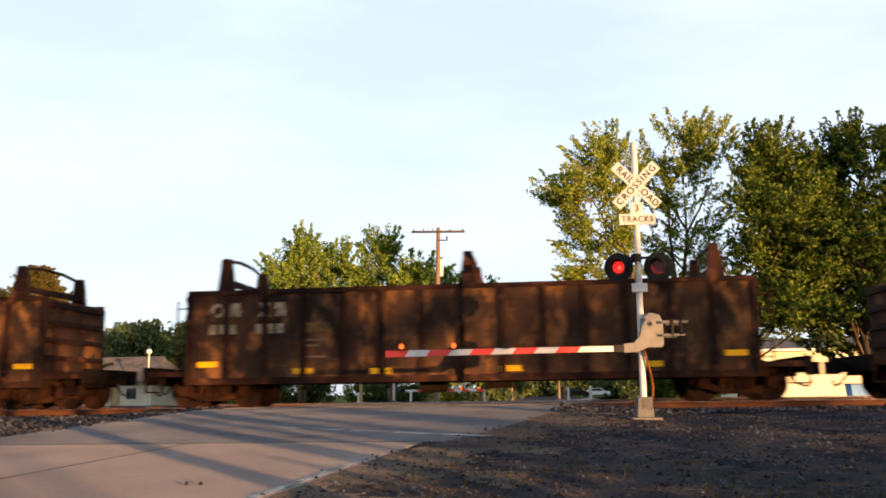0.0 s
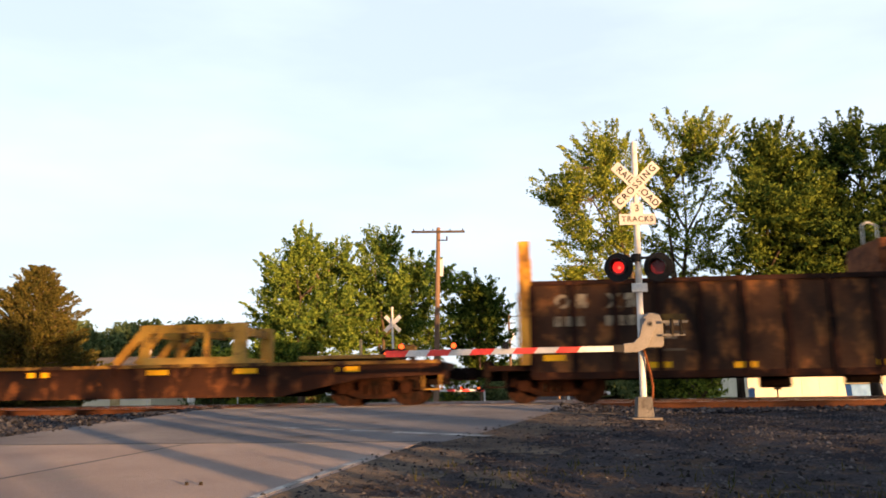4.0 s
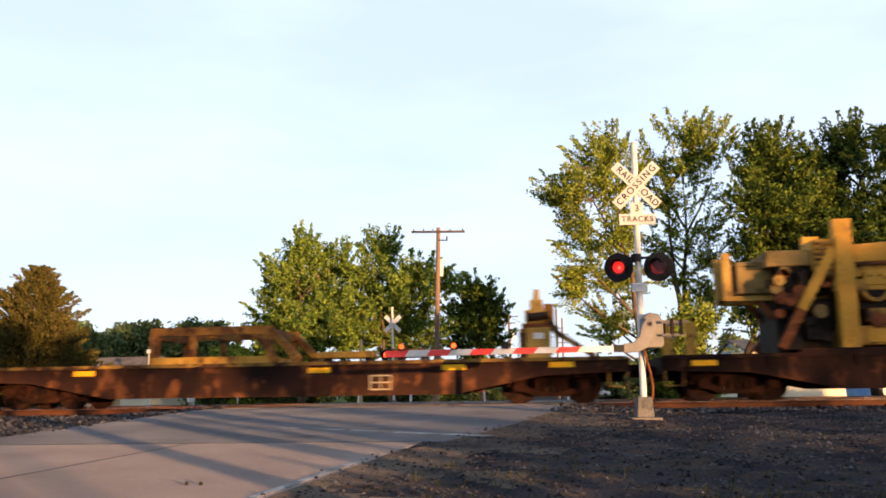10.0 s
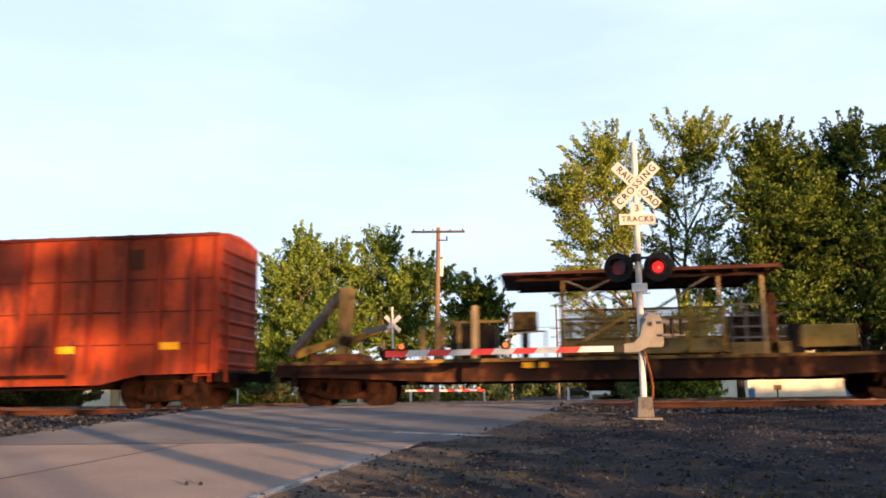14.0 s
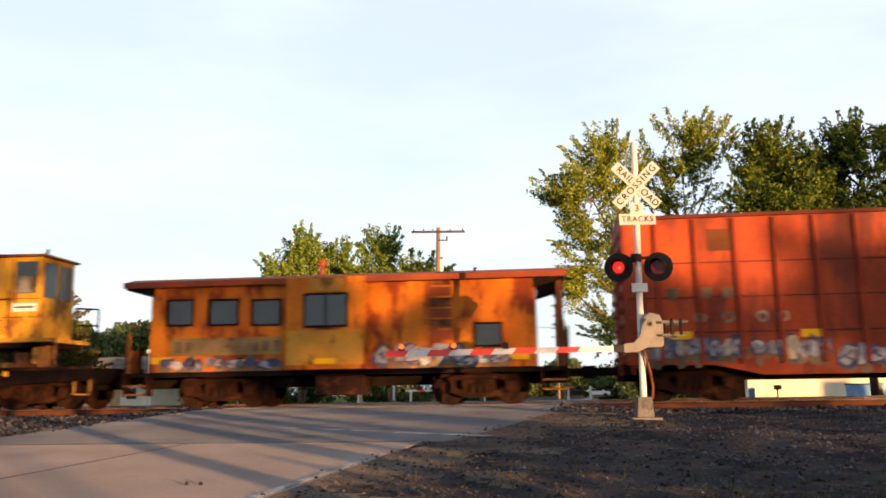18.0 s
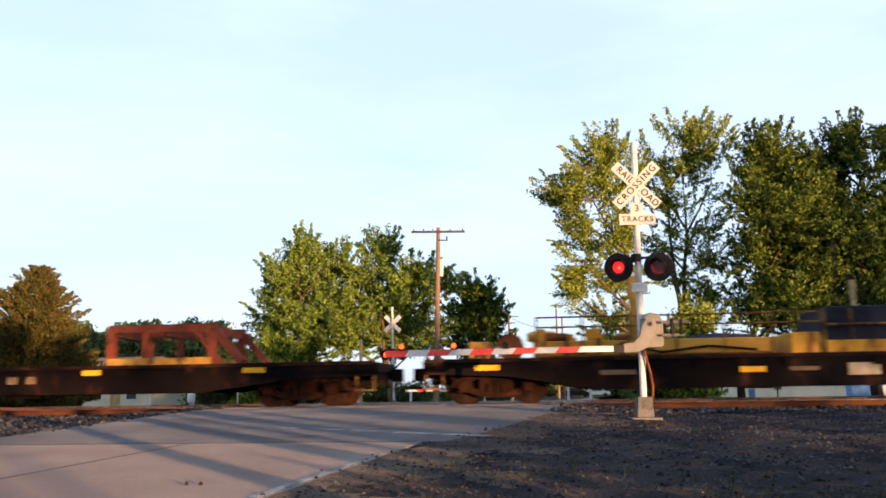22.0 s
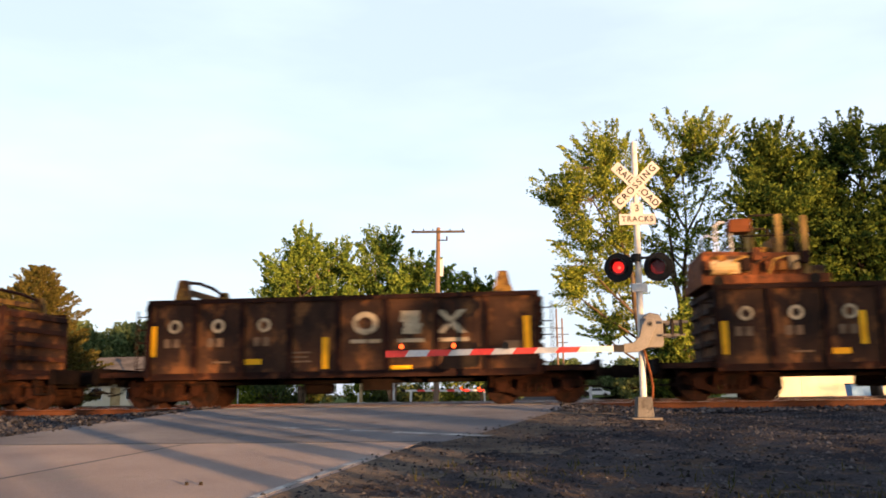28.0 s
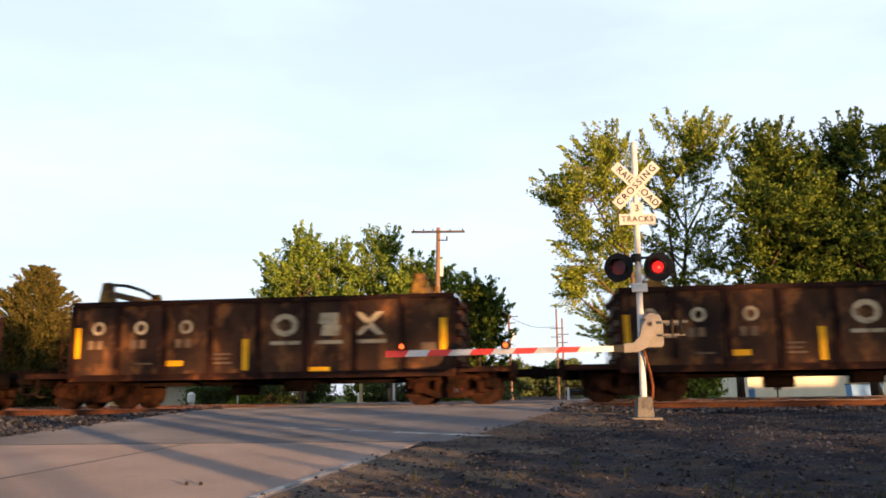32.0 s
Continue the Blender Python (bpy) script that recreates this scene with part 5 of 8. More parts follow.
def stickers(car, marks, y, w=0.56, h=0.15, tall=()):
    for x, z in marks:
        part("reflector", M().box(x - w / 2, x + w / 2, y - 0.006, y, z - h / 2, z + h / 2), STICK, car, "yellow reflective sticker")
    for x, z in tall:
        part("reflector", M().box(x - 0.085, x + 0.085, y - 0.006, y, z - 0.42, z + 0.42), STICK, car, "tall yellow reflective strip")


def bars(car, items, y, material, label):
    """Plain blocks in place of lettering: x, z, width, height."""
    for x, z, w, h in items:
        part("lettering_block", M().box(x, x + w, y - 0.005, y, z, z + h), material, car, label)


def emblem(car, shape, x, z, w, h, y, material, label):
    """A plain painted shape in the size of one large character: an open ring, two stacked blocks or crossed bars."""
    m = M()
    cx, cz = x + w / 2, z + h / 2
    if shape == "ring":
        gap = 0.0
        steps = 20
        angles = [gap + (2 * math.pi - 2 * gap) * i / steps for i in range(steps + 1)]
        k = len(m.v)
        for a in angles:
            c_, s_ = math.cos(a), math.sin(a)
            for f_ in (0.5, 0.27):
                m.v += [(cx + w * f_ * c_, y - 0.005, cz + h * f_ * s_), (cx + w * f_ * c_, y, cz + h * f_ * s_)]
        for i in range(steps):
            q = k + 4 * i
            m.f += [(q, q + 4, q + 6, q + 2), (q + 1, q + 3, q + 7, q + 5), (q, q + 1, q + 5, q + 4), (q + 2, q + 6, q + 7, q + 3)]
    elif shape == "blocks":
        m.prism([(x, cz + 0.02), (x + w * 0.85, cz - h * 0.05), (x + w * 0.9, z + h), (x + w * 0.1, z + h)], y - 0.005, y)
        m.prism([(x + w * 0.1, z), (x + w * 0.9, z), (x + w, cz - h * 0.06), (x + w * 0.2, cz)], y - 0.0062, y - 0.001)
    else:
        t = w * 0.26
        m.prism([(x, z), (x + t, z), (x + w, z + h), (x + w - t, z + h)], y - 0.005, y)
        m.prism([(x + w - t, z), (x + w, z), (x + t, z + h), (x, z + h)], y - 0.0062, y - 0.001)
    part("emblem_shape", m, material, car, label)


def rolling(name, label, u, category="train car", group="cars of the passing train"):
    ob = thing(name, label, category, group, pose(u, NEAR_TRACK, 0))
    MOVERS.append((ob, u))
    return ob


def gondola(label, u, half, frame_half, ztop, zbot, ribs, trucks_at, marks, brackets=(), bulkhead=0, tall=(), bracket_h=0.95, bracket_mat=None, reach=0.5):
    car = rolling("gondola_car", label, u)
    part("floor", M().box(-half, half, -1.5, 1.5, 1.0, 1.1), GRIB, car)
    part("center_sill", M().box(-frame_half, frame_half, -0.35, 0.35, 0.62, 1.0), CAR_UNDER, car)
    for s in (-1, 1):
        y0, y1 = (-1.56, -1.52) if s < 0 else (1.52, 1.56)
        part("side", M().box(-half, half, y0, y1, zbot, ztop), GOND, car, "brown weathered side sheet with sun dapples in its colour")
        part("top_chord", M().box(-half, half, s * 1.56 - 0.06, s * 1.56 + 0.06, ztop - 0.05, ztop + 0.07), GRIB, car, "rolled top edge")
        part("side_sill", M().box(-half, half, s * 1.55 - 0.05, s * 1.55 + 0.05, zbot - 0.08, zbot + 0.10), GRIB, car, "side sill")
        for i in range(ribs + 1):
            x = -half + 0.06 + (2 * half - 0.12) * i / ribs
            ya, yb = sorted((s * 1.56, s * 1.66))
            part("rib", M().prism([(x - 0.075, zbot), (x + 0.075, zbot), (x + 0.06, ztop - 0.05), (x - 0.06, ztop - 0.05)], ya, yb), GRIB, car)
    for s in (-1, 1):
        xa, xb = sorted((s * half, s * (half - 0.05)))
        part("end_wall", M().box(xa, xb, -1.52, 1.52, zbot, ztop), GOND, car, "brown end wall")
        for i in range(5):
            z = zbot + 0.25 + (ztop - zbot - 0.4) * i / 4
            xa, xb = sorted((s * half, s * (half + 0.10)))
            part("end_rib", M().box(xa, xb, -1.5, 1.5, z - 0.07, z + 0.07), GRIB, car)
        xa, xb = sorted((s * half, s * frame_half))
        part("end_platform", M().box(xa, xb, -1.45, 1.45, 0.86, 1.0), GRIB, car, "rusty end platform")
        part("end_sill", M().box(s * frame_half - 0.08, s * frame_half + 0.08, -1.5, 1.5, 0.72, 1.12), CAR_UNDER, car)
        part("corner_step", M().box(min(s * (frame_half - 0.5), s * frame_half), max(s * (frame_half - 0.5), s * frame_half), -1.52, -1.4, 0.42, 0.46).box(s * (frame_half - 0.02) - 0.02, s * (frame_half - 0.02) + 0.02, -1.5, -1.44, 0.42, 0.9).box(s * (frame_half - 0.48) - 0.02, s * (frame_half - 0.48) + 0.02, -1.5, -1.44, 0.42, 0.9), CAR_UNDER, car)
        ladder(car, s * (half + 0.12) - 0.2, -1.5, 0.9, ztop - 0.2, GRIB)
    for x in trucks_at:
        truck(car, x, u)
        part("truck_bolster", M().box(x - 0.3, x + 0.3, -1.45, 1.45, 0.80, 1.0), CAR_UNDER, car)
    part("brake_cylinder", M().cyl((-1.4, 0.4, 0.5), (-0.6, 0.4, 0.5), 0.17), CAR_UNDER, car)
    part("air_reservoir", M().box(0.5, 1.3, -0.9, -0.5, 0.42, 0.72), CAR_UNDER, car)
    for x in (-half * 0.35, half * 0.35):
        part("crossbearer", M().prism([(-1.5, 0.95), (1.5, 0.95), (0.5, 0.62), (-0.5, 0.62)], x - 0.07, x + 0.07), CAR_UNDER, car).matrix_basis = Matrix(((0, 1, 0, 0), (1, 0, 0, 0), (0, 0, 1, 0), (0, 0, 0, 1)))
    coupler(car, frame_half, reach)
    stickers(car, marks, -1.57, tall=tall)
    bm_ = bracket_mat or GRIB
    for x in brackets:
        for s in (-1, 1):
            part("bracket_post", M().prism([(x - 0.25, ztop), (x + 0.25, ztop), (x + 0.11, ztop + bracket_h), (x - 0.13, ztop + bracket_h)], s * 1.5 - 0.09, s * 1.5 + 0.09), bm_, car, "tapered steel upright")
        part("bracket_bar", M().tube([(x, -1.45, ztop + bracket_h - 0.05), (x + 0.02, -0.5, ztop + bracket_h + 0.04), (x + 0.02, 0.5, ztop + bracket_h + 0.02), (x, 1.45, ztop + bracket_h - 0.1)], 0.05), GRIB, car, "bent cross bar")
        part("bracket_beam", M().box(x - 0.08, x + 0.08, -1.5, 1.5, ztop + 0.25, ztop + 0.40), bm_, car)
    if bulkhead:
        s, hz = bulkhead
        x = s * (half + 0.12)
        part("bulkhead", M().box(x - 0.06, x + 0.06, -1.5, 1.5, 1.0, hz), YEL if hz < 4.1 else REDFR, car, "tall steel end bulkhead")
        for yy in (-1.55, 1.55):
            part("bulkhead_post", M().box(x - 0.16, x + 0.16, yy - 0.08, yy + 0.08, 1.0, hz + 0.04), YEL, car, "yellow bulkhead post")
        for i in range(4):
            part("bulkhead_rib", M().box(x + 0.06, x + 0.11, -1.2 + i * 0.8 - 0.05, -1.2 + i * 0.8 + 0.05, 1.0, hz - 0.05), YELD if hz < 4.1 else REDFR, car)
    return car


def flatcar(label, u, half, paint, marks, trucks_at, belly=0.28, zdeck=1.17, reach=0.35, stakes=9):
    car = rolling("flat_car", label, u)
    n = int(half * 2 / 0.45)
    plank = M().box(-half / n + 0.006, half / n - 0.006, -1.52, 1.52, zdeck - 0.06, zdeck).mesh("deck_plank", DECK)
    for i in range(n):
        part("deck_plank", plank, None, car, at=pose(-half + (i + 0.5) * 2 * half / n, 0, 0.006 * math.sin(i * 5.3)))
    pts = [(-half, zdeck - 0.06), (-half, 0.80), (-half * 0.76, 0.72), (-half * 0.52, belly), (half * 0.52, belly), (half * 0.76, 0.72), (half, 0.80), (half, zdeck - 0.06)]
    for s in (-1, 1):
        ya, yb = sorted((s * 1.52, s * 1.57))
        part("side_sill", M().prism(pts, ya, yb), paint, car, "deep fish-belly side sill")
        part("sill_flange", M().box(-half, half, s * 1.55 - 0.07, s * 1.55 + 0.07, zdeck - 0.07, zdeck + 0.02), YELD if paint is FLAT else GRIB, car, "worn deck edge")
        for i in range(stakes):
            x = -half + 0.5 + (2 * half - 1) * i / (stakes - 1)
            ya, yb = sorted((s * 1.57, s * 1.64))
            part("stake_pocket", M().box(x - 0.07, x + 0.07, ya, yb, zdeck - 0.30, zdeck - 0.05), paint, car)
        part("end_sill", M().box(s * half - 0.06, s * half + 0.06, -1.5, 1.5, 0.72, zdeck - 0.02), paint, car)
        part("corner_step", M().box(min(s * (half - 0.5), s * half), max(s * (half - 0.5), s * half), -1.58, -1.46, 0.40, 0.44).box(s * (half - 0.02) - 0.02, s * (half - 0.02) + 0.02, -1.55, -1.49, 0.42, 0.85).box(s * (half - 0.48) - 0.02, s * (half - 0.48) + 0.02, -1.55, -1.49, 0.42, 0.85), YELD, car)
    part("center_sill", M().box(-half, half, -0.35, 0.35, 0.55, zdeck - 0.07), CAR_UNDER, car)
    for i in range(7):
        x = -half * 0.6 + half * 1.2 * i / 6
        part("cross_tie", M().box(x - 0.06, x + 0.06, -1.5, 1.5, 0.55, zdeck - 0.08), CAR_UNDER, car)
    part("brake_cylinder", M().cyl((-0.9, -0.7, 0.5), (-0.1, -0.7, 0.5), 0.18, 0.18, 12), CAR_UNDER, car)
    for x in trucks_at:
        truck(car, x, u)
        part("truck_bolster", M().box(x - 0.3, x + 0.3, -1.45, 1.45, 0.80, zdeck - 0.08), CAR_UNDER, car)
    coupler(car, half, reach)
    stickers(car, marks, -1.575, 0.62, 0.14)
    return car


def load(name, label, u, x, category="machinery", group=""):
    ob = thing(name, label, category, group, pose(u + x, NEAR_TRACK, 0))
    MOVERS.append((ob, u + x))
    return ob


def cradle(label, u, x, length, z0, z1, body, trim, lean):
    """An open steel frame on two sides with posts, beams and one raking end."""
    ob = load("steel_frame", label, u, x, "steel frame", "steel frames on the flat cars")
    h = length / 2
    for s in (-1.15, 1.15):
        part("top_beam", M().box(-h, h, s - 0.09, s + 0.09, z1 - 0.22, z1), trim, ob, "heavy top beam")
        part("bottom_beam", M().box(-h, h, s - 0.12, s + 0.12, z0, z0 + 0.22), body, ob)
        part("post", M().box(-lean * h - 0.17, -lean * h + 0.17, s - 0.14, s + 0.14, z0, z1 + 0.02) if lean < 0 else M().box(-h - 0.04, -h + 0.16, s - 0.1, s + 0.1, z0, z1 - 0.02), body if lean < 0 else trim, ob, "stout end post" if lean < 0 else "stained end post")
        part("post", M().box(lean * h - 0.12, lean * h + 0.12, s - 0.1, s + 0.1, z0, z1), trim, ob)
        part("post", M().box(-lean * h * 0.3 - 0.07, -lean * h * 0.3 + 0.07, s - 0.07, s + 0.07, z0, z1), trim, ob)
        part("brace", M().beam((lean * h, s, z1 - 0.1), (lean * (h + 0.85), s, z0 + 0.06), 0.2, 0.14), trim, ob, "raking brace")
        part("brace", M().beam((lean * (h - 0.55), s, z1 - 0.1), (lean * (h + 0.25), s, z0 + 0.06), 0.14, 0.1), trim, ob, "raking brace")
    for xx in (-h, 0.0, h):
        part("cross_beam", M().box(xx - 0.09, xx + 0.09, -1.15, 1.15, z1 - 0.3, z1 - 0.08), trim, ob)
        part("cross_beam", M().box(xx - 0.09, xx + 0.09, -1.15, 1.15, z0 + 0.02, z0 + 0.2), body, ob)
    part("runner", M().box(-h - 0.1, h + 0.1, -0.25, 0.25, z0, z0 + 0.1), body, ob)
    return ob


def winch_post(label, u, x, mirror=1):
    ob = load("clamp_machine", label, u, x, "machinery", "clamp machines")
    part("pedestal", M().box(-0.33, 0.33, -0.9, -0.2, 1.18, 2.02), PALEY, ob, "faded yellow pedestal", bevel=0.03)
    part("pedestal", M().box(-0.33, 0.33, 0.2, 0.9, 1.18, 2.02), YELD, ob, bevel=0.03)
    # column and head take lighter yellows that paint sunlight onto them
    part("column", M().box(0.33, 0.52, -0.8, 0.8, 1.2, 2.0) if mirror < 0 else M().box(-0.52, -0.33, -0.8, 0.8, 1.2, 2.0), YELD, ob, "stained yellow column")
    part("head_plate", M().box(-0.44, 0.46, -0.75, 0.75, 2.02, 2.14), RUSTY, ob, "rusty head plate")
    part("head", M().box(-0.36, 0.16, -0.7, 0.7, 2.14, 2.52), PALEY, ob, "yellow clamp head in a sunlit tone", bevel=0.03)
    part("head", M().box(0.16, 0.44, -0.5, 0.5, 2.14, 2.70), YRUST, ob, "rusty clamp head", bevel=0.03)
    part("head_top", M().box(-0.22, 0.14, -0.5, 0.5, 2.52, 2.82), PALEY, ob, bevel=0.03)
    part("head_peak", M().cyl((-0.04, -0.3, 2.82), (-0.02, -0.3, 3.12), 0.10, 0.07, 12), PALEY, ob)
    part("cylinder", M().cyl((-0.3, -0.78, 2.3), (0.3, -0.78, 2.36), 0.11, 0.11, 12), DARKM, ob)
    part("bolt", M().cyl((-0.26, -0.72, 2.42), (-0.26, -0.70, 2.42), 0.05, 0.05, 8), DARKM, ob)
    part("hose", M().tube([(0.3, -0.8, 2.2), (0.5, -0.85, 2.0), (0.45, -0.8, 1.5), (0.3, -0.8, 1.25)], 0.03), DARKM, ob)
    part("data_plate", M().box(-0.14, 0.14, -0.905, -0.9, 1.72, 1.88), WHITE, ob, "small white plate")
    part("stay", M().beam((mirror * 0.4, -0.7, 1.95), (mirror * 1.5, -0.7, 1.22), 0.14, 0.1), YELD, ob, "raking stay")
    part("base_plate", M().box(-0.6, 0.6, -1.1, 1.1, 1.172, 1.2), RUSTY, ob)
    return ob


def deck_box(label, u, x, w, z0, z1, material, y0=-1.35, y1=-0.5):
    ob = load("tool_box", label, u, x, "box", "boxes on the flat cars")
    part("box", M().box(-w / 2, w / 2, y0, y1, z0 + 0.12, z1), material, ob, bevel=0.02)
    for s in (-1, 1):
        part("skid", M().box(s * w * 0.36 - 0.05, s * w * 0.36 + 0.05, y0 + 0.05, y1 - 0.05, 1.172, z0 + 0.12), DARKM, ob)
    return ob


def scrap_load(u, x, z, label):
    """The rusty tie handler that rides on top of a gondola's sides."""
    ob = load("tie_handler", label, u, x, "machinery", "tie handlers on the gondolas")
    part("chassis", M().box(-1.6, 1.6, -1.5, 1.5, z + 0.08, z + 0.30), RUSTY, ob, "rusty chassis")
    rng = random.Random(int(abs(u)))
    part("engine_cover", M().prism([(-1.58, z + 0.3), (1.0, z + 0.3), (0.95, z + 0.9), (-1.5, z + 1.0)], -1.2, 1.2), RUSTY, ob, "rusty engine cover", bevel=0.03)
    part("side_panel", M().box(-1.3, -0.3, -1.24, -1.2, z + 0.4, z + 0.85), YELD, ob, "yellow-brown side panel", bevel=0.01)
    for k in range(5):
        part("pipe", M().tube([(-1.4 + k * 0.5, -1.4, z + 0.32), (-1.25 + k * 0.5, -1.42, z + 0.6 + 0.1 * (k % 2)), (-0.9 + k * 0.5, -1.3, z + 0.8)], 0.028), (DARKM, PALEY)[k % 2], ob)
    for i in range(9):
        xx = -1.45 + i * 0.3
        zz = z + 0.35 + rng.uniform(0, 0.35)
        part("lever_box", M().box(xx, xx + 0.22, -1.38, -1.2, zz, zz + rng.uniform(0.15, 0.4)), (RUSTY, YRUST, CREAM, GRIB, RUSTY)[i % 5], ob, bevel=0.015)
    for xx, zz in ((0.5, 1.95), (1.15, 1.9)):
        part("mast", M().box(xx - 0.07, xx + 0.07, -1.12, -0.98, z + 0.3, z + zz), TAN, ob, "tan upright mast")
    part("control_box", M().box(-0.75, -0.2, -1.15, -0.6, z + 1.5, z + 1.85), RUSTY, ob, "rusty control box", bevel=0.02)
    part("side_tank", M().cyl((-1.35, -1.25, z + 0.55), (-0.7, -1.25, z + 0.55), 0.2, 0.2, 14), CREAM, ob, "dirty white tank")
    part("counterweight", M().box(1.0, 1.62, -1.0, 1.0, z + 0.3, z + 0.58), YELD, ob, "yellow counterweight", bevel=0.03)
    for s in (-1.0, 1.0):
        part("guard_rail", M().tube([(-0.45, s, z + 0.9), (-0.45, s, z + 1.75), (-0.2, s, z + 1.95), (0.7, s, z + 1.95), (0.95, s, z + 1.6), (0.95, s, z + 0.9)], 0.03), DARKM, ob, "tubular guard rail")
        part("guard_rail", M().tube([(-0.45, s, z + 1.4), (0.95, s, z + 1.4)], 0.025), DARKM, ob)
        part("guard_rail", M().tube([(-1.1, s, z + 0.9), (-1.1, s, z + 1.7), (-0.95, s, z + 1.82), (-0.7, s, z + 1.7), (-0.7, s, z + 0.9)], 0.025), GALV, ob, "tubular guard rail")
    for xx, zz in ((-0.45, 1.75), (0.95, 1.6)):
        part("guard_rail", M().tube([(xx, -1.0, z + zz), (xx, 1.0, z + zz)], 0.025), DARKM, ob)
    part("seat", M().box(-0.05, 0.45, -0.4, 0.3, z + 1.05, z + 1.2).box(-0.05, 0.05, -0.4, 0.3, z + 1.2, z + 1.75), YEL, ob, "yellow operator seat", bevel=0.03)
    part("console", M().box(0.5, 0.85, -0.6, 0.6, z + 0.9, z + 1.45), YELD, ob, bevel=0.02)
    for s in (-1.2, 1.2):
        for xx in (-1.2, 1.2):
            part("flanged_wheel", M().cyl((xx, s * 1.2, z + 0.16), (xx, s * 1.28, z + 0.16), 0.16, 0.14, 12), DARKM, ob)
    return ob


def long_gondola(u, label, brackets, bulkhead=0):
    marks = [(-6.97, 1.17), (-4.30, 0.95), (-2.18, 0.92), (1.25, 0.93), (4.85, 0.98), (6.97, 1.22)]
    car = gondola(label, u, 7.57, 8.75, 3.11, 0.70, 14, (-6.95, 7.05), marks, brackets, bulkhead)
    for shape, x, w in (("ring", -6.92, 0.40), ("blocks", -6.42, 0.36), ("cross", -5.58, 0.38), ("blocks", -5.12, 0.34)):
        emblem(car, shape, x, 2.44, w, 0.38, -1.566, LETWORN, "worn pale emblem shape")
    bars(car, [(-6.95 + k, 1.98, 0.2, 0.26) for k in (0, 0.29, 0.58, 1.32, 1.61, 1.90)], -1.565, LETWORN, "worn pale number block")
    bars(car, [(-4.35, 1.98, 0.72, 0.26)], -1.565, LETOLD, "rubbed yellow lettering block")
    bars(car, [(-4.35, 1.75, 0.7, 0.06), (-4.35, 1.6, 0.5, 0.06), (-4.35, 1.3, 0.7, 0.06)], -1.565, LETDIM, "worn data lines")
    return car


def short_gondola(u, label, brackets, bulkhead=0, tall=((-5.2, 1.82), (-0.36, 1.42), (5.05, 1.87))):
    car = gondola(label, u, 5.38, 6.85, 2.88, 0.84, 8, (-4.95, 5.2), [(-2.4, 1.22), (1.7, 0.98)], brackets, bulkhead, tall, 0.62, YELD, 0.6)
    for shape, x, w in (("ring", 0.38, 0.72), ("blocks", 1.66, 0.62), ("cross", 2.64, 0.82)):
        emblem(car, shape, x, 1.88, w, 0.62, -1.567, LETTER, "faded pale emblem shape")
        part("underline", M().box(x - 0.05, x + w + 0.05, -1.572, -1.567, 1.66, 1.76), LETTER, car, "faded pale underline")
    for x in (-4.78, -3.55, -2.25):
        emblem(car, "ring", x, 2.02, 0.38, 0.38, -1.567, LETTER, "faded pale emblem shape")
        bars(car, [(x - 0.1, 1.64, 0.17, 0.24), (x + 0.16, 1.64, 0.17, 0.24)], -1.567, LETDIM, "worn pale number block")
    bars(car, [(-1.35, 1.42, 0.6, 0.05), (-1.35, 1.30, 0.5, 0.05), (-1.35, 1.18, 0.6, 0.05), (-3.5, 1.2, 0.5, 0.05), (4.45, 1.35, 0.4, 0.3)], -1.567, LETDIM, "worn data lines")
    return car


G_LAB = "brown weathered gondola car with ribbed sides and tall uprights"
long_gondola(16.9, G_LAB, (-6.6, 0.2, 6.6))
long_gondola(-2.1, G_LAB, (-6.5, 0.2, 6.6))
long_gondola(-21.4, "brown weathered gondola car with a tall end bulkhead", (6.75,), (-1, 4.22))
scrap_load(-21.4, 2.95, 3.13, "rusty tie-handling machine on top of a gondola car")
short_gondola(-187.0, "brown gondola car with faded pale emblem and yellow bulkhead", (), (1, 3.93), ((-5.16, 1.60), (-1.77, 1.80), (5.05, 1.87)))
scrap_load(-187.0, -4.0, 2.90, "rusty tie-handling machine on top of a gondola car")
for u in (-202.2, -217.2, -232.2, -247.2):
    short_gondola(u, "brown gondola car with faded pale emblem and yellow strips", (-4.4, 4.45))

# flat cars and their loads
F1, F2, F3, F4, F5, F7 = -40.45, -59.11, -78.27, -97.25, -148.75, -169.15
flatcar("brown flat car with planked deck, carrying a steel frame", F1, 9.1, FLAT, [(-5.1, 0.96), (-3.75, 0.96), (-2.17, 0.96), (1.3, 0.98), (3.8, 0.98), (6.6, 0.98)], (-6.9, 7.25))
flatcar("dark flat car carrying a large yellow track machine", F2, 9.0, FLATM, [(-8.0, 0.98), (7.4, 0.98)], (-7.1, 7.15))
flatcar("brown flat car with planked deck, carrying a steel frame", F3, 9.25, FLAT, [(-5.5, 0.98), (1.15, 0.96), (4.75, 0.98), (7.57, 1.0)], (-7.05, 7.3))
flatcar("dark brown flat car carrying a roofed work shelter", F4, 9.1, FLAT, [(-2.2, 1.0)], (-7.4, 7.5), 0.60)
flatcar("black flat car carrying yellow crane equipment", F5, 9.15, FLATK, [(-7.5, 0.95), (-0.8, 0.80), (3.1, 0.80), (6.4, 1.02)], (-7.3, 7.3), 0.36)
flatcar("black flat car with yellow lettering, carrying two steel frames", F7, 9.9, FLATK, [(-8.6, 0.98), (-7.0, 0.98), (6.6, 1.0), (2.0, 1.0)], (-7.6, 7.75), 0.42)
cradle("yellow-brown steel frame with a raking brace on a flat car", F1, 2.1, 2.75, 1.17, 2.30, PALEY, YEL, -1)
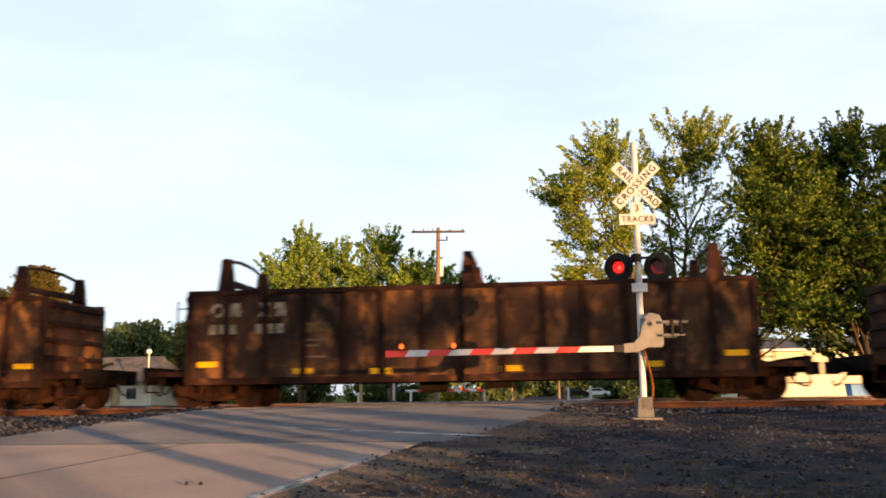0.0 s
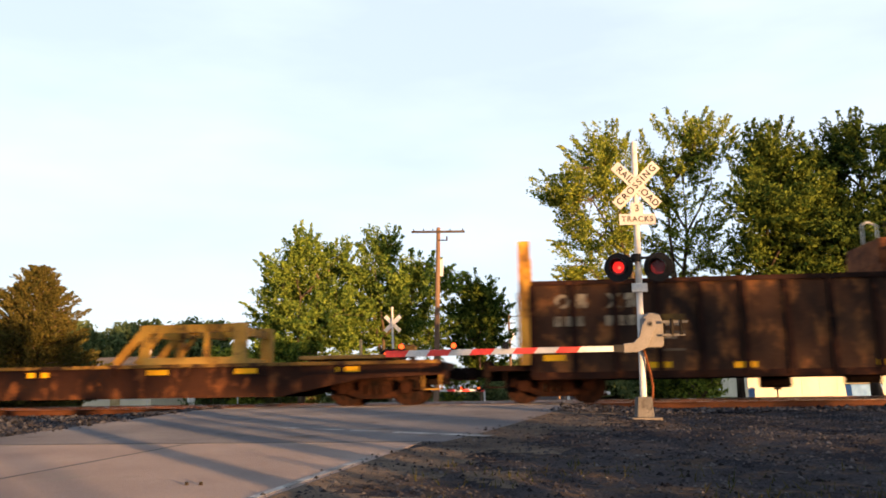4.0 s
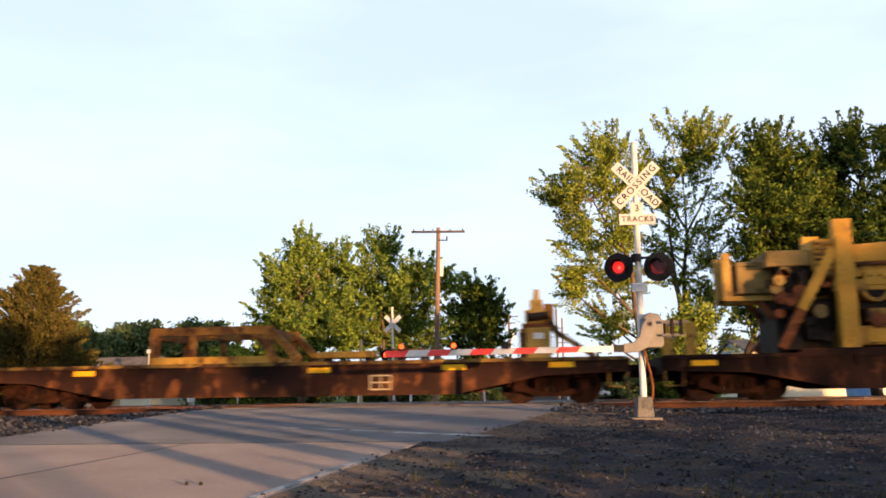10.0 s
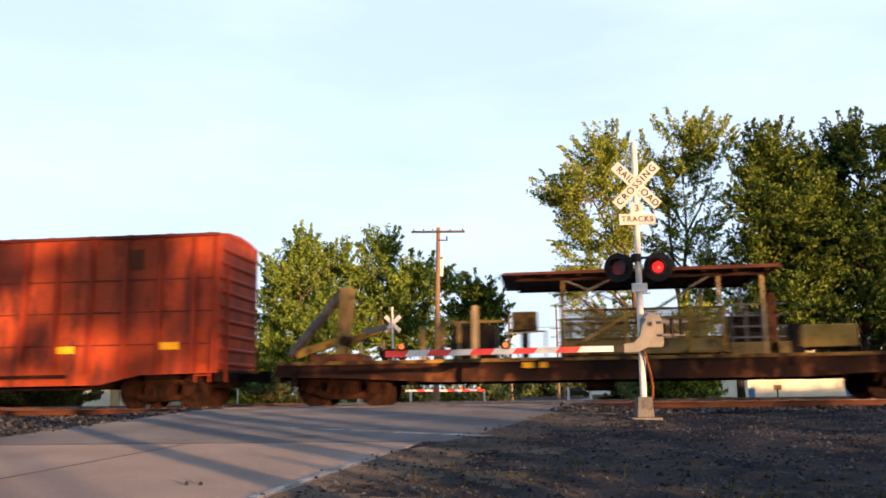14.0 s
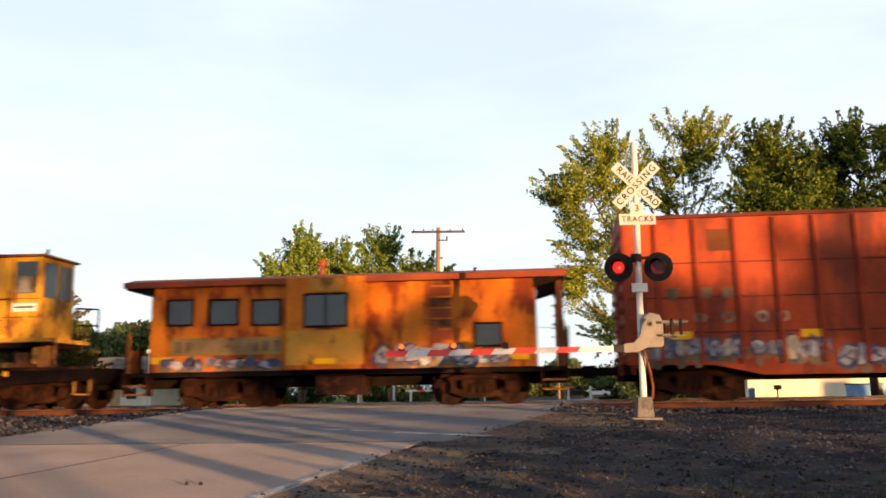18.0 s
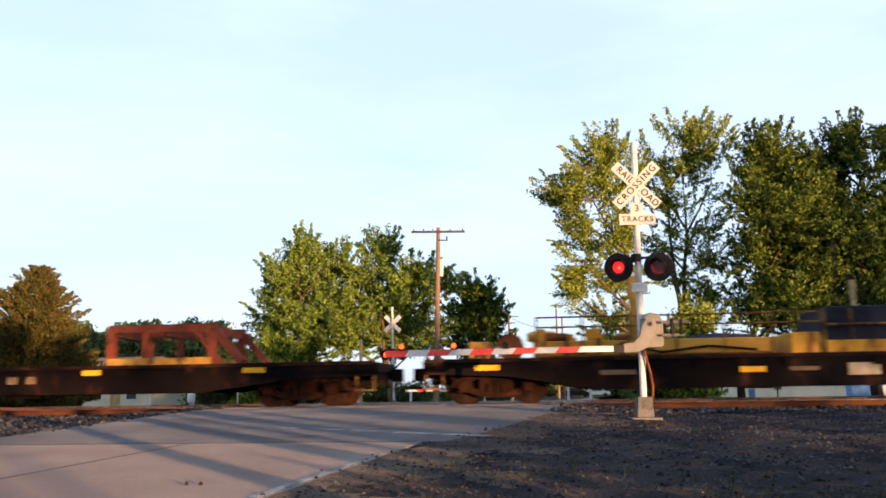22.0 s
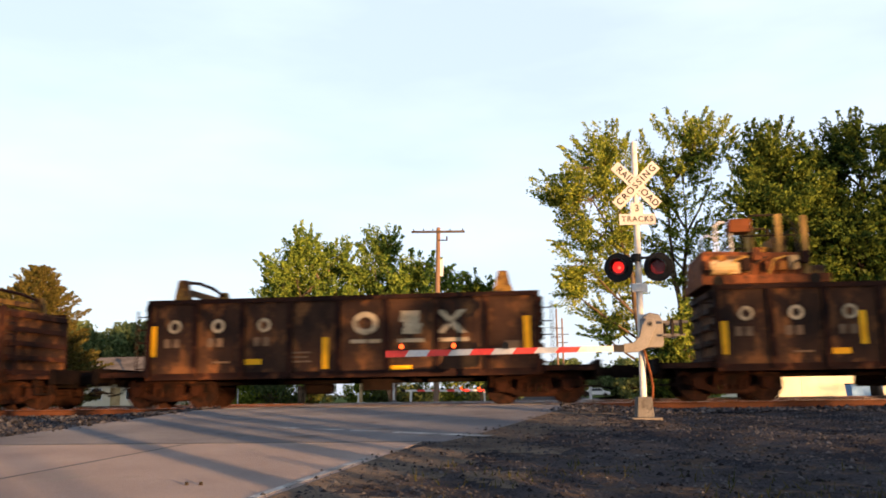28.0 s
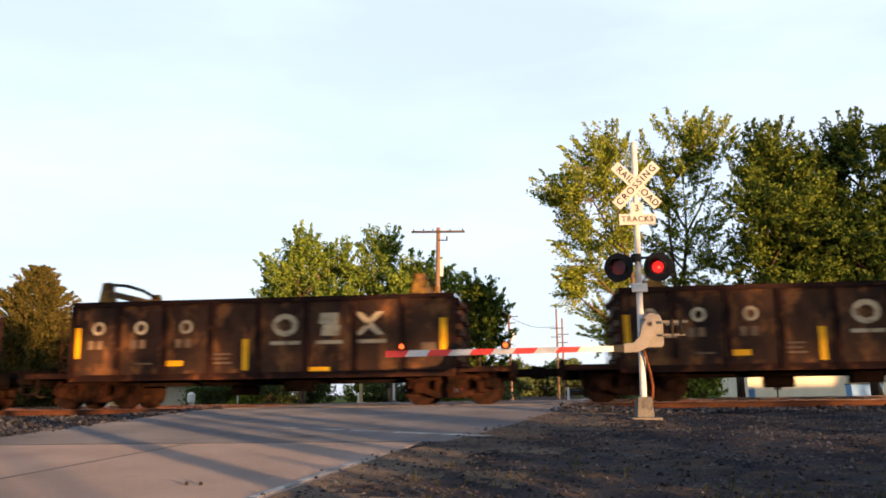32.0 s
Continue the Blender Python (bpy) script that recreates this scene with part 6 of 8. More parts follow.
winch_post("rusty clamp machine on yellow pedestals", F1, -7.05, -1)
wb = load("control_box", "yellow control box raised on a thin post", F1, -5.9, "control box")
part("post", M().box(-0.33, -0.22, -0.55, -0.45, 1.172, 2.0), GALV, wb)
part("base", M().box(-0.5, 0.0, -0.7, -0.3, 1.172, 1.2), DARKM, wb)
part("box", M().box(-0.45, 0.45, -0.9, -0.1, 1.97, 2.78), PALEY, wb, "faded yellow box", bevel=0.03)
deck_box("low yellow tool box on a flat car", F1, -4.95, 0.85, 1.19, 1.50, YELD)
deck_box("flat brown timber stack on a flat car", F1, 6.3, 2.6, 1.17, 1.40, TAN, -0.6, 0.9)
deck_box("small yellow-brown box on a flat car", F1, 8.1, 0.45, 1.17, 1.62, YELD, -1.2, -0.6)
cradle("yellow-brown steel frame with a raking brace on a flat car", F3, -2.05, 3.4, 1.17, 2.22, YEL, YRUST, 1)
winch_post("rusty clamp machine on yellow pedestals", F3, 7.0, 1)
deck_box("low yellow tool box on a flat car", F3, 1.78, 1.55, 1.17, 1.46, YEL)
deck_box("small yellow tool box on a flat car", F3, 3.55, 0.9, 1.17, 1.5, YELD)
cradle("yellow and rust-red steel frame with a raking brace", F7, -7.75, 3.3, 1.17, 2.24, YEL, YRUST, 1)
cradle("yellow and rust-red steel frame with a raking brace", F7, 3.75, 3.0, 1.17, 2.32, YEL, REDFR, 1)
f7 = [ob for ob, u in MOVERS if abs(u - F7) < 0.01][0]
bars(f7, [(-3.83 + k * 0.30, 0.68, 0.16 + 0.02 * (k % 3), 0.30) for k in range(10)], -1.576, LETYEL, "yellow lettering block")
bars(f7, [(-0.5, 0.72, 0.3, 0.2), (0.05, 0.72, 0.3, 0.2)], -1.576, LETDIM, "worn data block")
f3 = [ob for ob, u in MOVERS if abs(u - F3) < 0.01][0]
for z in (0.42, 0.60, 0.78):
    bars(f3, [(2.52, z, 0.58, 0.035)], -1.576, LETTER, "pale stencilled lines")
bars(f3, [(2.52, 0.42, 0.035, 0.39), (2.80, 0.42, 0.03, 0.39), (3.07, 0.42, 0.035, 0.39)], -1.576, LETTER, "pale stencilled lines")
f5 = [ob for ob, u in MOVERS if abs(u - F5) < 0.01][0]
bars(f5, [(1.5, 0.62, 0.75, 0.3)], -1.576, LETTER, "pale stencilled panel")
bars(f5, [(-4.6, 0.72, 0.9, 0.12), (0.1, 0.75, 0.7, 0.1)], -1.576, LETDIM, "worn data lines")


def track_machine(u):
    """The large yellow machine: cab, hood and walkway on posts, with roller heads and raking braces."""
    ob = load("track_machine", "large yellow track-renewal machine with cab and railings", u, 0.0, "machinery")
    rng = random.Random(3)
    for s in (-1.3, 1.3):
        part("main_beam", M().box(-4.6, 2.56, s - 0.12, s + 0.12, 2.74, 3.02), YEL, ob, "long yellow main beam", bevel=0.01)
        part("main_beam", M().box(2.562, 6.84, s - 0.11, s + 0.11, 2.70, 2.98), RUSTY, ob, "rusty end of the main beam", bevel=0.01)
        for x, zt, w in ((-4.32, 4.60, 0.44), (-1.99, 4.02, 0.42)):
            part("post", M().box(x - w / 2, x + w / 2, s - 0.16, s + 0.16, 1.30, zt), HOOD if x < -3 else YEL, ob, "stout yellow post", bevel=0.015)
        for x, w, ma in ((0.75, 0.26, YELD), (2.36, 0.26, YEL), (5.0, 0.24, YELD), (6.6, 0.20, RUSTY)):
            part("leg", M().box(x - w / 2, x + w / 2, s - 0.11, s + 0.11, 1.30, 2.74), ma, ob, "stained yellow leg", bevel=0.01)
        e = s + (-0.03 if s < 0 else 0.03)
        for p, q, w, ma in (((-4.55, 3.85), (-5.45, 2.3), 0.24, HOOD), ((-5.45, 2.3), (-6.0, 1.32), 0.22, RUSTY), ((-1.8, 3.62), (-0.35, 1.34), 0.26, YEL), ((1.1, 1.36), (2.25, 2.55), 0.18, YEL), ((5.1, 1.35), (6.5, 2.65), 0.16, PALEY), ((5.1, 2.6), (6.45, 1.4), 0.14, RUSTY)):
            part("brace", M().beam((p[0], e, p[1]), (q[0], e, q[1]), w, 0.16), ma, ob, "raking yellow brace")
        part("track_beam", M().box(-5.6, 6.84, s - 0.2, s + 0.2, 1.172, 1.30), GRIB, ob, "dark rusty runner beam")
    # roller heads on the left half
    part("upper_box", M().prism([(-4.08, 3.46), (-2.22, 3.52), (-2.22, 4.03), (-4.08, 3.93)], -1.38, 1.35), HOOD, ob, "yellow upper housing", bevel=0.03)
    part("housing_lip", M().box(-4.08, -2.22, -1.42, -1.38, 3.40, 3.47), RUSTY, ob, "rusty lower lip")
    part("roller_carrier", M().box(-4.08, -2.22, -1.30, 1.3, 3.10, 3.40), YEL, ob, "yellow roller carrier", bevel=0.02)
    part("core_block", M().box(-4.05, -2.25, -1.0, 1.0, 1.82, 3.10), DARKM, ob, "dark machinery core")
    for x in (-3.62, -2.75):
        part("roller_block", M().box(x - 0.24, x + 0.24, -1.44, -1.2, 2.86, 3.22), HOOD, ob, bevel=0.02)
        part("roller_bolt", M().cyl((x - 0.12, -1.44, 3.1), (x - 0.12, -1.46, 3.1), 0.035, 0.03, 8), DARKM, ob)
        part("roller_bolt", M().cyl((x + 0.12, -1.44, 3.1), (x + 0.12, -1.46, 3.1), 0.035, 0.03, 8), DARKM, ob)
        arc = [math.pi + math.pi * k / 10 for k in range(11)]
        cup = M().prism([(x + 0.38 * math.cos(a), 2.82 + 0.38 * math.sin(a)) for a in arc] + [(x + 0.29 * math.cos(a), 2.82 + 0.29 * math.sin(a)) for a in reversed(arc)], -1.45, -1.1)
        part("roller_cup", cup, YEL, ob, "curved roller guard")
        part("roller", M().cyl((x, -1.1, 2.8), (x, -1.38, 2.8), 0.26, 0.26, 20), DARKM, ob, "dark guide roller")
        part("roller_block", M().box(x - 0.26, x + 0.26, -1.42, -1.1, 1.95, 2.28), YELD, ob, bevel=0.02)
        part("roller", M().cyl((x, -1.1, 1.98), (x, -1.46, 1.98), 0.2, 0.2, 18), RUSTY, ob, "rusty guide roller")
    part("roller_beam", M().box(-4.1, -2.2, -1.25, 1.25, 2.30, 2.42), DARKM, ob)
    part("lower_box", M().box(-4.1, -2.25, -1.4, 1.4, 1.36, 1.84), YEL, ob, "yellow lower housing", bevel=0.03)
    part("lower_plate", M().box(-3.9, -3.3, -1.43, -1.4, 1.42, 1.76), HOOD, ob, bevel=0.01)
    part("lower_plate", M().box(-3.05, -2.45, -1.43, -1.4, 1.42, 1.76), YELD, ob, bevel=0.01)
    # engine end
    part("engine_bay", M().box(-5.95, -4.6, -1.1, 1.2, 2.72, 3.70), DARKM, ob, "dark engine block", bevel=0.05)
    part("engine_hood", M().box(-6.2, -5.05, -1.2, 1.1, 3.44, 3.86), TAN, ob, "tan engine hood", bevel=0.03)
    part("radiator_box", M().box(-5.05, -4.56, -1.34, -0.4, 3.30, 4.10), YEL, ob, "yellow radiator box", bevel=0.02)
    for i in range(5):
        part("louvre", M().box(-5.02, -4.58, -1.39, -1.34, 3.40 + i * 0.14, 3.46 + i * 0.14), YELD, ob)
    for yy in (-0.62, 0.42):
        part("end_guard", M().box(-7.20, -6.98, yy, yy + 0.24, 2.62, 3.92), PALEY, ob, "faded yellow end guard", bevel=0.02)
        part("carrier_beam", M().box(-7.16, -5.9, yy, yy + 0.2, 2.62, 2.76), PALEY, ob, "faded yellow carrier beam")
        part("strut", M().beam((-6.3, yy + 0.1, 2.64), (-5.6, yy + 0.1, 1.6), 0.14, 0.12), RUSTY, ob, "rusty strut")
    part("cooler", M().box(-6.85, -5.95, -0.7, 0.75, 2.80, 3.66), TAN, ob, "tan cooler housing", bevel=0.03)
    part("cooler_seam", M().box(-6.8, -6.0, -0.71, -0.70, 3.52, 3.55), YELD, ob)
    part("cooler_grille", M().box(-6.88, -6.85, -0.6, 0.65, 2.9, 3.58), DARKM, ob, "dark grille")
    for x, z, r in ((-5.95, 3.05, 0.14), (-5.7, 2.55, 0.17), (-6.0, 2.2, 0.12)):
        part("filter", M().cyl((x, -1.4, z), (x, -1.05, z), r, r, 14), PALEY if z > 3 else RUSTY, ob, "round filter")
    for i in range(20):
        x, z = rng.uniform(-6.1, -4.7), rng.uniform(1.4, 3.3)
        r = rng.uniform(0.08, 0.19)
        m = M().cyl((x, -1.32, z), (x, -1.0, z), r, r * 0.8, 12) if i % 2 else M().box(x - r, x + r, -1.30, -1.0, z - r, z + r)
        part("engine_part", m, (DARKM, RUSTY, DARKM, TAN)[i % 4], ob)
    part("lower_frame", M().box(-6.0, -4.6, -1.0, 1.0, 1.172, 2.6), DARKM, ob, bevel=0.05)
    # hood, with its emblem and letter blocks
    part("hood", M().box(-1.12, 2.50, -1.4, 1.4, 3.24, 4.22), HOOD, ob, "smooth yellow engine hood", bevel=0.035)
    part("hood_sill", M().box(-1.2, 2.56, -1.36, 1.36, 3.02, 3.24), RUSTY, ob, "dark rusty hood sill")
    part("valve_box", M().box(-1.78, -1.2, -1.3, 1.3, 3.10, 4.06), YELD, ob, "brown-stained valve box", bevel=0.03)
    part("valve_plate", M().box(-1.70, -1.30, -1.33, -1.3, 3.5, 3.95), YEL, ob, bevel=0.01)
    for z in (3.10, 3.19):
        part("pipe", M().tube([(-1.0, -1.42, z), (2.5, -1.42, z - 0.01)], 0.035), DARKM, ob, "dark pipe")
    part("emblem", M().box(-0.78, -0.40, -1.408, -1.40, 3.72, 4.05), GREENL, ob, "small green emblem")
    part("emblem_line", M().box(-0.72, -0.46, -1.412, -1.408, 3.86, 3.91), WHITE, ob)
    for k in range(4):
        part("lettering_block", M().box(0.42 + k * 0.2, 0.56 + k * 0.2, -1.408, -1.40, 3.66, 3.90), RUSTY, ob)
    part("lettering_block", M().box(0.52, 1.12, -1.408, -1.40, 3.40, 3.54), DARKM, ob)
    part("hood_seam", M().box(1.55, 1.57, -1.406, -1.40, 3.26, 4.18), YELD, ob)
    # cab
    part("cab_base", M().box(0.02, 1.36, -1.22, 0.97, 4.22, 4.56), RUSTY, ob, "rusty cab base", bevel=0.01)
    for x in (0.03, 1.32):
        for y in (-1.2, 0.95):
            part("cab_pillar", M().box(x - 0.03, x + 0.03, y - 0.03, y + 0.03, 4.56, 5.3), YELD if x > 1 else GRIB, ob)
    for y in (-1.2, 0.95):
        part("cab_pane", M().box(0.06, 1.29, y - 0.004, y + 0.004, 4.57, 5.28), CABGLASS, ob, "dusty cab window pane")
    for x in (0.03, 1.32):
        part("cab_pane", M().box(x - 0.004, x + 0.004, -1.17, 0.92, 4.57, 5.28), CABGLASS, ob, "dusty cab window pane")
    part("cab_roof", M().box(-0.06, 1.44, -1.34, 1.08, 5.30, 5.36), RUSTY, ob, "rusty cab roof", bevel=0.015)
    part("cab_seat", M().box(0.4, 0.9, -0.5, 0.1, 4.56, 4.85).box(0.3, 0.42, -0.5, 0.1, 4.85, 5.15), DARKM, ob)
    part("cab_step", M().box(0.05, 0.52, -1.42, -1.22, 4.24, 4.50), CREAM, ob, "pale step box", bevel=0.02)
    # walkway with railings and small machinery
    part("walkway", M().box(2.56, 6.84, -1.42, 1.42, 2.98, 3.16), YEL, ob, "yellow walkway edge", bevel=0.01)
    for s in (-1.38, 1.38):
        for z in (3.62, 4.16):
            part("rail_bar", M().tube([(2.6, s, z), (6.7, s, z)], 0.028), YEL, ob, "yellow railing bar")
        for x, w in ((2.62, 0.07), (3.45, 0.03), (4.15, 0.06), (4.85, 0.07), (5.35, 0.06), (6.0, 0.03)):
            part("rail_post", M().box(x - w, x + w, s - 0.03, s + 0.03, 3.16, 4.22), YEL if x < 3 else YELD, ob)
    part("hand_rail", M().tube([(2.6, -1.1, 4.24), (2.62, -1.1, 4.50), (4.2, -1.1, 4.48), (5.2, -1.1, 4.30)], 0.02), YELD, ob, "thin yellow hand rail")
    part("engine_housing", M().box(2.7, 6.45, -0.7, 0.9, 3.16, 3.78), DARKM, ob, "dark engine housing", bevel=0.03)
    for i in range(26):
        x = rng.uniform(2.8, 6.4)
        w, h = rng.uniform(0.06, 0.2), rng.uniform(0.15, 0.85)
        y = rng.uniform(-1.2, -0.6)
        m = M().cyl((x, y, 3.16), (x, y, 3.16 + h), w, w * 0.9, 12) if i % 4 == 1 else M().box(x - w, x + w, y - 0.15, y + 0.15, 3.16, 3.16 + h)
        part("equipment_box", m, (DARKM, YELD, DARKM, RUSTY, GRIB, PALEY)[i % 6], ob, bevel=0.015)
    part("red_can", M().cyl((2.86, -1.1, 3.66), (2.86, -1.1, 4.02), 0.13, 0.13, 14), DEADRED, ob, "small red can")
    part("white_jug", M().cyl((3.16, -1.1, 3.62), (3.16, -1.1, 3.95), 0.12, 0.07, 14), WHITE, ob, "small white jug")
    part("can_shelf", M().box(2.7, 3.4, -1.25, -0.9, 3.60, 3.66), DARKM, ob)
    part("top_box", M().box(4.22, 4.72, -0.9, 0.2, 3.78, 4.34), PALEY, ob, "yellow top box", bevel=0.03)
    part("end_post", M().box(6.58, 6.84, -1.5, -1.2, 3.16, 4.55), HOOD, ob, "stout yellow end post", bevel=0.02)
    part("end_panel", M().box(6.72, 6.84, -1.2, 0.2, 3.16, 4.30), YELD, ob, "yellow end panel")
    for x, r in ((6.2, 0.33), (5.55, 0.30)):
        part("oil_drum", M().cyl((x, -0.85, 3.16), (x, -0.85, 4.12), r, r, 18), NAVY, ob, "dark drum")
    part("hose_loop", M().tube([(5.6, -0.6, 4.0), (5.7, -0.6, 4.35), (6.0, -0.6, 4.48), (6.4, -0.6, 4.42), (6.6, -0.6, 4.1)], 0.025), DARKM, ob)
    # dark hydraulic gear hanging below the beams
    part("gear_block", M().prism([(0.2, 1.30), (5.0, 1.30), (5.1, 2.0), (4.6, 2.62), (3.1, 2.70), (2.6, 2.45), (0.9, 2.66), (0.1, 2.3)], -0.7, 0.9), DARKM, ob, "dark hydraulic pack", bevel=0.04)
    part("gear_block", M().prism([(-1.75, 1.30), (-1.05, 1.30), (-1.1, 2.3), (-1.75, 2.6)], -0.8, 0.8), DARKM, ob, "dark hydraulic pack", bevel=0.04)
    part("tank", M().cyl((2.9, -0.65, 1.75), (4.7, -0.65, 1.75), 0.36, 0.36, 18), DARKM, ob, "dark round tank")
    for i in range(26):
        x = rng.uniform(-0.2, 4.9)
        z = rng.uniform(1.36, 2.55)
        m = M().box(x - 0.16, x + 0.2, -1.0, -0.68, z - 0.1, z + 0.14) if i % 2 else M().cyl((x - 0.35, -0.95, z), (x + 0.35, -0.95, z + rng.uniform(-0.2, 0.2)), 0.07, 0.07, 10)
        part("hydraulic_part", m, (DARKM, RUSTY, GRIB, YELD, DARKM)[i % 5], ob)
    part("exhaust", M().cyl((-1.62, -0.6, 4.02), (-1.42, -0.6, 4.46), 0.075, 0.075, 10), DARKM, ob, "dark exhaust stub")
    return ob


track_machine(F2)
for x, h in ((-8.80, 2.12), (-8.2, 2.05), (7.75, 2.1), (8.3, 2.05)):
    st = load("stake", "yellow timber stake standing on a flat car", F2, x, "stake", "stakes on the flat car")
    part("timber", M().box(-0.13, 0.13, -1.1, -0.85, 1.172, h), YEL, st, bevel=0.01)


def shelter(u):
    ob = load("work_shelter", "open work shelter with dark roof over a tan mesh cage", u, 0.0, "shelter")
    part("roof", M().prism([(-3.25, 3.34), (3.92, 3.36), (3.86, 3.45), (-3.15, 3.41)], -1.75, 1.75), ROOFRED, ob, "dark red-brown sheet roof")
    for i in range(9):
        part("roof_purlin", M().box(-2.8 + i * 0.79, -2.72 + i * 0.79, -1.7, 1.7, 3.28, 3.35), GRIB, ob)
    for x in (-1.6, 2.4, 3.5):
        for s in (-1.3, 1.3):
            part("roof_post", M().box(x - 0.03, x + 0.03, s - 0.03, s + 0.03, 1.172, 3.3), CREAM if x > 2 else TAN, ob)
    for s in (-1.3, 1.3):
        part("roof_rail", M().box(-2.85, 3.6, s - 0.05, s + 0.05, 3.22, 3.30), GRIB, ob)
        for p, q in (((-1.6, 3.25), (0.25, 2.42)), ((0.8, 2.42), (2.2, 3.25)), ((-0.3, 3.25), (-1.6, 2.6))):
            part("brace", M().beam((p[0], s, p[1]), (q[0], s, q[1]), 0.04, 0.04), BASEC, ob, "thin pale brace")
        part("cage_panel", M().box(-1.67, 2.5, s * 1.1 - 0.012, s * 1.1 + 0.012, 1.25, 1.62), TAN, ob, "tan sheet panel")
        for z in (1.27, 1.64, 2.04, 2.40):
            part("cage_rail", M().box(-1.7, 2.55, s * 1.1 - 0.035, s * 1.1 + 0.035, z - 0.03, z + 0.03), YELD, ob)
        grid = M()
        for k in range(70):
            x = -1.66 + k * 0.06
            grid.box(x, x + 0.026, s * 1.1 - 0.006, s * 1.1 + 0.006, 1.62, 2.40)
        for k in range(12):
            grid.box(-1.66, 2.5, s * 1.1 - 0.009, s * 1.1 + 0.009, 1.66 + k * 0.06, 1.675 + k * 0.06)
        tagged(part("cage_mesh", grid.mesh("cage_mesh", TAN, False), None, ob), kind="stuff")
        e = s * 1.1 + (-0.045 if s < 0 else 0.045)
        for p, q in (((-1.64, 1.3), (0.23, 2.36)), ((0.62, 2.36), (1.75, 1.45))):
            part("cage_brace", M().beam((p[0], e, p[1]), (q[0], e, q[1]), 0.06, 0.03), YEL, ob)
        for x in (-1.62, 0.0, 0.5, 1.6, 2.46):
            part("cage_post", M().box(x - 0.03, x + 0.03, e - 0.02, e + 0.02, 1.25, 2.42), YEL, ob)
    for s in (-1.25, 1.25):
        for x in (2.66, 3.05, 3.45):
            part("rack_post", M().box(x - 0.025, x + 0.025, s - 0.025, s + 0.025, 1.172, 2.50), BASEC, ob, "grimy rack post")
        for z in (1.62, 1.9, 2.18, 2.47):
            part("rack_bar", M().box(2.64, 4.05, s - 0.02, s + 0.02, z - 0.022, z + 0.022), BASEC, ob, "grimy rack bar")
    part("rack_panel", M().box(2.7, 4.0, -0.3, -0.27, 1.5, 2.25), DARKM, ob, "dark back panel")
    part("battery_box", M().box(4.15, 4.45, -1.2, -0.8, 1.172, 1.95), DARKM, ob, "dark battery box", bevel=0.02)
    part("side_bench", M().box(2.6, 4.1, -1.3, 0.9, 1.172, 1.5), TAN, ob, "tan bench", bevel=0.02)
    part("cage_floor", M().box(-1.7, 2.55, -1.2, 1.2, 1.18, 1.27), YELD, ob)
    part("seat_box", M().box(-3.0, -2.3, -1.0, -0.2, 1.95, 2.45), YELD, ob, "yellow seat", bevel=0.03)
    part("seat_post", M().box(-2.75, -2.55, -0.7, -0.5, 1.172, 1.95), DARKM, ob)
    part("console", M().box(-4.6, -3.4, -1.2, 0.4, 1.172, 2.1), DARKM, ob, bevel=0.03)
    for x in (-4.84, -4.4):
        part("frame_post", M().box(x - 0.05, x + 0.05, -1.25, -1.13, 1.172, 2.15), TAN, ob)
    part("frame_bar", M().box(-4.9, -3.2, -1.25, -1.15, 2.15, 2.22), TAN, ob)
    part("mast_post", M().box(-4.05, -3.88, -1.3, -1.12, 1.172, 2.62), CREAM, ob, "pale post with white top")
    part("seat_rail", M().tube([(-3.1, -1.2, 1.172), (-3.1, -1.2, 1.85), (-2.1, -1.2, 1.9), (-2.1, -1.2, 1.172)], 0.025), CREAM, ob, "pale bent rail")
    part("mast_post", M().box(3.62, 3.8, -1.3, -1.1, 1.172, 2.75), RUSTY, ob, "rusty post")
    part("motor", M().box(2.8, 3.5, -1.2, -0.4, 1.172, 1.75).cyl((3.0, -0.8, 1.75), (3.0, -0.8, 2.1), 0.18, 0.12, 12), DARKM, ob, bevel=0.02)
    return ob


shelter(F4 + 0.2)
cr = load("small_crane", "small rusty crane with folded boom on a flat car", F4, -7.55, "crane")
part("base", M().box(-0.7, 0.7, -1.3, 0.3, 1.172, 1.4), RUSTY, cr, bevel=0.03)
part("column", M().prism([(-0.02, 1.38), (0.20, 1.38), (0.40, 3.22), (0.06, 3.22)], -1.2, -0.6), TAN, cr, "leaning tan column", bevel=0.02)
part("boom", M().beam((-1.35, -0.9, 1.4), (0.14, -0.9, 3.2), 0.20, 0.26), BASEC, cr, "grey folded boom")
part("boom_edge", M().beam((-1.28, -1.04, 1.36), (0.20, -1.04, 3.12), 0.05, 0.03), RUSTY, cr)
part("jib", M().beam((0.2, -0.9, 1.72), (1.15, -0.9, 2.05), 0.18, 0.22), YEL, cr, "short yellow jib")
part("jib_head", M().beam((0.75, -0.95, 2.0), (1.35, -0.95, 2.14), 0.16, 0.2), BASEC, cr, "grey jib head")
part("strut", M().beam((-1.2, -0.9, 1.42), (-0.1, -0.9, 1.74), 0.22, 0.2), YEL, cr, "yellow strut")
part("pivot", M().cyl((0.2, -1.24, 1.75), (0.2, -0.56, 1.75), 0.14, 0.14, 14), DARKM, cr)
bx = load("fuel_tank", "tan rectangular fuel tank on a low stand", F4, 5.25, "tank")
part("tank", M().box(-0.75, 0.75, -1.2, 0.6, 1.34, 1.92), PALEY, bx, bevel=0.03)
for s in (-1, 1):
    part("leg", M().box(s * 0.6 - 0.05, s * 0.6 + 0.05, -1.15, 0.55, 1.172, 1.34), DARKM, bx)
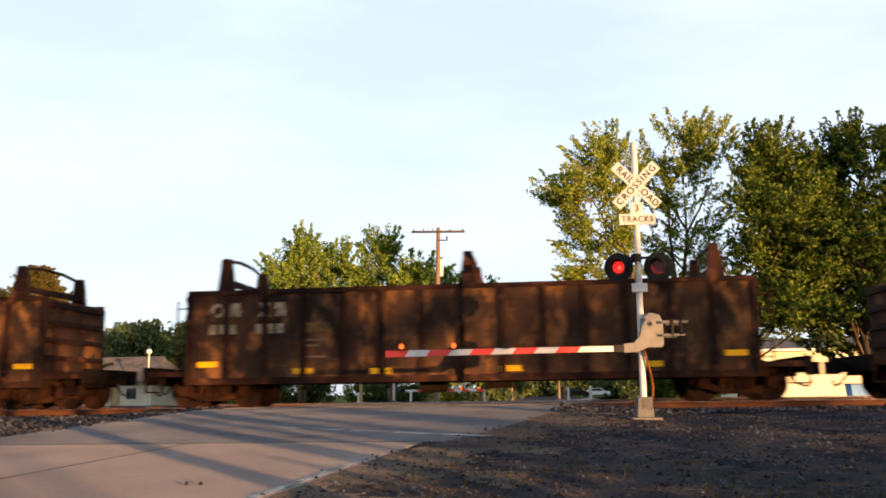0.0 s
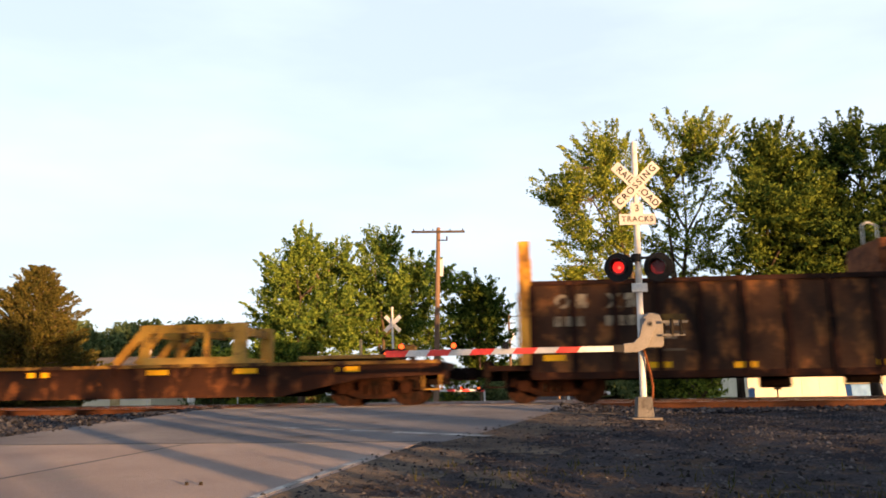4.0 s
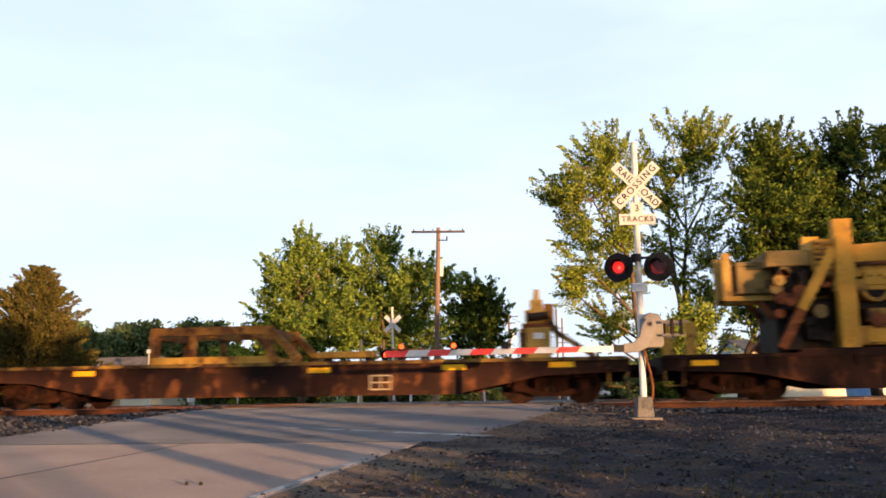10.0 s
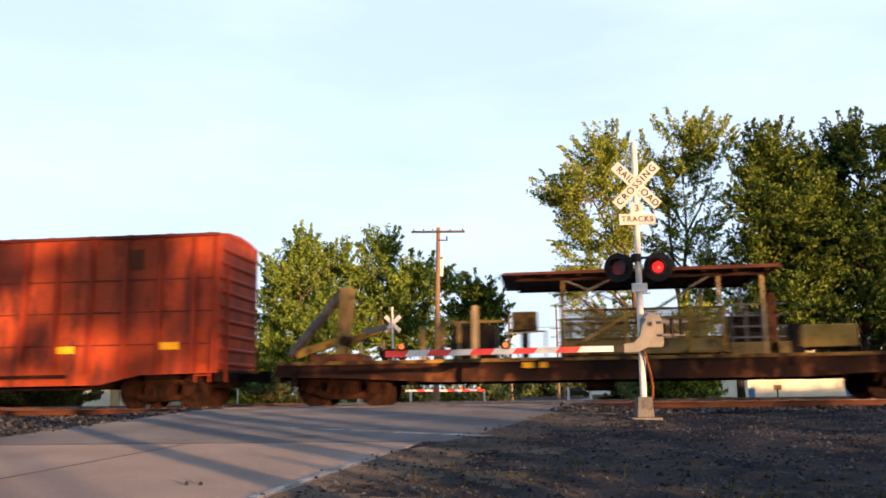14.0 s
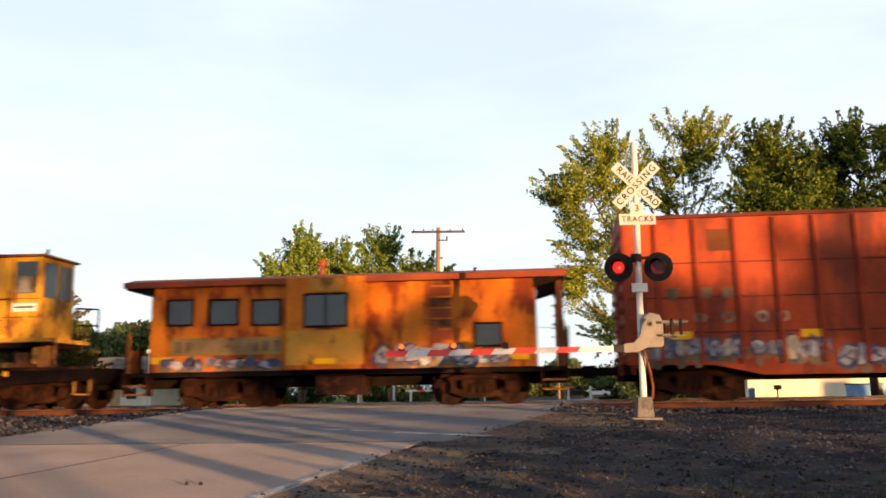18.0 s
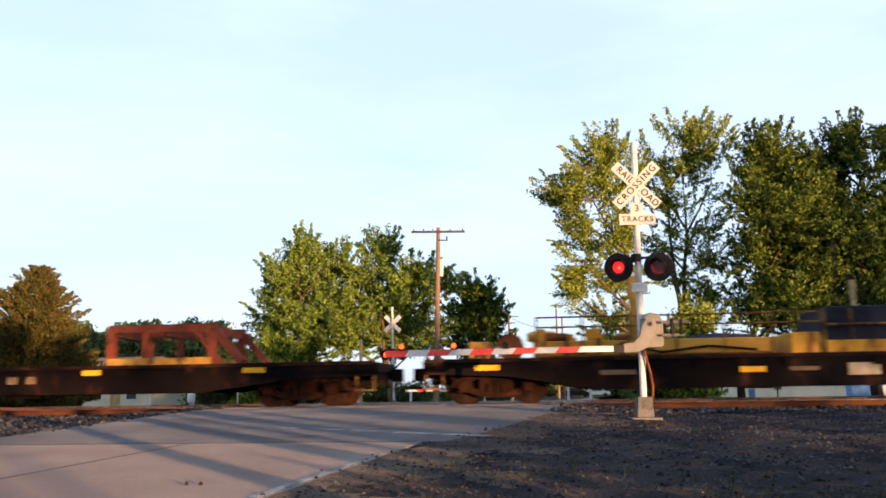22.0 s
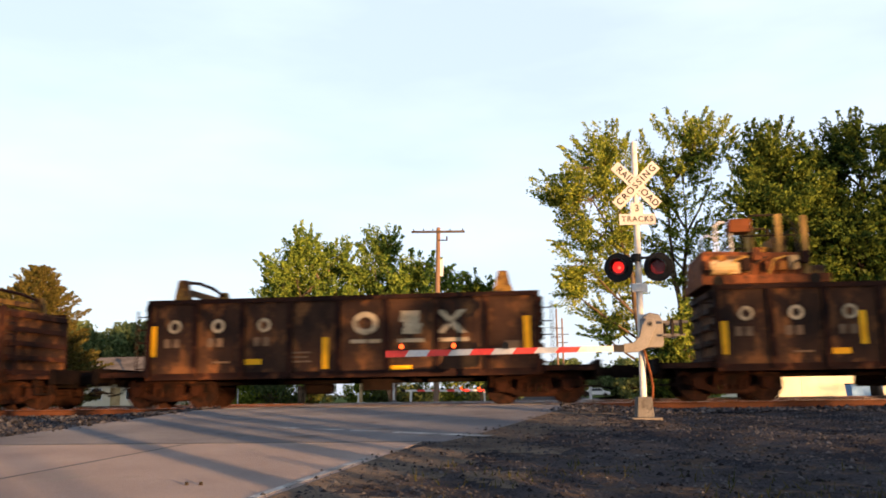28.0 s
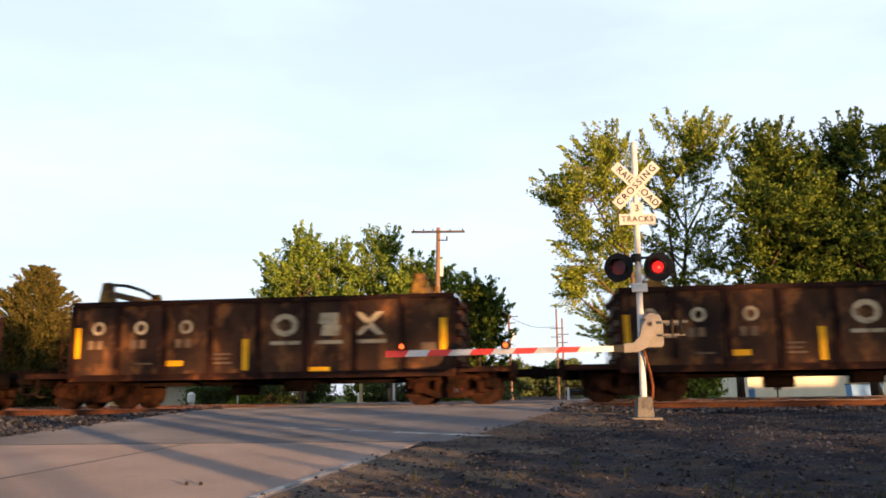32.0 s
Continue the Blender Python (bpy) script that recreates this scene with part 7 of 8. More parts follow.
for x in (-5.2, -4.75):
    st = load("stake", "yellow timber stake standing on a flat car", F4, x, "stake", "stakes on the flat car")
    part("timber", M().box(-0.07, 0.07, -1.2, -1.05, 1.172, 2.1), TAN, st, bevel=0.01)


def crane_gear(u):
    ob = load("crane_car_gear", "yellow crane gear with cab, engine and railings", u, 0.0, "machinery")
    part("turntable", M().cyl((6.4, 0.2, 1.172), (6.4, 0.2, 1.9), 0.62, 0.58, 24), DARKM, ob, "dark turntable")
    part("cab_deck", M().box(4.55, 7.75, -1.45, 0.75, 1.90, 2.02), YEL, ob, "stained yellow cab deck", bevel=0.02)
    part("deck_beam", M().box(4.7, 7.6, -1.30, 0.6, 1.76, 1.90), CAR_UNDER, ob, "dark beam under the cab deck")
    part("far_rail", M().tube([(7.3, 0.7, 2.02), (7.3, 0.7, 3.05), (8.05, 0.7, 3.0), (8.05, 0.7, 1.3)], 0.03).tube([(7.3, 0.7, 2.52), (8.05, 0.7, 2.5)], 0.025), DARKM, ob, "dark hand rail")
    part("roof_lamp", M().cyl((5.5, -1.3, 4.48), (5.5, -1.3, 4.62), 0.05, 0.04, 10), DARKM, ob)
    part("roof_lamp", M().cyl((7.5, -1.3, 4.44), (7.5, -1.3, 4.56), 0.05, 0.04, 10), DARKM, ob)
    cab = part("cab", M().box(5.38, 7.40, -1.35, 0.35, 2.02, 4.36), CABY, ob, "square yellow cab", bevel=0.03)
    part("cab_roof", M().prism([(5.30, 4.36), (7.52, 4.36), (7.52, 4.42), (5.30, 4.45)], -1.44, 0.45), RUSTY, ob, "rusty cab roof")
    for b in ((6.62, 7.28, 3.3, 4.22), (5.75, 6.25, 3.45, 4.2)):
        part("cab_window", M().box(b[0], b[1], -1.372, -1.352, b[2], b[3]), TINTGLASS if b[0] > 6.5 else HOOD, cab, "cab side window" if b[0] > 6.5 else "yellow cover plate")
        if b[0] > 6.5:
            part("window_blind", M().box(b[0] + 0.02, b[1] - 0.02, -1.378, -1.374, b[2] + 0.02, b[2] + 0.5), LETWORN, cab, "grey dusty lower pane")
        part("window_frame", M().box(b[0] - 0.04, b[0], -1.38, -1.35, b[2] - 0.04, b[3] + 0.04).box(b[1], b[1] + 0.04, -1.38, -1.35, b[2] - 0.04, b[3] + 0.04).box(b[0], b[1], -1.38, -1.35, b[3], b[3] + 0.04).box(b[0], b[1], -1.38, -1.35, b[2] - 0.04, b[2]), CABY, cab)
    for y in (-0.92, -0.12):
        part("cab_window", M().box(7.402, 7.42, y - 0.3, y + 0.3, 3.2, 4.2), GLASSD, cab, "cab front window")
    for z in (2.62, 3.15):
        part("seam", M().box(5.40, 7.43, -1.358, -1.35, z - 0.012, z + 0.012), RUSTY, cab, "rusty seam")
    for k in range(5):
        part("louvre", M().box(5.62, 6.3, -1.372, -1.35, 2.15 + k * 0.09, 2.19 + k * 0.09), YELD, cab)
    part("grab_rail", M().tube([(6.45, -1.40, 2.3), (6.45, -1.42, 3.4)], 0.02), DARKM, cab)
    part("door_line", M().box(6.5, 6.53, -1.362, -1.35, 2.1, 4.3), RUSTY, cab)
    part("data_plate", M().box(6.55, 7.3, -1.362, -1.35, 2.78, 3.02), WHITE, cab, "white plate with unreadable lines")
    part("plate_line", M().box(6.62, 7.22, -1.366, -1.362, 2.88, 2.93), NAVY, cab)
    part("stanchion", M().tube([(4.30, -1.4, 2.0), (4.42, -1.4, 2.45), (4.62, -1.4, 2.72), (4.58, -1.4, 3.05), (5.45, -1.4, 3.12), (6.5, -1.41, 3.14)], 0.024).tube([(4.42, -1.4, 2.45), (4.75, -1.4, 2.38), (5.0, -1.4, 2.52), (5.4, -1.4, 2.56)], 0.022).tube([(5.0, -1.4, 2.02), (5.0, -1.4, 3.08)], 0.02).tube([(4.3, -1.4, 2.0), (4.6, -1.4, 2.0)], 0.022), DARKM, ob, "dark hand rail")
    part("engine_box", M().box(1.2, 3.18, -1.2, 1.2, 1.3, 2.38), NAVY, ob, "dark tarpaulin-covered engine", bevel=0.05)
    part("engine_cage", M().tube([(1.1, -1.3, 1.9), (3.3, -1.3, 1.9)], 0.035).tube([(1.1, -1.3, 1.172), (1.1, -1.3, 2.3)], 0.035).tube([(1.75, -1.3, 1.172), (1.75, -1.3, 2.3)], 0.035).tube([(3.3, -1.3, 1.172), (3.3, -1.3, 2.3)], 0.035), YELD, ob)
    part("low_box", M().box(0.25, 0.95, -1.35, 0.9, 1.172, 1.72).box(1.1, 2.9, -1.38, -1.22, 1.172, 1.5), CABY, ob, "yellow side box", bevel=0.02)
    part("exhaust", M().cyl((2.1, -0.6, 2.38), (2.1, -0.6, 2.80), 0.06, 0.06, 12).cyl((2.1, -0.6, 2.80), (2.1, -0.6, 3.10), 0.085, 0.085, 14), CREAM, ob, "pale exhaust silencer")
    part("exhaust_cap", M().cyl((2.1, -0.6, 3.10), (2.1, -0.6, 3.24), 0.09, 0.08, 12), DARKM, ob, "dark exhaust cap")
    part("aerial", M().cyl((1.92, 0, 2.35), (1.92, 0, 4.3), 0.04, 0.03, 10), DARKM, ob, "thin dark pipe")
    for x, y0, y1, z0, z1, ma in ((5.30, -1.3, -1.1, 1.172, 1.80, DARKM), (7.55, -1.3, -1.1, 1.172, 1.80, YRUST), (5.62, -1.25, -0.75, 1.172, 1.76, DARKM), (6.9, -1.3, -0.85, 1.172, 1.62, RUSTY), (7.35, -1.25, -1.0, 1.3, 1.85, YEL), (6.5, -1.35, -0.95, 1.172, 1.34, YRUST)):
        part("underframe_box", M().box(x - 0.17, x + 0.17, y0, y1, z0, z1), ma, ob, bevel=0.02)
    part("drive_wheel", M().cyl((5.55, -1.42, 1.46), (5.55, -1.28, 1.46), 0.26, 0.26, 20).cyl((5.55, -1.45, 1.46), (5.55, -1.42, 1.46), 0.1, 0.1, 12), YRUST, ob, "rusty yellow wheel")
    part("rear_frame", M().tube([(7.4, -1.38, 2.0), (7.95, -1.38, 1.98), (7.95, -1.38, 1.18)], 0.035), YRUST, ob, "bent yellow rail")
    part("trough", M().box(-6.3, -0.15, -1.3, 1.0, 1.24, 1.62), HOOD, ob, "long yellow trough", bevel=0.03)
    part("trough_lip", M().box(-6.3, -0.15, -1.34, 1.0, 1.172, 1.24), RUSTY, ob, "rusty trough lip")
    rng = random.Random(8)
    for i in range(14):
        x, w, h = rng.uniform(-6.3, -3.6), rng.uniform(0.12, 0.45), rng.uniform(0.1, 0.42)
        y = rng.uniform(-1.3, -0.5)
        if i % 3:
            m = M().box(x - w / 2, x + w / 2, y - 0.12, y + 0.12, 1.62, 1.62 + h * 0.8)
        else:
            m = M().cyl((x - w, y, 1.70 + h * 0.3), (x + w, y + 0.1, 1.70 + h * 0.3), 0.08 + h * 0.2, 0.08 + h * 0.2, 12)
        part("machine_part", m, (CABY, HOOD, CABY, RUSTY, YEL)[i % 5], ob, bevel=0.03)
    for i in range(4):
        x = -6.0 + i * 0.7 + rng.uniform(-0.15, 0.15)
        part("bracket", M().box(x - 0.05, x + 0.05, -1.42, -1.30, 1.172, 1.5 + rng.uniform(0, 0.25)), (YELD, RUSTY)[i % 2], ob)
    part("hose", M().tube([(-5.8, -1.36, 1.45), (-5.0, -1.38, 1.3), (-4.0, -1.36, 1.5), (-3.0, -1.38, 1.28), (-1.8, -1.36, 1.42), (-0.6, -1.36, 1.3)], 0.035), DARKM, ob, "dark hydraulic hose")
    part("tarp", M().prism([(-2.4, 1.625), (-0.4, 1.625), (-0.7, 1.72), (-1.5, 1.76), (-2.1, 1.70)], -1.0, 0.7), GRAF_B, ob, "blue-black tarpaulin")
    part("pole", M().box(-3.74, -3.56, -1.2, -1.02, 1.172, 3.3), YEL, ob, "tall yellow post")
    part("pole_cap", M().cyl((-3.65, -1.11, 3.3), (-3.65, -1.11, 3.4), 0.13, 0.1, 12), GALV, ob)
    for z in (1.98, 2.24):
        part("rail_bar", M().tube([(-6.2, -1.35, z), (1.0, -1.35, z)], 0.025), YELD, ob, "thin yellow railing")
    for i in range(7):
        part("rail_post", M().box(-6.2 + i * 1.2 - 0.025, -6.2 + i * 1.2 + 0.025, -1.375, -1.325, 1.172, 2.26), YELD, ob)
    part("winch", M().cyl((-6.9, -0.9, 1.5), (-6.9, 0.9, 1.5), 0.30, 0.30, 18).cyl((-6.9, -1.0, 1.5), (-6.9, -0.9, 1.5), 0.36, 0.36, 18), RUSTY, ob, "rusty winch drum")
    part("yellow_block", M().box(-8.0, -7.45, -1.2, 0.8, 1.172, 1.65), YEL, ob, bevel=0.03)
    part("spare_wheel", M().cyl((3.9, -1.5, 0.75), (3.9, -1.3, 0.75), 0.42, 0.42, 20), RUSTY, ob)
    part("post", M().box(3.5, 3.58, -1.3, -1.22, 1.172, 2.32).box(4.1, 4.3, -0.6, -0.3, 1.172, 2.6), YELD, ob)
    return ob


crane_gear(F5)


def graffiti(car, x0, x1, z0, z1, y, count, seed, fills=None):
    """A row of fat rounded letter-like shapes: dark outline, pale filling and a few dark strokes."""
    rng = random.Random(seed)
    fills = fills or (GRAF_W, GRAF_P, GRAF_W, LETTER)
    w = (x1 - x0) / count
    base = M()
    for i in range(3 * count):
        blob(base, rng.uniform(x0, x1), rng.uniform(z0, z0 + 0.4 * (z1 - z0)), w * rng.uniform(0.5, 1.1), (z1 - z0) * rng.uniform(0.3, 0.6), y - 0.0002 * i, rng)
    part("spray_ground", base, LETDIM, car, "thin grey overspray")
    for i in range(count):
        cx, cz = x0 + (i + 0.5 + rng.uniform(-0.25, 0.25)) * w, (z0 + z1) / 2 + rng.uniform(-0.05, 0.05)
        h = (z1 - z0) * rng.uniform(0.65, 1.0)
        ww = w * rng.uniform(0.8, 1.45)
        d = y - 0.009 - 0.012 * (i % 3)
        if i % 3 != 1:
            part("spray_outline", shard(M(), cx, cz, ww * 1.2, h * 1.12, d, rng), GRAF_B, car, "dark sprayed outline")
        part("spray_fill", shard(M(), cx + 0.02, cz, ww, h * 0.9, d - 0.005, rng), fills[i % len(fills)], car, "pale sprayed filling")
        st = M()
        for k in range(3):
            a, b = rng.uniform(-0.4, 0.4), rng.uniform(-0.4, 0.4)
            st.beam((cx + ww * a, d - 0.0105 - 0.001 * k, cz - h * rng.uniform(0.1, 0.45)), (cx + ww * b, d - 0.0105 - 0.001 * k, cz + h * rng.uniform(0.0, 0.4)), rng.uniform(0.025, 0.06), 0.002)
        part("spray_stroke", st, (GRAF_B, GRAF_W, GRAF_B, GRAF_P)[i % 4], car, "sprayed strokes")


def boxcar(u):
    car = rolling("boxcar", "red ribbed boxcar with plug door and spray-painted lower side", u)
    half, zt = 8.5, 4.80
    lower = [(-half, 0.95), (-6.3, 0.92), (-5.1, 0.66), (5.1, 0.66), (6.3, 0.92), (half, 0.95), (half, zt), (-half, zt)]
    for s in (-1, 1):
        ya, yb = sorted((s * 1.50, s * 1.55))
        part("side", M().prism(lower, ya, yb), BOXRED, car, "faded red side sheet")
        for i in range(18):
            x = i - 8.6 + (0.4 if i > 8 else 0) if 0 < i < 17 else (half - 0.07) * (1 if i else -1)
            if -1.7 < x < 1.9:
                continue
            ya, yb = sorted((s * 1.55, s * 1.65))
            part("rib", M().prism([(x - 0.06, 0.95), (x + 0.06, 0.95), (x + 0.05, zt - 0.1), (x - 0.05, zt - 0.1)], ya, yb), BOXRIB, car)
        for z in (1.75, 2.65, 3.55):
            ya, yb = sorted((s * 1.55, s * 1.562))
            for xa, xb in ((-half, -1.45), (1.6, half)):
                part("sheet_seam", M().box(xa, xb, ya, yb, z - 0.018, z + 0.018), BOXDK, car)
        ya, yb = sorted((s * 1.55, s * 1.63))
        part("top_chord", M().box(-half, half, ya, yb, zt - 0.07, zt + 0.02), BOXDK, car)
        door = part("door", M().box(-1.34, 1.50, ya, yb, 0.98, zt - 0.12), BOXRED, car, "plain red plug door", bevel=0.012)
        ya, yb = sorted((s * 1.63, s * 1.67))
        for xe in (-1.38, 1.52):
            part("door_edge", M().box(xe - 0.04, xe + 0.05, ya, yb, 0.9, zt - 0.06), BOXRIB if xe < 0 else GRIB, door, "door edge")
        part("door_bar", M().cyl((-0.9, s * 1.65, 1.0), (-0.9, s * 1.65, zt - 0.3), 0.025).cyl((0.2, s * 1.65, 1.0), (0.2, s * 1.65, zt - 0.3), 0.025), BOXRIB, door)
        part("door_track", M().box(-1.85, 4.2, s * 1.63 - 0.04, s * 1.63 + 0.04, 0.86, 0.96), GRIB, car)
    m = M()
    for i, (y, z) in enumerate(((-1.58, zt), (-0.9, zt + 0.12), (0, zt + 0.17), (0.9, zt + 0.12), (1.58, zt))):
        m.v += [(-half - 0.02, y, z), (half + 0.02, y, z)]
    m.f = [(2 * i, 2 * i + 1, 2 * i + 3, 2 * i + 2) for i in range(4)] + [(0, 2, 4, 6, 8), (9, 7, 5, 3, 1), (0, 8, 9, 1)]
    roof = part("roof", m, BOXRIB, car, "low peaked roof")
    for i in range(15):
        x = -half + 0.3 + i * (2 * half - 0.6) / 14
        part("roof_rib", M().prism([(-1.6, zt), (0, zt + 0.22), (1.6, zt), (1.6, zt + 0.04), (0, zt + 0.25), (-1.6, zt + 0.04)], x - 0.06, x + 0.06), BOXDK, roof).matrix_basis = Matrix(((0, 1, 0, 0), (1, 0, 0, 0), (0, 0, 1, 0), (0, 0, 0, 1)))
    for s in (-1, 1):
        xa, xb = sorted((s * half, s * (half - 0.05)))
        part("end_wall", M().box(xa, xb, -1.5, 1.5, 0.95, zt), BOXRED, car, "red corrugated end")
        for i in range(9):
            z = 1.2 + i * 0.40
            part("end_rib", M().cyl((s * half, -1.4, z), (s * half, 1.4, z), 0.07, 0.07, 8), BOXRIB, car)
        ladder(car, s * (half - 0.35) - 0.2, -1.66, 0.7, 2.2, BOXRIB, 4)
        ladder(car, s * (half + 0.12) - 0.02, -1.2, 0.7, 4.0, BOXRIB, 8, 0.04)
        part("end_sill", M().box(s * half - 0.1, s * half + 0.1, -1.45, 1.45, 0.72, 0.98), CAR_UNDER, car)
    part("floor", M().box(-half, half, -1.5, 1.5, 0.95, 1.05), CAR_UNDER, car)
    part("center_sill", M().box(-half - 0.1, half + 0.1, -0.35, 0.35, 0.55, 0.95), CAR_UNDER, car)
    for x in (-6.75, 6.7):
        truck(car, x, u)
        part("truck_bolster", M().box(x - 0.3, x + 0.3, -1.4, 1.4, 0.80, 0.96), CAR_UNDER, car)
    coupler(car, half + 0.1, 0.75)
    for x0, x1, z0, z1 in ((-6.3, -5.72, 3.85, 4.42), (5.72, 6.3, 3.85, 4.42)):
        part("patch_plate", M().box(x0, x1, -1.566, -1.556, z0, z1), CABRFD, car, "dark square patch")
    stickers(car, [(-7.1, 1.68), (-3.87, 1.68), (4.1, 1.64), (7.13, 1.70)], -1.566, 0.55, 0.2)
    stickers(car, [(0.55, 1.66)], -1.635, 0.55, 0.15)
    bars(car, [(-7.4 + k, 2.62, 0.26, 0.28) for k in (0, 0.85, 1.4)], -1.562, LETDIM, "worn pale lettering block")
    for x in (-6.75, -6.05, -5.2, -4.7):
        emblem(car, "ring", x, 1.98, 0.30, 0.30, -1.562, LETWORN, "worn pale emblem shape")
    graffiti(car, -8.2, -5.5, 1.00, 1.74, -1.556, 9, 21)
    graffiti(car, -5.3, -3.5, 0.98, 1.72, -1.556, 7, 22)
    graffiti(car, -3.3, -1.6, 0.76, 1.40, -1.556, 5, 24)
    graffiti(car, -1.2, 1.3, 1.00, 1.30, -1.675, 6, 23, (LETDIM, GRAF_W))
    return car


boxcar(-116.55)


def caboose(u):
    car = rolling("caboose", "rusted orange bay-window caboose with dark windows and spray paint", u, "caboose")
    x0, x1, z0, z1 = -5.35, 5.25, 0.98, 3.46
    wins = ((-4.85, -4.16, 2.28, 2.93), (-3.65, -2.88, 2.27, 2.91), (-2.43, -1.68, 2.24, 2.88), (3.66, 4.33, 1.55, 2.1))
    for s in (-1, 1):
        ya, yb = sorted((s * 1.45, s * 1.50))
        m = M().sheet(x0, x1, z0, z1, wins, ya, yb)
        part("wall", m, CABO, car, "rust-streaked orange wall")
        for w in wins:
            f0, f1 = sorted((s * 1.49, s * 1.53))
            wf = part("window", M().box(w[0] - 0.05, w[0], f0, f1, w[2] - 0.05, w[3] + 0.05).box(w[1], w[1] + 0.05, f0, f1, w[2] - 0.05, w[3] + 0.05).box(w[0], w[1], f0, f1, w[3], w[3] + 0.05).box(w[0], w[1], f0, f1, w[2] - 0.05, w[2]), CAR_UNDER, car, "dark framed window")
            part("pane", M().box(w[0], w[1], s * 1.47 - 0.005, s * 1.47 + 0.005, w[2], w[3]), TINTGLASS, wf)
        b0, b1 = sorted((s * 1.50, s * 1.74))
        bay = part("bay", M().prism([(-1.43, z0), (0.72, z0), (0.72, z1), (-1.43, z1)], b0, b1), CABO, car, "projecting orange bay", bevel=0.02)
        p0, p1 = sorted((s * 1.742, s * 1.755))
        part("bay_window", M().box(-0.89, 0.22, p0, p1, 2.15, 2.96), GLASSD, bay, "dark bay window")
        part("bay_window_frame", M().box(-0.95, -0.89, p0, p1 + 0.01, 2.09, 3.02).box(0.22, 0.28, p0, p1 + 0.01, 2.09, 3.02).box(-0.89, 0.22, p0, p1 + 0.01, 2.96, 3.02).box(-0.89, 0.22, p0, p1 + 0.01, 2.09, 2.15).box(-0.36, -0.31, p0, p1 + 0.01, 2.15, 2.96), CAR_UNDER, bay)
        part("bay_panel", M().box(-1.40, 0.70, p0, p1, z0 + 0.12, 2.02), BAYP if s < 0 else CABO, bay, "paler repainted panel")
        part("bay_panel", M().box(-0.8, 0.15, p0, p1, 3.06, 3.42), BAYP if s < 0 else CABO, bay, "paler repainted panel")
        part("side_sill", M().box(x0, x1, s * 1.48 - 0.05, s * 1.48 + 0.05, 0.84, 0.98), CAR_UNDER, car)
    for x in (x0 + 0.03, x1 - 0.03):
        part("end_wall", M().box(x - 0.03, x + 0.03, -1.45, 1.45, z0, z1), CABO, car)
        part("end_door", M().box(x - 0.05, x + 0.05, -0.35, 0.35, z0 + 0.02, 2.95), CAR_UNDER, car)
    m = M()
    for y, z in ((-1.68, 3.44), (-1.1, 3.60), (0, 3.70), (1.1, 3.60), (1.68, 3.44), (1.68, 3.38), (0, 3.62), (-1.68, 3.38)):
        m.v += [(-6.1, y, z), (6.1, y, z)]
    m.f = [(2 * i, 2 * i + 1, (2 * i + 3) % 16, (2 * i + 2) % 16) for i in range(8)] + [tuple(range(0, 16, 2)), tuple(range(15, 0, -2))]
    part("roof", m, CABRF, car, "rust-red curved roof")
    part("roof_edge", M().box(-6.1, 6.1, -1.70, -1.62, 3.30, 3.46), CABRF, car)
    part("stack", M().cyl((-0.95, 0.2, 3.6), (-0.95, 0.2, 4.05), 0.07, 0.07, 12).cyl((-0.95, 0.2, 4.05), (-0.95, 0.2, 4.22), 0.12, 0.12, 12), CABRF, car, "stove stack")
    part("floor", M().box(-6.05, 6.05, -1.45, 1.45, 0.86, 0.97), CAR_UNDER, car)
    part("center_sill", M().box(-6.1, 6.1, -0.35, 0.35, 0.55, 0.86), CAR_UNDER, car)
    part("equipment_box", M().box(-0.7, 0.6, -1.35, -0.5, 0.30, 0.84), GRIB, car, "dark rusty underfloor box", bevel=0.03)
    for s in (-1, 1):
        for k, z in enumerate((0.36, 0.60)):
            part("step", M().box(s * 5.72 - 0.34, s * 5.72 + 0.34, -1.55, -1.25, z, z + 0.05), YRUST, car, "rust-stained yellow end step")
        for xx in (5.38, 6.06):
            part("step_side", M().box(s * xx - 0.02, s * xx + 0.02, -1.55, -1.2, 0.34, 0.95), GRIB, car)
        part("end_rail", M().tube([(s * 6.08, -1.4, 0.97), (s * 6.08, -1.4, 2.0), (s * 6.08, -0.5, 2.0), (s * 6.08, -0.5, 0.97)], 0.03), GRIB, car, "end platform railing")
        part("end_rail", M().tube([(s * 6.08, 0.5, 0.97), (s * 6.08, 0.5, 2.0), (s * 6.08, 1.4, 2.0), (s * 6.08, 1.4, 0.97)], 0.03), GRIB, car, "end platform railing")
        for yy in (-1.41, 1.41):
            part("corner_post", M().tube([(s * 5.98, yy, 0.97), (s * 5.98, yy, 2.12), (s * 5.90, yy, 2.26), (s * 5.72, yy, 2.28)], 0.035), YRUST, car, "bent rusty hand rail")
        if s > 0:
            for yy in (-1.40, 1.40):
                part("end_post", M().box(5.82, 5.98, yy - 0.06, yy + 0.06, 0.97, 3.28), CABRFD, car, "rust-brown end post")
        part("porch_panel", M().box(s * 6.04 - 0.02, s * 6.04 + 0.02, -1.38, -0.55, 0.97, 1.62), RUSTY, car, "rusty end platform panel")
        x_in, x_out = s * 5.27, s * 6.06
        # near-black wedge below the roof overhang, deeper at the wall
        part("roof_wedge", M().prism([(x_in, 3.04), (x_out, 3.26), (x_out, 3.38), (x_in, 3.38)] if s > 0 else [(x_out, 3.26), (x_in, 3.04), (x_in, 3.38), (x_out, 3.38)], -1.60, 1.60), CAR_UNDER, car, "dark wedge under the end roof")
    for x in (-3.45, 3.7):
        truck(car, x, u)
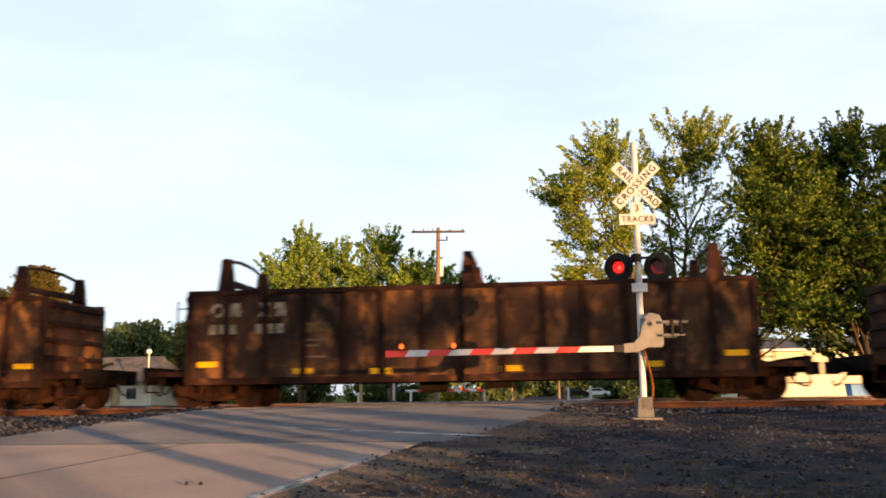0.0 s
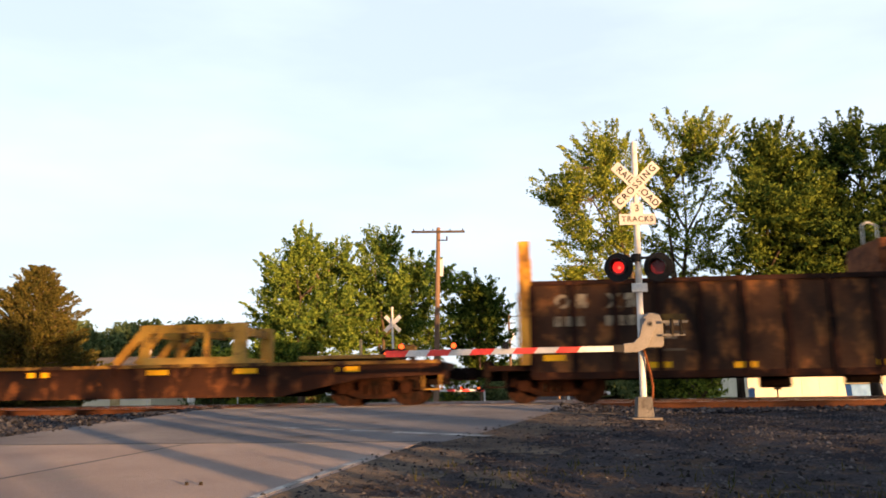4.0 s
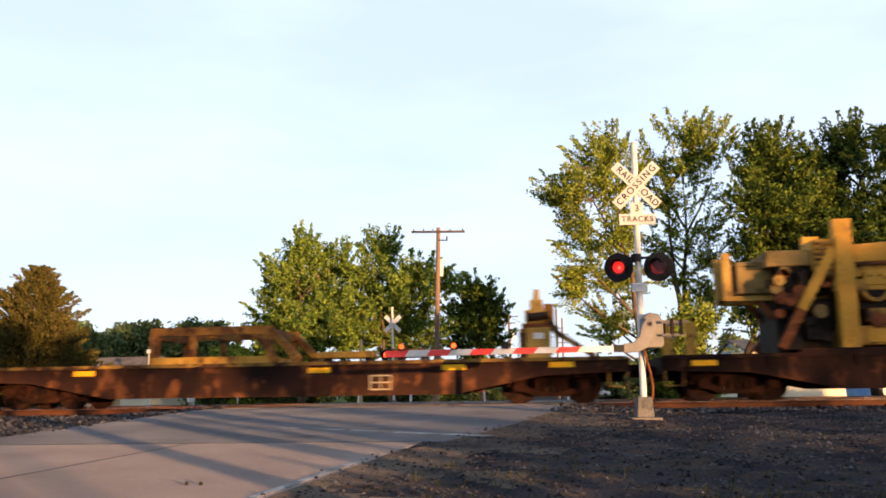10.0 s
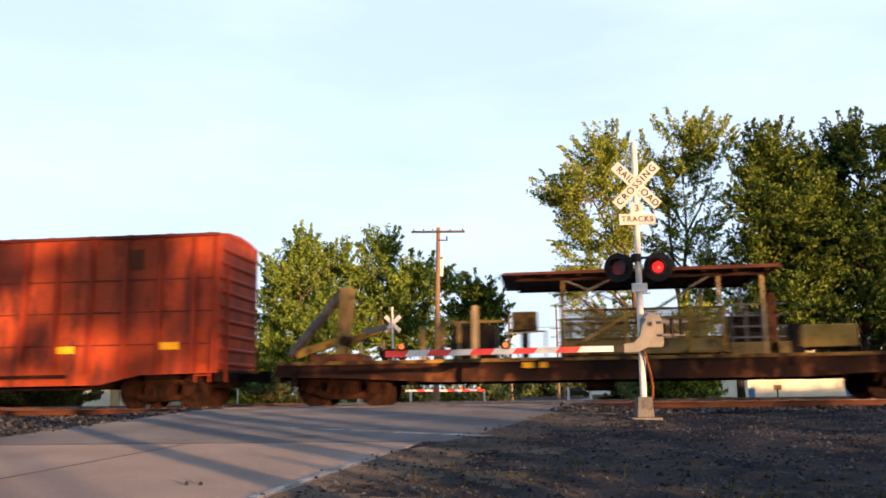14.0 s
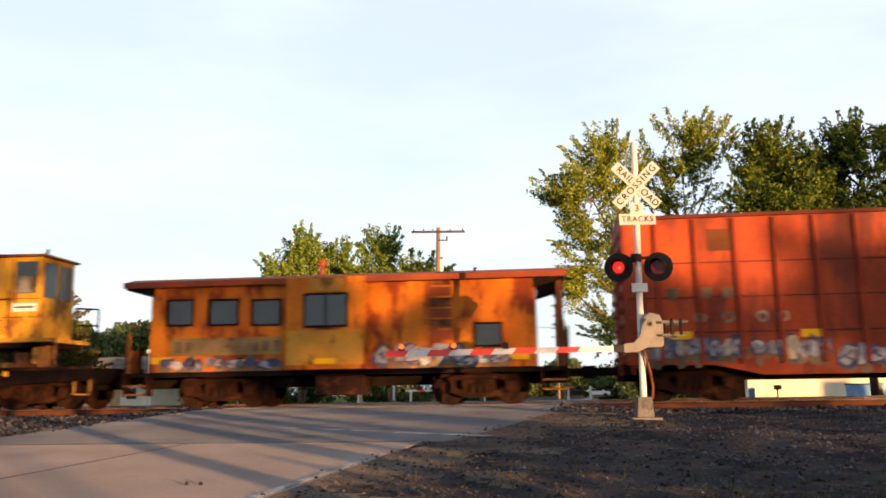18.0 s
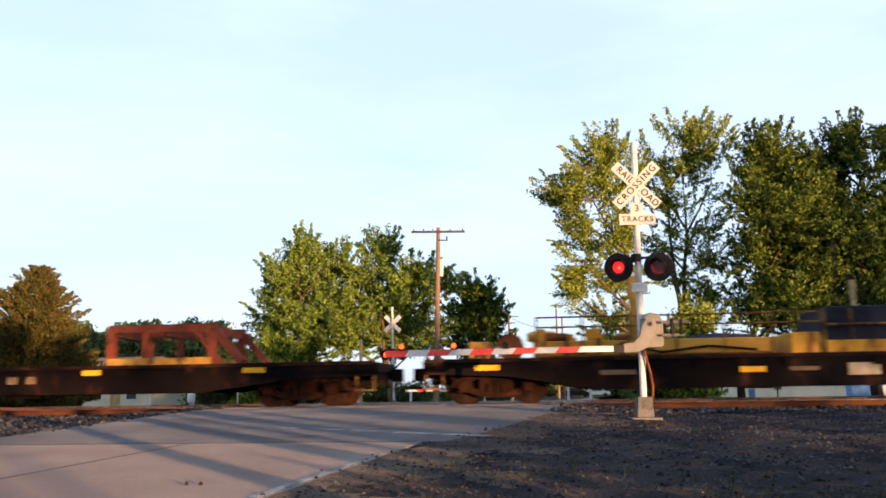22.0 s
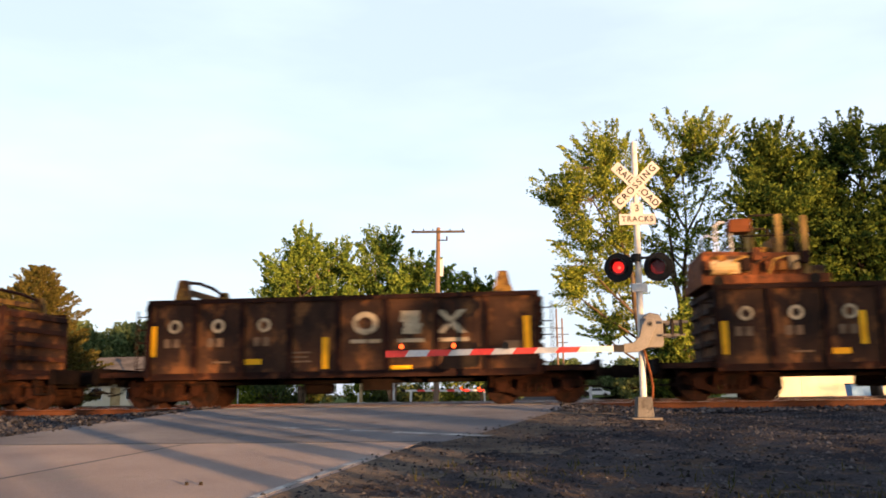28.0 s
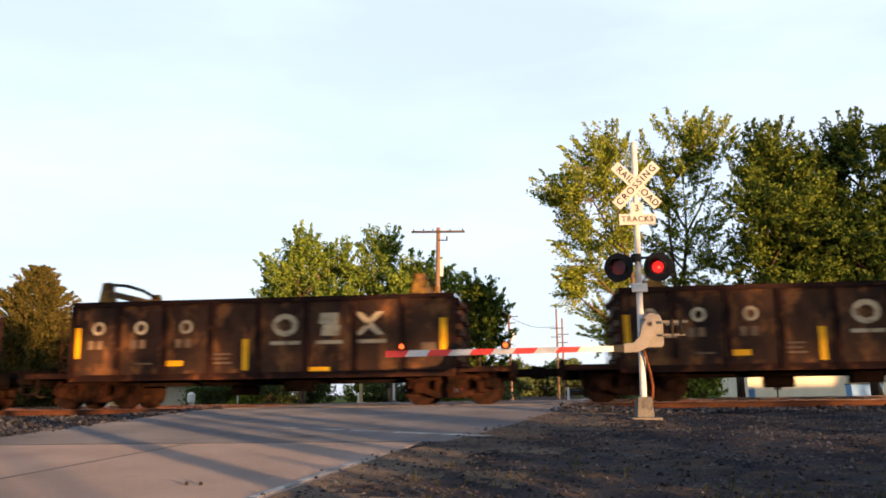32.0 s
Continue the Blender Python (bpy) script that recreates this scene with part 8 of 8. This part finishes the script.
        part("truck_bolster", M().box(x - 0.3, x + 0.3, -1.35, 1.35, 0.80, 0.88), CAR_UNDER, car)
    coupler(car, 6.1, 0.55)
    # ladder of dark plates, number band, stickers, spray paint
    for i in range(6):
        part("plate", M().box(2.46, 3.04, -1.512, -1.502, 1.72 + i * 0.29, 1.96 + i * 0.29), RUSTY if i % 2 else CABRF, car, "dark rust plate")
    part("faded_band", M().box(-4.75, -1.6, -1.512, -1.502, 1.42, 1.90), TAN, car, "faded tan band")
    bars(car, [(-4.62 + k * 0.31, 1.50, 0.2, 0.3) for k in range(10)], -1.513, LETDIM, "faded number block")
    stickers(car, [(-5.0, 1.30), (-2.6, 1.2), (4.75, 1.25)], -1.504, 0.6, 0.18)
    stickers(car, [(-0.35, 1.2)], -1.757, 0.6, 0.14)
    stickers(car, [(2.0, 1.16)], -1.515, 0.5, 0.1)
    graffiti(car, -5.0, -1.65, 1.00, 1.40, -1.504, 11, 33, (GRAF_B, GRAF_W, BLACK, GRAF_B, GRAF_P))
    graffiti(car, 1.0, 3.3, 1.00, 1.72, -1.514, 6, 34, (GRAF_W, GRAF_P, GRAF_W))
    graffiti(car, 3.2, 4.6, 1.00, 1.32, -1.504, 3, 35, (GRAF_W, GRAF_P))
    return car


caboose(-132.6)

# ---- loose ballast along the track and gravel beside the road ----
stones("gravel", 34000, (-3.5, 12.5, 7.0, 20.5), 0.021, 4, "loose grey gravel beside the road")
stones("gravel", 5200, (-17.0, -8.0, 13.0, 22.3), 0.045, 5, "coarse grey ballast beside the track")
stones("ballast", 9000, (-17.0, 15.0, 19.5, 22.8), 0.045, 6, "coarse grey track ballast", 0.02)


def weeds():
    rng = np.random.default_rng(9)
    vs, fs, k = [], [], 0
    while k < 700 * 3:
        x, y = rng.uniform(-1.5, 8.5), 7.2 + rng.random() ** 2 * 3.2
        if noise.noise((x * 0.7, y * 0.7, 1)) < 0.02 or x < ROAD_C(y) + 4:
            continue
        g = ground_z(y) + 0.02
        a, h, l = rng.uniform(0, 6.28), rng.uniform(0.03, 0.13), rng.normal(0, 0.04, 2)
        dx, dy = math.cos(a) * 0.008, math.sin(a) * 0.008
        vs += [(x - dx, y - dy, g), (x + dx, y + dy, g), (x + l[0], y + l[1], g + h)]
        fs.append((k, k + 1, k + 2))
        k += 3
    me = bpy.data.meshes.new("weeds")
    me.from_pydata(vs, [], fs)
    me.materials.append(LEAF_GRASS)
    tagged(part("weeds", me), "sparse dry grass tufts in the gravel", "grass", kind="stuff")


weeds()


# ---- everything that moves ----
def train_way(t):
    """Metres that the train has gone at t: its speed changes slowly and evenly."""
    ks = [0, 4, 8, 12, 16, 20, 24, 28, 32]
    sp = [7.224, 7.11, 7.079, 7.008, 7.004, 6.868, 7.007, 7.005, 6.889]
    way = 0.0
    for a, b, v0, v1 in zip(ks[:-1], ks[1:], sp[:-1], sp[1:]):
        e = min(t, b)
        if e > a:
            way += (v0 + (v0 + (v1 - v0) * (e - a) / (b - a))) / 2 * (e - a)
    return way


def motions():
    times = [0.5 * i for i in range(65)]
    for ob, u in MOVERS:
        walk(ob, [(t, pose(u + train_way(t), NEAR_TRACK, 0)) for t in times])
    # wheels roll while their car is near the crossing
    for ws, x, u in WHEELS:
        rows, last = [(0.0, pose(x, 0, 0.465))], 0.0
        turn0 = None
        for i in range(1, 321):
            t = i * 0.1
            place = u + train_way(t)
            if -22 < place < 20:
                if turn0 is None:
                    turn0 = place
                    if t > 0.15:
                        rows.append((t - 0.1, pose(x, 0, 0.465)))
                rows.append((t, pose(x, 0, 0.465) @ Matrix.Rotation((place - turn0) / 0.46, 4, "Y")))
        if rows[-1][0] < 31.95:
            rows.append((32.0, rows[-1][1]))
        walk(ws, rows)
    # the lamps flash in turn: each light steps out before its dull lens and back
    half = 0.6044
    on, off = (pose(0, -0.018, 0), pose(0, 0.06, 0))
    for side, bulb in [(k // 2, b) for k, b in enumerate(BULBS)] + list(enumerate(FAR_BULBS)):
        rows = []
        lit = side == 0
        t = 0.43
        rows.append((0.0, on if lit else off))
        while t < 31.9:
            rows += [(t + 0.01, on), (t + 0.08, off)] if lit else [(t - 0.08, off), (t - 0.01, on)]
            lit = not lit
            t += half
        rows.append((32.0, on if lit else off))
        walk(bulb, rows)
    for side, (bulb, x) in ((0, ARM_LIGHTS[1]), (1, ARM_LIGHTS[2])):
        o1, o0 = pose(x, -0.392, 1.45), pose(x, -0.36, 1.45)
        rows, lit, t = [], side == 0, 0.43
        rows.append((0.0, o1 if lit else o0))
        while t < 31.9:
            rows += [(t - 0.03, o1 if lit else o0), (t + 0.04, o0 if lit else o1)]
            lit = not lit
            t += half
        rows.append((32.0, o1 if lit else o0))
        walk(bulb, rows)


motions()
